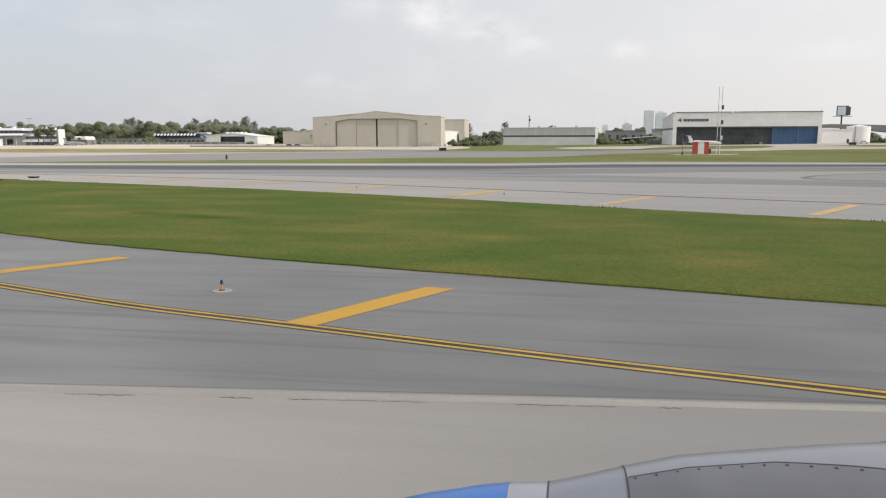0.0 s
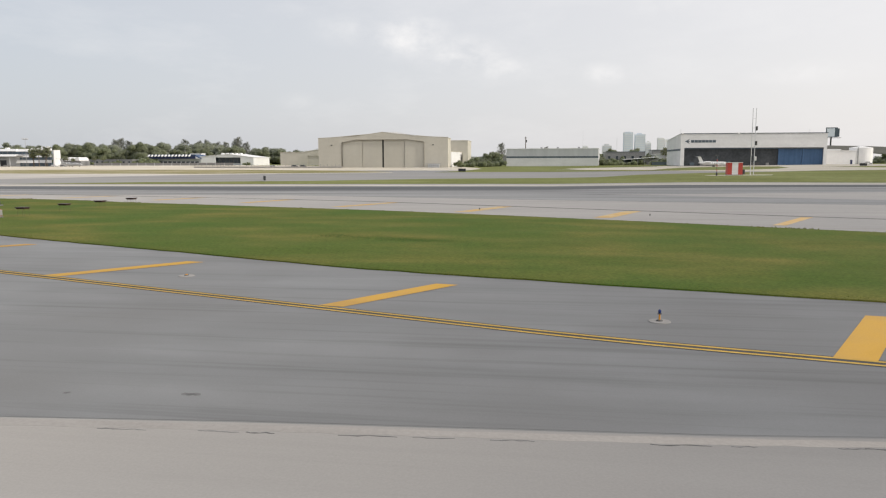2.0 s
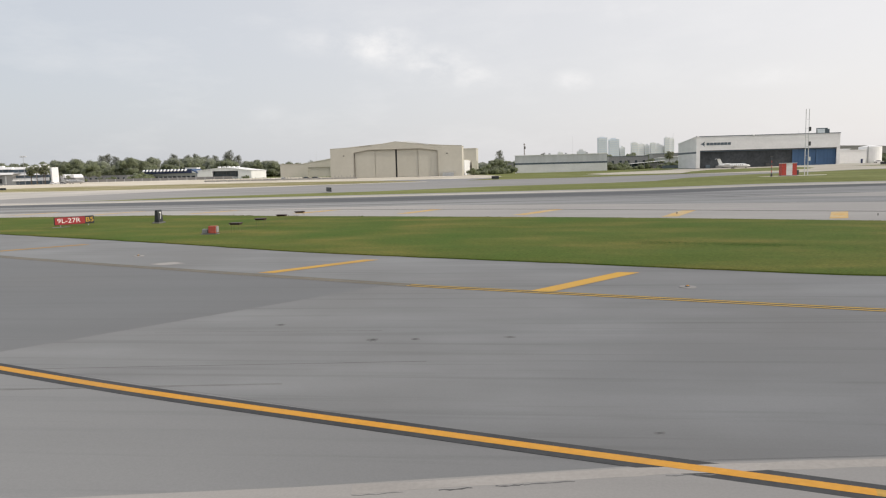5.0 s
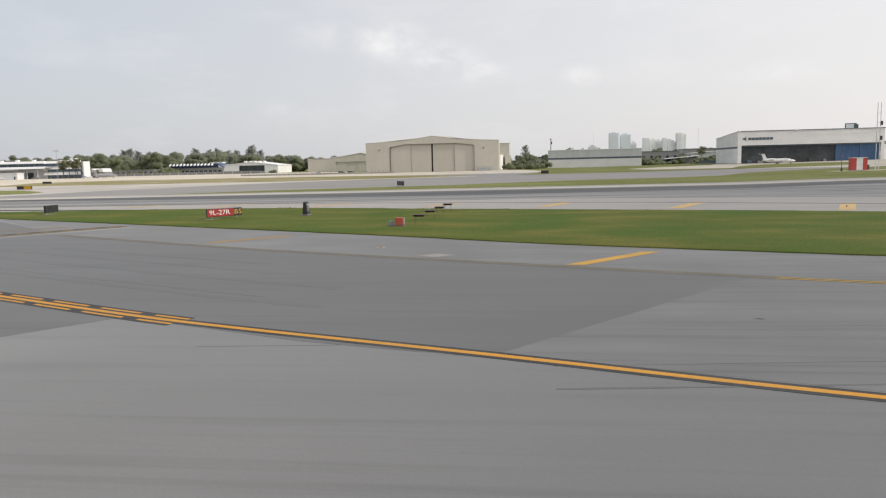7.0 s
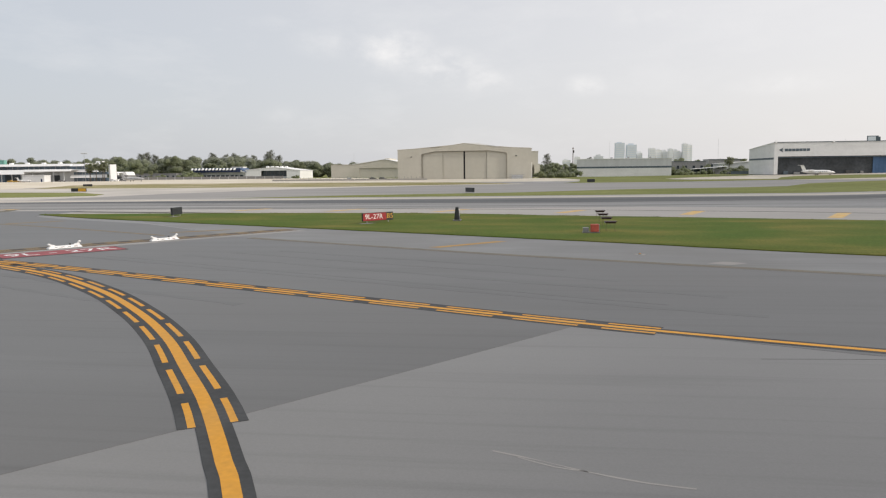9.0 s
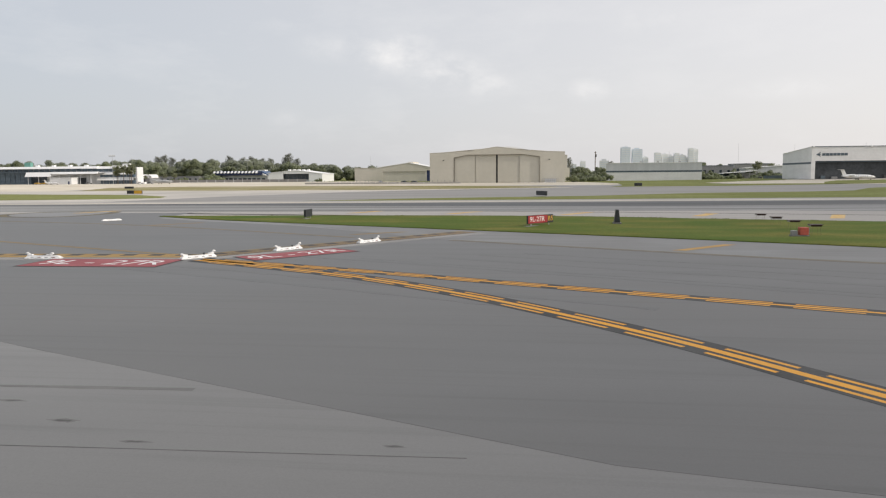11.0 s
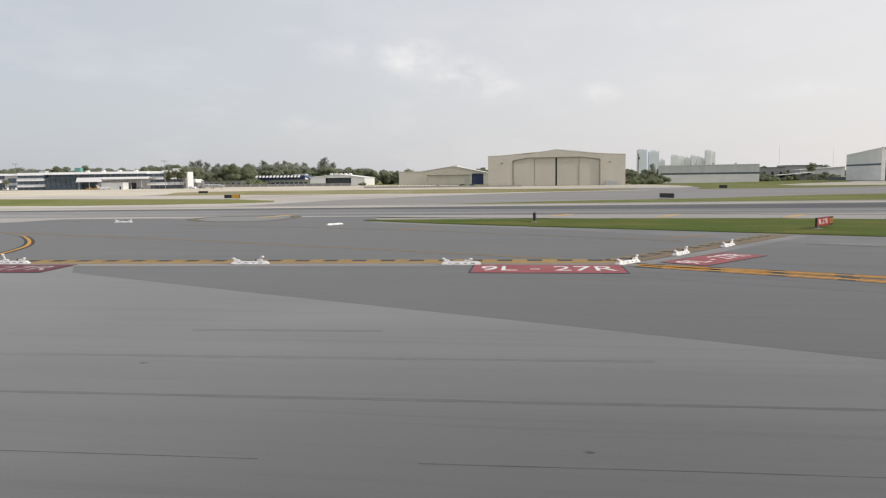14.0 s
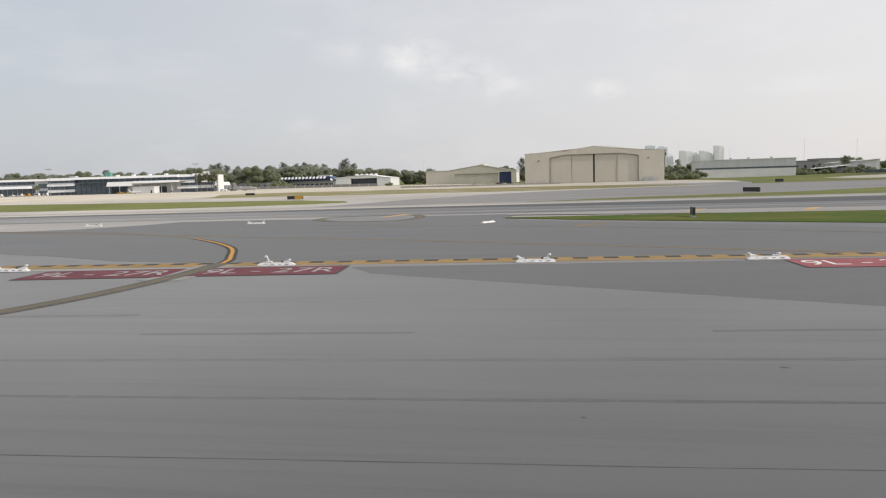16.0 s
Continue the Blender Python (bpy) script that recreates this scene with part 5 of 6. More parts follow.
office_block()
hut("low_building", 131.5, 147.0, 424, 12, 7.1, "plain white block building beside the hangar", "roof_white", z0=gz(424, 131), windows=False)
hut("low_building", 133, 144, 437, 8, 7.9, "white rooftop store behind the low block", "roof_white", z0=gz(437, 133), windows=False)
hut("low_building", 25, 54, 566, 24, 10.3, "grey flat-roofed building behind trees", "car_grey", "stripe")
hut("low_building", 64, 92, 600, 20, 12, "grey office building among trees", "car_grey", "stripe")
lean = thing("low_building", 34, 515, 1.5, "open grey shed under a thin white sloping roof", "building")
part("back_wall", box(0, 22, 7.7, 8, 0, 4.4), "stripe", lean)
part("roof", prism([(-.6, 4.2), (22.6, 5.9), (22.6, 6.25), (-.6, 4.55)], -.6, 8.6), "roof_white", lean)
for k in range(6):
    part("post", box(k * 4.35, k * 4.35 + .25, 0, .25, 0, 4.3 + k * .3), "metal", lean)
part("store_wall", box(9, 22, 2.5, 7.6, 0, 4.6), "car_grey", lean)
barn = thing("low_building", 58.5, 548, 1.5, "pale grey shed with a white roof rising to one side", "building")
part("wall", prism([(0, 0), (30, 0), (30, 9.8), (0, 7.9)], 0, 16), "grey_wall", barn)
part("roof", prism([(-.6, 7.85), (30.6, 9.85), (30.6, 10.3), (-.6, 8.3)], -.6, 16.6), "roof_white", barn)
pieces("window", [(3 + k * 4.6, 5.2 + k * 4.6, -.06, 0, 3.2, 4.8) for k in range(5)], "glass", barn)
part("door", box(24.4, 27.4, -.08, 0, 0, 4.0), "stripe", barn)
yard = thing("fence", 45.0, 463.0, gz(463, 45), "dark mesh fence round the storage yard", "fence")
for k in range(8):
    part("post", tube((k * 2.6, 0, 0), (k * 2.6, 0, 2.1), .05, .05, 6), "dark_metal", yard)
    if k < 7:
        part("mesh_panel", box(k * 2.6 + .06, k * 2.6 + 2.54, -.02, .02, .1, 2.0), "stripe", yard)
hut("low_building", -62, -48, 640, 20, 8.0, "low grey shed beyond the hangar", "car_grey", "stripe")
hut("low_building", -345, -300, 690, 12, 6.0, "pale low shed under the trees", "car_grey", "stripe")
hut("low_building", -440, -388, 606, 14, 5.4, "long grey low shed before the wood", "car_grey", "car_grey")
hut("low_building", -357.5, -346, 655, 8, 11.0, "small white block between two hangars", "roof_white", windows=False)

shed = thing("low_building", -421.5, 560, 1.4, "low grey sheds with two white pitched roofs", "building")
part("wall", box(0, 15.5, 0, 12, 0, 4.4), "car_grey", shed)
for x0, x1 in ((.4, 6.9), (9.0, 14.6)):
    part("roof", prism([(x0, 4.4), (x1, 4.4), (x1 - .3, 6.4), ((x0 + x1) / 2 + 1.2, 7.2), (x0 + .4, 6.2)], -.6, 12), "roof_white", shed, "white pitched roof")
part("doorway", box(6, 9.5, -.06, 0, 0, 3.2), "dark_inside", shed)
wall = thing("boundary_wall", -412, 588, 1.5, "long low grey wall beyond the apron", "wall")
for k in range(16):
    part("wall_panel", box(k * 8.0, k * 8.0 + 7.9, 0, .3, 0, 2.3), "concrete", wall)
    part("pier", box(k * 8.0 - .2, k * 8.0 + .2, -.1, .4, 0, 2.4), "grey_wall", wall)

tank = thing("storage_tank", 152.3, 431.0, gz(431, 152), "white cylindrical storage tank", "tank")
part("shell", tube((0, 0, 0), (0, 0, 8.9), 5.8, 5.8, 32), "roof_white", tank)
part("roof", tube((0, 0, 8.9), (0, 0, 9.8), 5.8, .6, 32), "roof_white", tank)
part("ladder", box(-3.6, -3.1, -5.1, -4.75, 0, 9.1), "metal", tank)

bill = thing("billboard", 253.0, 754.5, 1.5, "two-faced billboard on a steel pole", "billboard")
part("pole", tube((0, 0, 0), (0, 0, 26), .8, .7, 10), "dark_metal", bill)
part("panel", box(-5.4, 5.2, -1.6, -1.2, 25.6, 35.0), "stripe", bill, "slate-grey billboard frame")
part("poster", box(-4.6, 2.6, -1.66, -1.6, 26.2, 34.2), "city_glass", bill, "pale blue poster")
part("panel", box(5.3, 7.0, -1.4, 3.5, 26.2, 34.0), "stripe", bill)
part("catwalk", box(-8.4, 8.4, -2.6, -1.0, 24.8, 25.2), "dark_metal", bill)

road = thing("elevated_road", 170, 640, 1.5, "concrete elevated road among the trees", "bridge")
part("deck", prism([(0, 10.5), (40, 13), (72, 10), (101, 7), (190, 6), (420, 6), (420, 10), (190, 12.5), (101, 13.6), (71, 15), (37, 15.8), (0, 14.5)], 0, 12), "concrete_far", road)
for i in range(9):
    part("pier", box(20 + i * 42, 23 + i * 42, 4, 8, 0, 8 if i > 1 else 12), "concrete_far", road)

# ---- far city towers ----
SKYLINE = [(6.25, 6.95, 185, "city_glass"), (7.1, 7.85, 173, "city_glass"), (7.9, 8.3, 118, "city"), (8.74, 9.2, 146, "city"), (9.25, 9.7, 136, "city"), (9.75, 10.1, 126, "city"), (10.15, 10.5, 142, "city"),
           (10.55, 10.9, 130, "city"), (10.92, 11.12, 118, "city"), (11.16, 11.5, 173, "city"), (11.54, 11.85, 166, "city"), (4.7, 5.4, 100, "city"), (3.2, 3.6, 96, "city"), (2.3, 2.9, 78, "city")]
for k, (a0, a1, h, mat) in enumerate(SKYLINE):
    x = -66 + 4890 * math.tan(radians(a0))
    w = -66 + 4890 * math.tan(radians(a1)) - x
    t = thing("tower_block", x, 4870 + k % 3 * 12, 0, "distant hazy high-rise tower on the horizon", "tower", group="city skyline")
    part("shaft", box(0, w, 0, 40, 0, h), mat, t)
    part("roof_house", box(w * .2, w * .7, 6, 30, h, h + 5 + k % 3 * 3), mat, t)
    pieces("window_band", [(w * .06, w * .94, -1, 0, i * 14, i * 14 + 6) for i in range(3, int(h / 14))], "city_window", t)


# ---- masts, poles ----
def light_pole(x, y, top, z0, label):
    p = thing("light_pole", x, y, z0, label, "light pole", group="light poles")
    part("pole", tube((0, 0, 0), (0, 0, top - z0), .16, .1, 8), "metal", p)
    part("crossarm", box(-2.2, 2.2, -.1, .1, top - z0 - .5, top - z0 - .3), "metal", p)
    for i in (-1.9, -.7, .7, 1.9):
        part("lamp_head", box(i - .35, i + .35, -.5, .2, top - z0 - .3, top - z0 + .35, .08), "grey_wall", p)


light_pole(-465.4, 428.5, 19.5, 1.3, "tall apron light pole with a lamp crossarm")
light_pole(-381.1, 464.3, 21, 1.5, "tall apron light pole with a lamp crossarm")
light_pole(-365.7, 661.6, 21.5, 1.5, "tall light pole behind the blue-roofed building")
for x, y, top in ((-38.9, 673.6, 25.5),):
    p = thing("utility_pole", x, y, 1.5, "dark wooden utility pole with a small transformer", "pole", group="utility poles")
    part("shaft", tube((0, 0, 0), (0, 0, top), .42, .32, 8), "bark", p)
    part("transformer", tube((.7, 0, top - 5.2), (.7, 0, top - 2.8), .55, .55, 10), "dark_metal", p)
    part("crossarm", box(-1.1, 1.1, -.15, .15, top - 1.3, top - 1.0), "bark", p)
for x, y, top in [(28, 1000, 44), (120, 800, 36), (210, 900, 38), (190, 700, 22), (-300, 900, 30), (60, 860, 30), (255, 820, 36)]:
    p = thing("pole", x, y, 1.5, "thin grey utility pole on the skyline", "pole", group="utility poles")
    part("shaft", tube((0, 0, 0), (0, 0, top), .15, .1, 6), "grey_wall", p)

mast = thing("antenna_mast", 40.2, 222.5, gz(222, 40), "tall twin-pole glideslope antenna mast", "antenna")
for dx in (-.45, .45):
    leg = part("mast_leg", tube((dx, 0, 0), (dx, 0, 19.2), .11, .09, 6), "grey_wall", mast)
bm = bmesh.new()
for i in range(7):
    add_tube(bm, (-.45, 0, i * 2.6 + .6), (.45, 0, i * 2.6 + .6), .03, .03, 4)
part("rungs", bm, "metal", mast)
for z in (4.2, 8.6, 12.8):
    part("antenna", box(.4, .95, -.5, .1, z, z + 1.2, .1), "white_wall" if z < 5 else "dark_metal", mast)

shelter = thing("equipment_shelter", 33.4, 222.5, gz(222, 34), "red and white striped equipment shelter", "shelter")
for i, mat in enumerate(("plastic_red", "white_paint", "plastic_red")):
    part("wall_panel", box((0, 1.25, 2.95)[i], (1.25, 2.95, 4.2)[i], 0, 2.4, .25, 3.7), mat, shelter, ("red wall panel", "white wall panel", "red wall panel")[i])
part("roof", box(-.1, 4.3, -.1, 2.5, 3.7, 3.82), "white_wall", shelter)
part("plinth", box(-.1, 4.3, -.1, 2.5, 0, .25), "concrete", shelter)
part("cooling_unit", box(4.2, 5.0, .5, 1.7, .3, 1.7, .08), "dark_metal", shelter)
post = thing("marker_post", 30.2, 221.6, gz(221, 30), "dark marker post with a red head beside the shelter", "post")
part("shaft", tube((0, 0, 0), (0, 0, 5.8), .09, .07, 6), "stripe", post)
for z in (1.2, 2.6, 4.0):
    part("red_band", tube((0, 0, z), (0, 0, z + .7), .1, .1, 6), "plastic_red", post)
part("base_box", box(-.22, .22, -.22, .22, 0, .9, .06), "dark_metal", post)
part("lamp", box(-.35, .35, -.2, .2, 5.7, 6.0, .06), "dark_metal", post)

# white barrier fence on the apron
for i in range(13):
    x = -226 + i * 7.0
    s = thing("barrier_segment", x, 405 + (i % 3) * .05, gz(405), "low white jersey barrier on the apron", "barrier", group="apron barriers")
    part("block", prism([(0, 0), (6.8, 0), (6.8, .25), (6.7, .9), (.1, .9), (0, .25)], 0, .6), "concrete_pale", s)
    pieces("post", [(.7 + k * 2.0, .82 + k * 2.0, .2, .32, 1.0, 1.8 + .3 * ((i + k) % 2)) for k in range(3)], "stripe", s)


# ---- vehicles and aircraft ----
def car(x, y, rz, mat, label, van=False):
    z = gz(y, x)
    c = thing("car" if not van else "van", x, y, z, label, "car" if not van else "van", rz)
    top = 2.1 if van else 1.45
    hull = [(-2.25, .35), (2.25, .35), (2.3, .8), (1.5 if van else 1.15, .95), (.95 if van else .45, top), (-1.9 if van else -1.3, top), (-2.2, .95)]
    bm = prism(hull, -.88, .88)
    bmesh.ops.bevel(bm, geom=bm.edges[:], offset=.07, segments=2, affect='EDGES')
    part("body", bm, mat, c)
    part("side_window", prism([(-1.75, .98), (.9, .98), (.5, top - .12), (-1.4, top - .12)], -.90, .90), "glass", c)
    for wx in (-1.4, 1.4):
        for s in (-1, 1):
            w = part("wheel", tube((wx, s * .72, .33), (wx, s * .92, .33), .33, .33, 14), "tyre", c)
            part("rim", tube((wx, s * .9, .33), (wx, s * .94, .33), .2, .2, 10), "metal", w)
    return c


car(-170.5, 424, 12, "car_dark", "dark car parked beside the hangar")
car(-164.0, 421, -8, "car_dark", "dark car parked beside the hangar")
car(-186.0, 428, 90, "car_grey", "grey car parked on the apron")
car(-358.5, 472, 0, "car_grey", "grey car on the office forecourt")
car(-367.0, 474, 6, "car_white", "white car on the office forecourt")
car(150, 416, 0, "car_white", "white car beside the storage tank")
car(-519, 468, 0, "car_white", "white van before the offices", True)
car(-537, 470, 0, "car_white", "white van before the offices", True)
car(-507, 469, 180, "car_white", "white van before the offices", True)
car(-501, 470, 180, "car_white", "white van before the offices", True)
car(-512.5, 467, 0, "car_yellow", "yellow service van before the offices", True)
car(-439.5, 474, 0, "car_yellow", "yellow service vehicle beside the white shed")
car(-445.5, 475, 0, "car_yellow", "yellow service vehicle before the offices")
car(-528, 471, 0, "car_white", "white car before the offices")
car(-408, 478, 15, "car_grey", "grey car before the offices")
for k in range(6):
    car(48 + k * 7.5, 480 + k * .6, 80 + k * 3, ("car_dark", "car_grey", "car_white")[k % 3], "parked car beside the hangar", k == 2)


def jet(x, y, rz, s, label, paint="car_white"):
    """A small twin jet with a T-tail."""
    j = thing("business_jet", x, y, gz(y, x), label, "aircraft", rz)
    prof = [(-8.2, .12, 2.0), (-7, .45, 1.9), (-5, .8, 1.75), (-2, .98, 1.65), (3, 1.0, 1.6), (5.2, .9, 1.55), (6.6, .62, 1.45), (7.5, .3, 1.35), (7.9, .06, 1.3)]
    bm = bmesh.new()
    rings = [[bm.verts.new((px * s, r * math.cos(a) * s, (zc + r * math.sin(a)) * s)) for a in [k * math.pi / 8 for k in range(16)]] for px, r, zc in prof]
    for a, b in zip(rings, rings[1:]):
        for k in range(16):
            bm.faces.new((a[k], a[(k + 1) % 16], b[(k + 1) % 16], b[k]))
    bm.faces.new(rings[0][::-1]); bm.faces.new(rings[-1])
    bmesh.ops.recalc_face_normals(bm, faces=bm.faces[:])
    for f in bm.faces:
        f.smooth = True
    part("fuselage", bm, paint, j)
    def slab(name, pts, z0, z1, axis):
        bm = bmesh.new()
        lo = [bm.verts.new(Vector(p) * s + (Vector((0, 0, z0)) if axis == 'z' else Vector((0, z0, 0)))) for p in pts]
        hi = [bm.verts.new(Vector(p) * s + (Vector((0, 0, z1)) if axis == 'z' else Vector((0, z1, 0)))) for p in pts]
        bm.faces.new(lo); bm.faces.new(hi[::-1])
        for k in range(len(pts)):
            bm.faces.new((lo[k], lo[(k + 1) % len(pts)], hi[(k + 1) % len(pts)], hi[k]))
        bmesh.ops.recalc_face_normals(bm, faces=bm.faces[:])
        part(name, bm, paint, j)
    for q in (1, -1):
        slab("wing", [(1.5, .8 * q, 1.0), (-1.3, .8 * q, 1.0), (-2.2, 8 * q, 1.5), (-1.1, 8 * q, 1.5)], 0, .2, 'z')
        slab("tailplane", [(-7.1, 0.1 * q, 5.0), (-8.4, .1 * q, 5.0), (-9.0, 2.9 * q, 5.05), (-8.2, 2.9 * q, 5.05)], 0, .12, 'z')
        part("engine", tube((-5.2 * s, 1.5 * q * s, 2.3 * s), (-2.6 * s, 1.5 * q * s, 2.3 * s), .42 * s, .52 * s, 14), paint, j)
    slab("fin", [(-5.6, 0, 2.3), (-7.6, 0, 2.3), (-8.6, 0, 5.1), (-7.1, 0, 5.1)], -.12, .12, 'y')
    bm = bmesh.new()
    for k in range(6):
        add_box(bm, (-1.6 + k * 1.0) * s, (-1.2 + k * 1.0) * s, -1.01 * s, -.97 * s, 1.75 * s, 2.1 * s)
    part("cabin_window", bm, "glass", j)
    part("windscreen", box(5.4 * s, 6.1 * s, -.62 * s, .62 * s, 1.9 * s, 2.15 * s), "glass", j)
    for lx, ly in ((5.6, 0), (-.8, 1.4), (-.8, -1.4)):
        g = part("gear_leg", tube((lx * s, ly * s, .3), (lx * s, ly * s, 1.1 * s), .08, .08, 6), "metal", j)
        part("wheel", tube((lx * s, (ly - .12) * s, .3), (lx * s, (ly + .12) * s, .3), .3, .3, 12), "tyre", g)
    return j


jet(63.5, 376.0, 0, 0.98, "white twin-engined business jet parked on the apron")
jet(-428.0, 466.0, 10, 0.62, "small white aircraft before the white shed")
jet(-345.0, 462.0, -4, 1.08, "grey business jet parked before the offices", "jet_grey")
hut("shed", -435.0, -418.5, 473.5, 7, 4.6, "plain white shed on the office apron", "white_wall", "roof_white", 1.4, False)


# ---- airfield signs and lights ----
def panel_sign(x, y, rz, w, h, faces, label, z=None, thick=0.35, legs=True, back="sign_black"):
    """A lit box sign; faces: rows of start, end, material, words, letter material."""
    s = thing("airfield_sign", x, y, gz(y, x) if z is None else z, label, "sign", rz, "airfield signs")
    lift = .25 if legs else .03
    part("housing", box(0, w, 0, thick, lift, lift + h, .03), back, s)
    for a, b, mat, words, lmat in faces:
        f = part("face", box(a, b, -.02, 0, lift + .05, lift + h - .05), mat, s)
        if words:
            letters("letters", words, h * .82, lmat, f, Matrix.Translation(((a + b) / 2, -.03, lift + h / 2)) @ Matrix.Rotation(math.pi / 2, 4, 'X'), .004, wide=(b - a) * .84)
    if legs:
        for k in (.15, .85):
            part("leg", tube((w * k, thick / 2, 0), (w * k, thick / 2, lift + .02), .05, .05, 8), "metal", s)
    part("pad", box(-.2, w + .2, -.2, thick + .2, -.05, .02), "asphalt", s)
    return s


# holding position sign at the edge of the median
panel_sign(-94.6, 75.5, 50, 4.2, .9, [(.06, 2.95, "sign_red", "9L-27R", "white_paint"), (3.22, 4.2, "sign_black", "B5", "sign_yellow"), (2.96, 3.21, "sign_red", "", "")],
           "red holding position sign with white runway numbers", z=.05, thick=.2)
# distance sign: black box, numeral on its east face
dist = thing("distance_sign", -84.9, 80.3, .05, "black runway distance sign with a white numeral", "sign", 90, "airfield signs")
bm = box(-.52, .52, -.26, .26, .15, 1.55, .05)
for q in bm.verts:
    q.co.y *= 1.15 if q.co.z < .8 else .6
part("housing", bm, "sign_black", dist)
letters("letters", "7", 1.15, "white_paint", dist, Matrix.Translation((0, -.25, .87)) @ Matrix.Rotation(math.pi / 2 - .11, 4, 'X'), .004)
part("pad", box(-.75, .75, -.42, .42, -.05, .15), "asphalt", dist)
# panels seen from behind or edge-on
panel_sign(-123.0, 88.7, 88, 2.5, .95, [], "black-backed airfield sign on the grass", z=.05, thick=.28)
panel_sign(-93.5, 185.3, -65, 5.8, 1.1, [(.1, 5.3, "sign_black", "", "")], "long dark airfield sign beside the runway")
panel_sign(-54.5, 293.8, 0, 3.0, 1.2, [(.1, 2.9, "sign_black", "", "")], "dark airfield sign beyond the taxiway", thick=.5)
panel_sign(-222.0, 213.7, 0, 5.1, 1.05, [(.1, 2.4, "sign_black", "", ""), (2.45, 5.0, "sign_yellow", "", "")], "black and yellow taxiway guidance sign")
panel_sign(-272.0, 295.8, 0, 4.2, .9, [(.1, 4.1, "sign_black", "", "")], "low dark airfield sign by the apron")
panel_sign(118, 345.0, 0, 3.0, 1.1, [(.1, 2.9, "sign_black", "", "")], "dark airfield sign on the east apron")

# approach-path light units
unit = None
for i in range(4):
    y = 65.6 + i * 5.9
    u = thing("approach_light_unit", -69.6 + i * .23, y, .05, "low dark approach-path light unit on thin legs", "airfield light", 0, "approach-path lights")
    part("housing", box(-.46, .46, -.35, .4, .74, .90, .04), "brown_metal", u)
    part("lid", box(-.54, .54, -.44, .46, .89, .93), "brown_metal", u)
    part("lens_panel", box(-.52, -.462, -.3, .3, .76, .88), "car_grey", u)
    for a in (-.4, .4):
        for b in (-.3, .45):
            part("leg", tube((a, b, 0), (a * .8, b * .8, .75), .009, .009, 5), "bark", u)
rb = thing("control_box", -71.2, 64.0, .05, "red-orange control box with grey cabinet on the grass", "box")
part("cabinet", box(-.3, .4, -.3, .3, .12, .78, .04), "orange_red", rb)
part("front_panel", box(.42, .48, -.26, .26, .2, .75), "concrete", rb)
part("grey_cabinet", box(-.95, -.45, -.2, .2, .1, .5, .04), "car_grey", rb)
part("pad", box(-1.0, .5, -.34, .34, -.05, .1), "asphalt", rb)


def edge_light(x, y, z=0.0, disc=True, low=False):
    e = thing("taxiway_edge_light", x, y, z, "low taxiway light set flush in a pale disc" if low else "blue taxiway edge light on a yellow post", "airfield light", group="taxiway edge lights")
    if disc:
        part("base_disc", tube((0, 0, -.02), (0, 0, .012), .38, .36, 24), "concrete", e, "pale concrete base disc")
    part("base_plate", tube((0, 0, .01), (0, 0, .05), .12, .1, 14), "dark_metal", e)
    if low:
        part("lens", tube((0, 0, .05), (0, 0, .075), .07, .05, 12), "yellow", e, "low yellowish lens")
        return
    part("post", tube((0, 0, .05), (0, 0, .26), .032, .028, 10), "yellow", e)
    bm = bmesh.new()
    bmesh.ops.create_uvsphere(bm, u_segments=12, v_segments=8, radius=.055, matrix=Matrix.Translation((0, 0, .34)) @ Matrix.Diagonal((1, 1, 1.35, 1)))
    part("lens", bm, "blue_lens", e)
    part("collar", tube((0, 0, .25), (0, 0, .28), .07, .07, 12), "dark_metal", e)


for x, y in ((-14.7, 26.35), (-35.6, 33.45), (-69.6, 48.0)):
    edge_light(x, y, low=x < -20)
oval = bmesh.new()
oval.faces.new([oval.verts.new((-65.2 + a, 43.6 + b, -0.006)) for a, b in ((-1.2, -.1), (-.2, -.75), (.15, -.72), (1.15, .05), (.2, .75), (-.15, .78))])
tagged(part("concrete_patch", oval, "concrete"), "diamond-shaped pale concrete patch in the asphalt", "pavement", kind="structure")
for x, y in ((-26, 81.5), (-8.5, 74.5), (25, 57)):
    p = thing("edge_marker", x, y, .0, "small dark runway edge light stub", "airfield light", group="edge markers")
    part("post", tube((0, 0, 0), (0, 0, .12), .04, .035, 8), "dark_metal", p)
    part("lens", tube((0, 0, .12), (0, 0, .2), .07, .05, 10), "dark_metal", p)


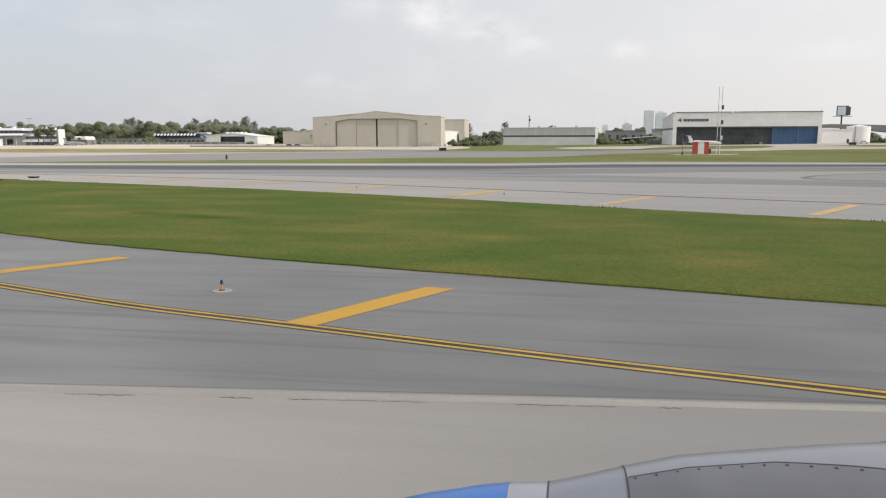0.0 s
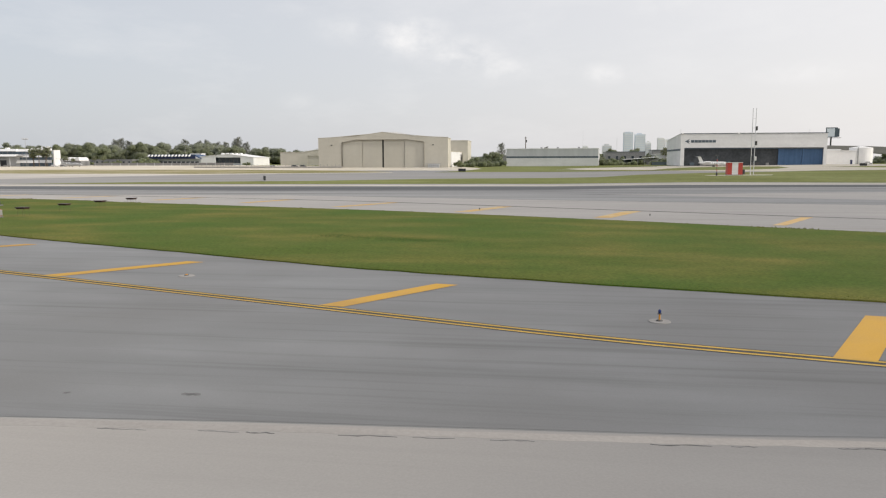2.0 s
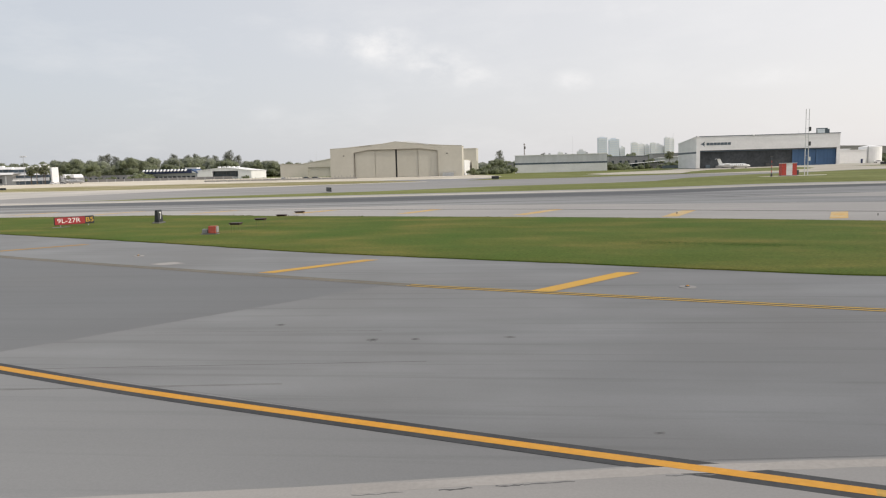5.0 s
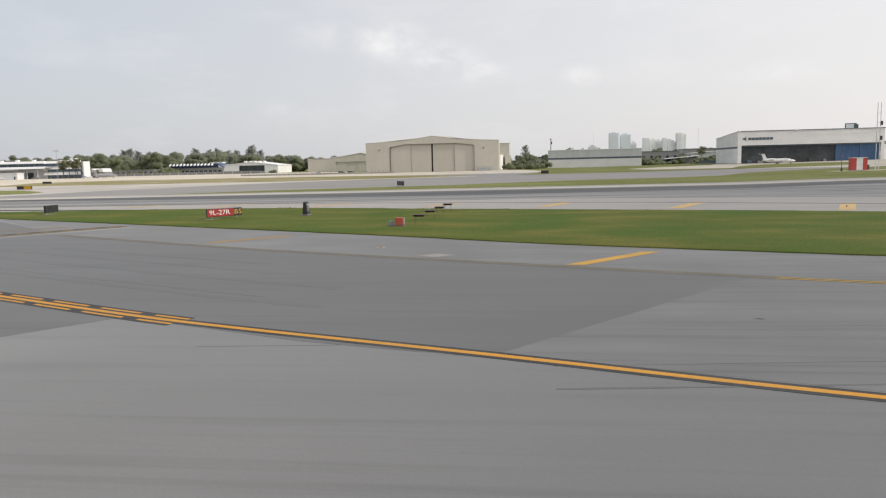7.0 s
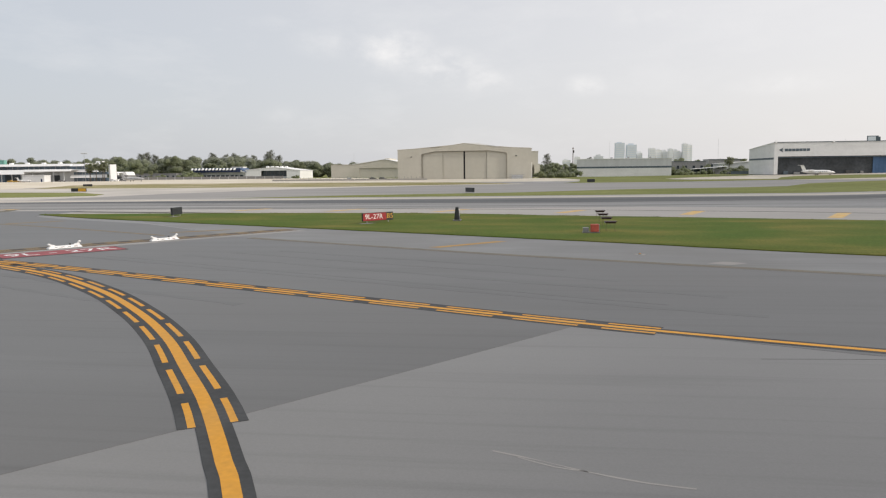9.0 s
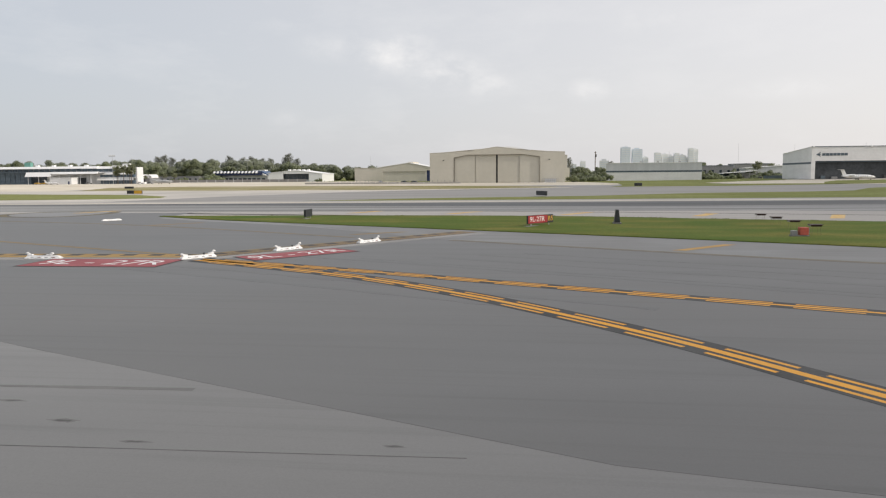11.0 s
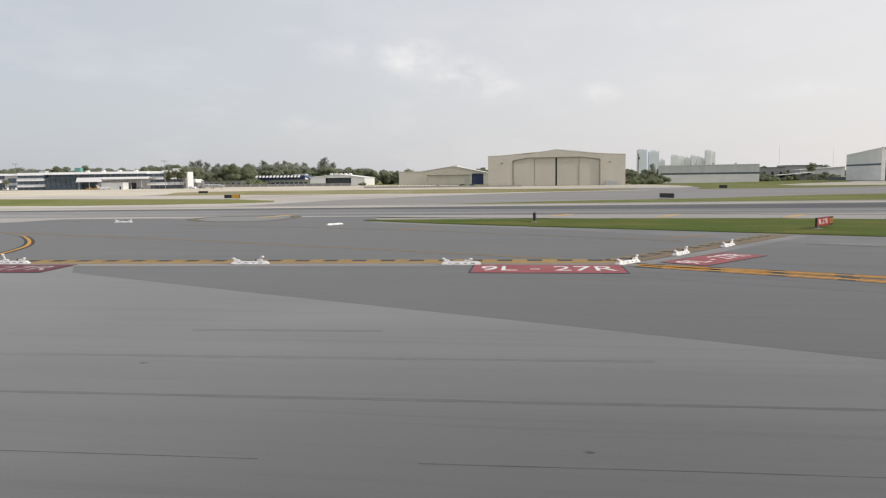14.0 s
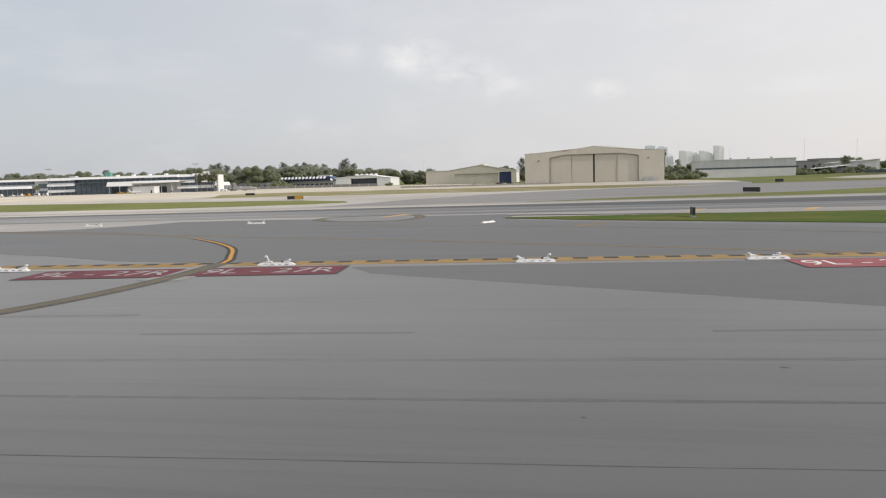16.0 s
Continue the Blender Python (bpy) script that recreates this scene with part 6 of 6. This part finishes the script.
# ---- low-profile barricades ----
def barricade(x, y, rz, flags, label):
    """A low white plastic barricade: sloped ends, feet, dark slots, lamps on short arms at its ends."""
    b = thing("barricade", x, y, 0.0, label, "barricade", rz, "low-profile barricades")
    L = 2.55
    bm = prism([(-L / 2, .0), (L / 2, .0), (L / 2, .07), (L / 2 - .16, .2), (L / 2 - .5, .24), (.5, .21), (-.5, .21), (-L / 2 + .5, .24), (-L / 2 + .16, .2), (-L / 2, .07)], -.22, .22)
    for q in bm.verts:
        if q.co.z > .1:
            q.co.y *= .5
    bmesh.ops.bevel(bm, geom=bm.edges[:], offset=.02, segments=2, affect='EDGES')
    part("body", bm, "plastic_white", b)
    for sx in (-.98, 0, .98):
        part("foot", box(sx - .13, sx + .13, -.27, .27, .0, .06, .02), "plastic_white", b)
    for i in range(4 if flags else 0):
        c = -.84 + i * .5
        for s in (-1, 1):
            q = part("slot", box(c, c + .24, -.012, .012, .05, .13, .01), "slot_red" if i % 2 else "stripe", b, "dark slot" if i == 0 and s < 0 else "")
            q.matrix_basis = pose(0, s * .195, 0, s * 14, 0, 0)
    for sx, up in flags:
        part("battery_case", box(sx * .95 - .2, sx * .95 + .2, -.1, .1, .2, .31, .04), "plastic_white", b)
        d = Vector((math.copysign(.2, sx), 0, .04 + .26 * up))
        p0 = Vector((sx * .95, 0, .29))
        bm = tube(p0, p0 + d, .05, .06, 10)
        bmesh.ops.create_uvsphere(bm, u_segments=12, v_segments=8, radius=.095, matrix=Matrix.Translation(p0 + d) @ Matrix.Diagonal((1.35, 1, .85, 1)))
        for q in bm.faces:
            q.smooth = True
        part("lamp_arm", bm, "plastic_white", b, "white raised lamp arm")
    if flags:
        part("knob", tube((.42, 0, .2), (.42, 0, .34), .07, .06, 10), "dark_metal", b, "small dark knob")


HA = math.degrees(math.atan2(18.5, 14))
barricade(-107.5, 57.4, HA + 7, ((-1, .1), (1, .3)), "white low-profile barricade with red stripes and lamp arms")
barricade(-112.2, 51.0, HA + 7, ((-1, .1), (1, .35)), "white low-profile barricade with red stripes and lamp arms")
barricade(-116.5, 45.3, HA, ((-1, .0), (1, .3)), "white low-profile barricade at the corner of the holding line")
barricade(-127.1, 44.3, 2, ((-1, .15), (.45, .1)), "white low-profile barricade with one round lamp")
barricade(-141.3, 44.0, 2, ((-1, .15), (.7, .6)), "white low-profile barricade with one arm raised")
barricade(-158.6, 43.6, 2, ((-.5, 1.1), (.75, .15)), "white low-profile barricade with a tall slanting arm")
barricade(-176.8, 41.6, 3, ((-1, .3), (1, .3)), "white low-profile barricade with red stripes and lamp arms")
barricade(-148.0, 86.0, 58, (), "plain white low-profile barricade far behind the line")
barricade(-181.0, 93.0, 4, ((-1, .2), (1, .4)), "white low-profile barricade far behind the line")
barricade(-206.4, 94.0, 4, ((-1, .2), (1, .4)), "white low-profile barricade far behind the line")


# ---- trees ----
def leaf_cards(v, f, centre, radius, count, size, rng, flat=1.0):
    """Small leaf clumps on the rounded outside of a limb's crown, each turned roughly outwards."""
    for _ in range(count):
        n = Vector((rng.gauss(0, 1), rng.gauss(0, 1), rng.gauss(.25, 1))).normalized()
        d = n * radius * rng.uniform(.72, 1.08)
        d.z *= flat
        c = centre + d
        n = (n + Vector((rng.gauss(0, .22), rng.gauss(0, .22), rng.gauss(.8, .25)))).normalized()
        a = n.orthogonal().normalized()
        b = n.cross(a)
        t = rng.uniform(0, 6.283)
        a, b = a * math.cos(t) + b * math.sin(t), b * math.cos(t) - a * math.sin(t)
        k = size * rng.uniform(.6, 1.3)
        i = len(v)
        v += [tuple(c + a * k), tuple(c + b * k), tuple(c - a * k * .8), tuple(c - b * k * .9)]
        f.append((i, i + 1, i + 2, i + 3))


def crown_core(v, f, centre, radius, rng, flat=1.0):
    """The dense inside of a crown, lumpy and closed, so that no daylight shows through it."""
    i0, nu, nv = len(v), 9, 5
    for j in range(nv + 1):
        e = -math.pi / 2 + math.pi * j / nv
        for k in range(nu):
            a, r = 2 * math.pi * k / nu, radius * rng.uniform(.78, .98)
            v.append((centre.x + r * math.cos(e) * math.cos(a), centre.y + r * math.cos(e) * math.sin(a), centre.z + r * flat * math.sin(e)))
    for j in range(nv):
        for k in range(nu):
            f.append((i0 + j * nu + k, i0 + j * nu + (k + 1) % nu, i0 + (j + 1) * nu + (k + 1) % nu, i0 + (j + 1) * nu + k))


def mesh_of(name, v, f, mat):
    me = bpy.data.meshes.new(name)
    me.from_pydata(v, [], f)
    me.materials.append(M[mat])
    return me


def tree(x, y, h, seed, label, kind="broad", mat="leaf"):
    rng = random.Random(seed)
    t = thing("tree", x, y, gz(y, x), label, "tree", group="trees")
    bm = bmesh.new()
    v, f = [], []
    if kind == "broad":
        add_tube(bm, (0, 0, 0), (0, 0, h * .45), h * .028, h * .018, 7)
        for k in range(13):
            a, r = rng.uniform(0, 6.28), h * rng.uniform(.12, .4)
            top = Vector((r * math.cos(a), r * math.sin(a), h * rng.uniform(.34, .82)))
            add_tube(bm, (0, 0, h * rng.uniform(.2, .4)), top, h * .012, h * .004, 5)
            size = h * rng.uniform(.13, .2)
            crown_core(v, f, top, size * .9, rng, .78)
            leaf_cards(v, f, top, size, 230, h * .017, rng, .78)
        crown_core(v, f, Vector((0, 0, h * .66)), h * .25, rng, .85)
        leaf_cards(v, f, Vector((0, 0, h * .66)), h * .28, 480, h * .018, rng, .85)
        crown_core(v, f, Vector((0, 0, h * .3)), h * .3, rng, .8)
        leaf_cards(v, f, Vector((0, 0, h * .32)), h * .33, 420, h * .02, rng, .8)
    elif kind == "pine":
        add_tube(bm, (0, 0, 0), (0, 0, h * .95), h * .016, h * .003, 7)
        for k in range(90):
            z = h * (.2 + .76 * k / 90)
            a, r = rng.uniform(0, 6.28), h * (.24 * (1 - (k / 94) ** 2.2) + .03) * rng.uniform(.3, 1.2)
            tip = Vector((r * math.cos(a), r * math.sin(a), z + r * .55))
            add_tube(bm, (0, 0, z), tip, h * .003, h * .0012, 4)
            leaf_cards(v, f, tip, h * .05, 34, h * .010, rng, 1.0)
            leaf_cards(v, f, tip * .6 + Vector((0, 0, z * .4)), h * .05, 20, h * .011, rng, 1.0)
    elif kind == "palm":
        add_tube(bm, (0, 0, 0), (.15 * h * .1, 0, h * .86), h * .022, h * .016, 8)
        for k in range(16):
            a, droop = k * .393 + rng.uniform(-.15, .15), rng.uniform(-.35, .6)
            prev = Vector((.015 * h, 0, h * .86))
            d = Vector((math.cos(a), math.sin(a), .55 + droop)).normalized()
            for j in range(5):
                nxt = prev + d * h * .07
                s = Vector((-math.sin(a), math.cos(a), -.25)) * h * .05 * (1 - j * .14)
                s2 = Vector((math.sin(a), -math.cos(a), -.25)) * h * .05 * (1 - j * .14)
                for q in (s, s2):
                    i = len(v)
                    v += [tuple(prev), tuple(nxt), tuple(nxt + q), tuple(prev + q)]
                    f.append((i, i + 1, i + 2, i + 3))
                prev, d = nxt, (d + Vector((0, 0, -.38))).normalized()
    elif kind == "sabal":
        add_tube(bm, (0, 0, 0), (.1, 0, h * .7), h * .016, h * .012, 8)
        for k in range(46):
            e, a = rng.uniform(-.75, 1.3), rng.uniform(0, 6.28)
            dr = Vector((math.cos(a) * math.cos(e), math.sin(a) * math.cos(e), math.sin(e)))
            tip = Vector((0, 0, h * .7)) + dr * h * rng.uniform(.08, .24)
            add_tube(bm, (0, 0, h * .68), tip, h * .0012, h * .0008, 4)
            leaf_cards(v, f, tip, h * .06, 22, h * .026, rng, .9)
    elif kind == "bush":
        add_tube(bm, (0, 0, 0), (0, 0, h * .4), h * .03, h * .02, 6)
        for k in range(12):
            a, r = rng.uniform(0, 6.28), h * rng.uniform(.1, .72)
            size = h * rng.uniform(.18, .32)
            c = Vector((r * math.cos(a), r * math.sin(a), h * rng.uniform(.08, .72 - .6 * r / h)))
            crown_core(v, f, c, size * .9, rng, .85)
            leaf_cards(v, f, c, size, 150, h * .03, rng, .85)
    part("trunk", bm, "bark", t)
    cr = new("crown", mesh_of("crown", v, f, mat))
    cr.parent = t
    return t


kinds = [tree(-500, 742, 21, 1, "dense green broad-crowned tree at the wood's edge"), tree(-470, 748, 19, 2, "dense green broad-crowned tree at the wood's edge"), tree(-440, 735, 22, 3, "dense green broad-crowned tree at the wood's edge"),
         tree(-405, 746, 20, 4, "dense green broad-crowned tree at the wood's edge")]
rng = random.Random(8)
x = -800.0
while x < -120:
    x += rng.uniform(5, 10)
    k = rng.choice(kinds)
    hh = 1.0 if x < -430 else 0.92 if x < -330 else 0.7
    s = rng.uniform(.85, 1.2) * hh
    y = rng.uniform(715, 790)
    copy_thing(k, pose(x, y, 1.5, 0, 0, rng.uniform(0, 360)) @ Matrix.Scale(s, 4))
x = -90.0
while x < 330:
    x += rng.uniform(9, 22)
    copy_thing(rng.choice(kinds), pose(x, rng.uniform(640, 760), 1.5, 0, 0, rng.uniform(0, 360)) @ Matrix.Scale(rng.uniform(.5, .78), 4))
for x, y, k in ((38, 602, .5), (50, 612, .56), (62, 600, .5), (74, 606, .66), (86, 612, .64), (97, 604, .55), (-58, 560, .62), (-44, 575, .55), (-30, 600, .6), (-64, 545, .5), (165, 560, .55), (182, 540, .5), (200, 556, .55)):
    copy_thing(rng.choice(kinds), pose(x, y, 1.5, 0, 0, rng.uniform(0, 360)) @ Matrix.Scale(k, 4))
pine = tree(-369.9, 792.7, 30.5, 21, "tall feathery pine standing over the wood", "pine", "leaf_thin")
for x, y, s in [(-377, 800, .86), (-362, 798, .82), (-470, 860, 1.0), (-456, 870, .95), (-444, 865, .98), (-432, 872, .9), (-420, 868, .9), (-550, 850, 1.05), (-562, 856, 1.0), (-538, 846, .95), (-525, 850, .9), (-113, 705, .74), (-98, 700, .62),
                (-62, 690, .66), (-168, 700, .74), (-158, 705, .66), (-20, 720, .56)]:
    copy_thing(pine, pose(x, y, 1.5, 0, 0, rng.uniform(0, 360)) @ Matrix.Scale(s, 4))
palm = tree(-380.5, 476, 14, 31, "tall sabal palm with a dense round crown before the offices", "sabal", "leaf_olive")
for x, y, s in [(-376.5, 479, 1.1), (-386, 478, 1.0), (-379, 481, .9), (-388, 480, .8), (-510, 474, .62), (-414, 552, .62), (-406, 550, .5), (-389, 565, .6), (-398, 566, .6), (150, 560, .9), (158, 440, .62), (80, 560, .9), (66, 548, 1.0), (98, 556, .85), (110, 520, .7)]:
    copy_thing(palm, pose(x, y, 1.3, 0, 0, rng.uniform(0, 360)) @ Matrix.Scale(s, 4))
bush = tree(-61, 452, 9, 41, "leafy green bush beside the hangar", "bush", "leaf_bright")
for x, y, s in [(-56, 456, .9), (-66, 448, .7), (-50, 470, .95), (-71, 436, .7), (-345, 655, .7), (-277, 600, .5), (-384, 610, 1.2), (-376, 616, 1.3), (-390, 622, 1.2), (24, 500, .8), (32, 512, .7), (20, 506, 1.0), (27, 509, .9), (52, 503, .6), (58, 521, 1.1), (67, 516, 1.0), (39, 515, .8),
                (45, 520, .9), (60, 515, .8), (74, 540, 1.1), (88, 520, .7), (165, 470, .8), (180, 475, .8), (196, 480, .9), (212, 478, .8), (172, 500, 1.0), (230, 490, 1.0), (20, 560, 1.2), (36, 565, 1.2), (50, 560, 1.1), (110, 610, 1.3), (5, 590, 1.1), (-400, 600, .8), (-412, 606, .8), (-428, 600, .8)]:
    copy_thing(bush, pose(x, y, 1.4, 0, 0, rng.uniform(0, 360)) @ Matrix.Scale(s, 4))

# far wood behind the single trees: crown beside crown
v, f = [], []
rng = random.Random(77)
for _ in range(620):
    x, y = rng.uniform(-1400, 900), rng.uniform(770, 840)
    top = float(np.interp(x, (-1400, -440, -340, -270, -200, 0, 900), (23, 23, 18, 15, 11, 9, 10))) * (1 + .25 * noise.noise(Vector((x * .02, 0, 0))) + rng.uniform(-.22, .12))
    r = rng.uniform(4.5, 8.5)
    crown_core(v, f, Vector((x, y, 1.5 + top - r * .75)), r * .95, rng, .75)
    leaf_cards(v, f, Vector((x, y, 1.5 + top - r * .75)), r, 130, .8, rng, .75)
    crown_core(v, f, Vector((x, y, 1.5 + top * .35)), r * 1.1, rng, .8)
    leaf_cards(v, f, Vector((x + rng.uniform(-3, 3), y, 1.5 + top * .45)), r * 1.1, 60, 1.3, rng, .7)
tagged(new("far_wood", mesh_of("far_wood", v, f, "wood_far")), "hazy green belt of distant woodland", "woodland", kind="stuff")


# ---- the airliner's engine cowl beside the cabin window, as it stands at the start ----
def engine_cowl():
    e = thing("engine_nacelle", 0, 6.9, 2.2, "grey airliner engine cowl with a blue inlet ring", "aircraft engine")
    outer = [(-3.52, .40), (-3.46, .50), (-3.34, .60), (-3.16, .65), (-2.98, .687), (-2.76, .738), (-2.52, .777), (-2.36, .793), (-2.23, .802), (-2.02, .856), (-1.68, .955), (-1.27, 1.062), (-.75, 1.14), (-.24, 1.211), (.16, 1.254), (.8, 1.29), (1.8, 1.28), (3.0, 1.12), (4.0, .9)]

    def lathe(name, profile, mat, label=""):
        bm = bmesh.new()
        n = 56
        rings = [[bm.verts.new((x, r * math.cos(k * 2 * math.pi / n), r * math.sin(k * 2 * math.pi / n))) for k in range(n)] for x, r in profile]
        for a, b in zip(rings, rings[1:]):
            for k in range(n):
                bm.faces.new((a[k], a[(k + 1) % n], b[(k + 1) % n], b[k]))
        bmesh.ops.recalc_face_normals(bm, faces=bm.faces[:])
        for f in bm.faces:
            f.smooth = True
        return part(name, bm, mat, e, label)

    cutp = lambda a, b, d=0.0: [(x, r + d) for x, r in outer if a - 1e-6 <= x <= b + 1e-6]
    lathe("inlet_ring", [(-3.3, .38), (-3.42, .36)] + cutp(-3.52, -2.52), "engine_blue", "blue inlet ring")
    lathe("inlet_duct", [(-3.3, .38), (-2.6, .46), (-1.6, .5)], "dark_metal")
    lathe("panel", cutp(-2.52, -2.23, .003), "engine_white", "white panel behind the ring")
    lathe("fan_cowl", cutp(-2.23, -1.68, .002), "engine_grey")
    lathe("main_cowl", cutp(-1.68, .16, .004), "engine_grey")
    lathe("rear_cowl", cutp(.16, 4.0, .006), "engine_white")
    for x, r in ((-2.23, .802), (-1.68, .955), (.16, 1.254)):
        lathe("seam", [(x - .006, r + .004), (x + .006, r + .008)], "dark_metal")
    lathe("tail_pipe", [(3.9, .85), (4.6, .6)], "dark_metal")
    radius = lambda x: float(np.interp(x, [q[0] for q in outer], [q[1] for q in outer]))
    joint = lambda x: 90.5 + (0 if x < -.7 else 12 * (x + .7))
    at = lambda x, deg, lift: (x, (radius(x) + lift) * math.cos(radians(deg)), (radius(x) + lift) * math.sin(radians(deg)))
    steps = [-1.67 + .08 * i for i in range(46)]
    bm = bmesh.new()
    rows = [[bm.verts.new(at(x, joint(x) - 1.2 + k * 5.5, .009)) for k in range(20)] for x in steps]
    for p, q in zip(rows, rows[1:]):
        for k in range(19):
            bm.faces.new((p[k], q[k], q[k + 1], p[k + 1]))
    for q in bm.faces:
        q.smooth = True
    part("access_panel", bm, "engine_lower", e, "grey hinged cowl panel with a dark reflection painted in")
    bm = bmesh.new()
    rows = [[bm.verts.new(at(x, joint(x) - 1.2 + d, .011)) for d in (-.25, .25)] for x in steps]
    for p, q in zip(rows, rows[1:]):
        bm.faces.new((p[0], q[0], q[1], p[1]))
    part("panel_joint", bm, "dark_metal", e)
    for i in range(16):
        x = -1.62 + i * .14
        c = Vector(at(x, joint(x) + .6, .009))
        n = Vector((0, math.cos(radians(joint(x))), math.sin(radians(joint(x)))))
        part("rivet", tube(c, c + n * .004, .011, .009, 8), "dark_metal", e)


engine_cowl()
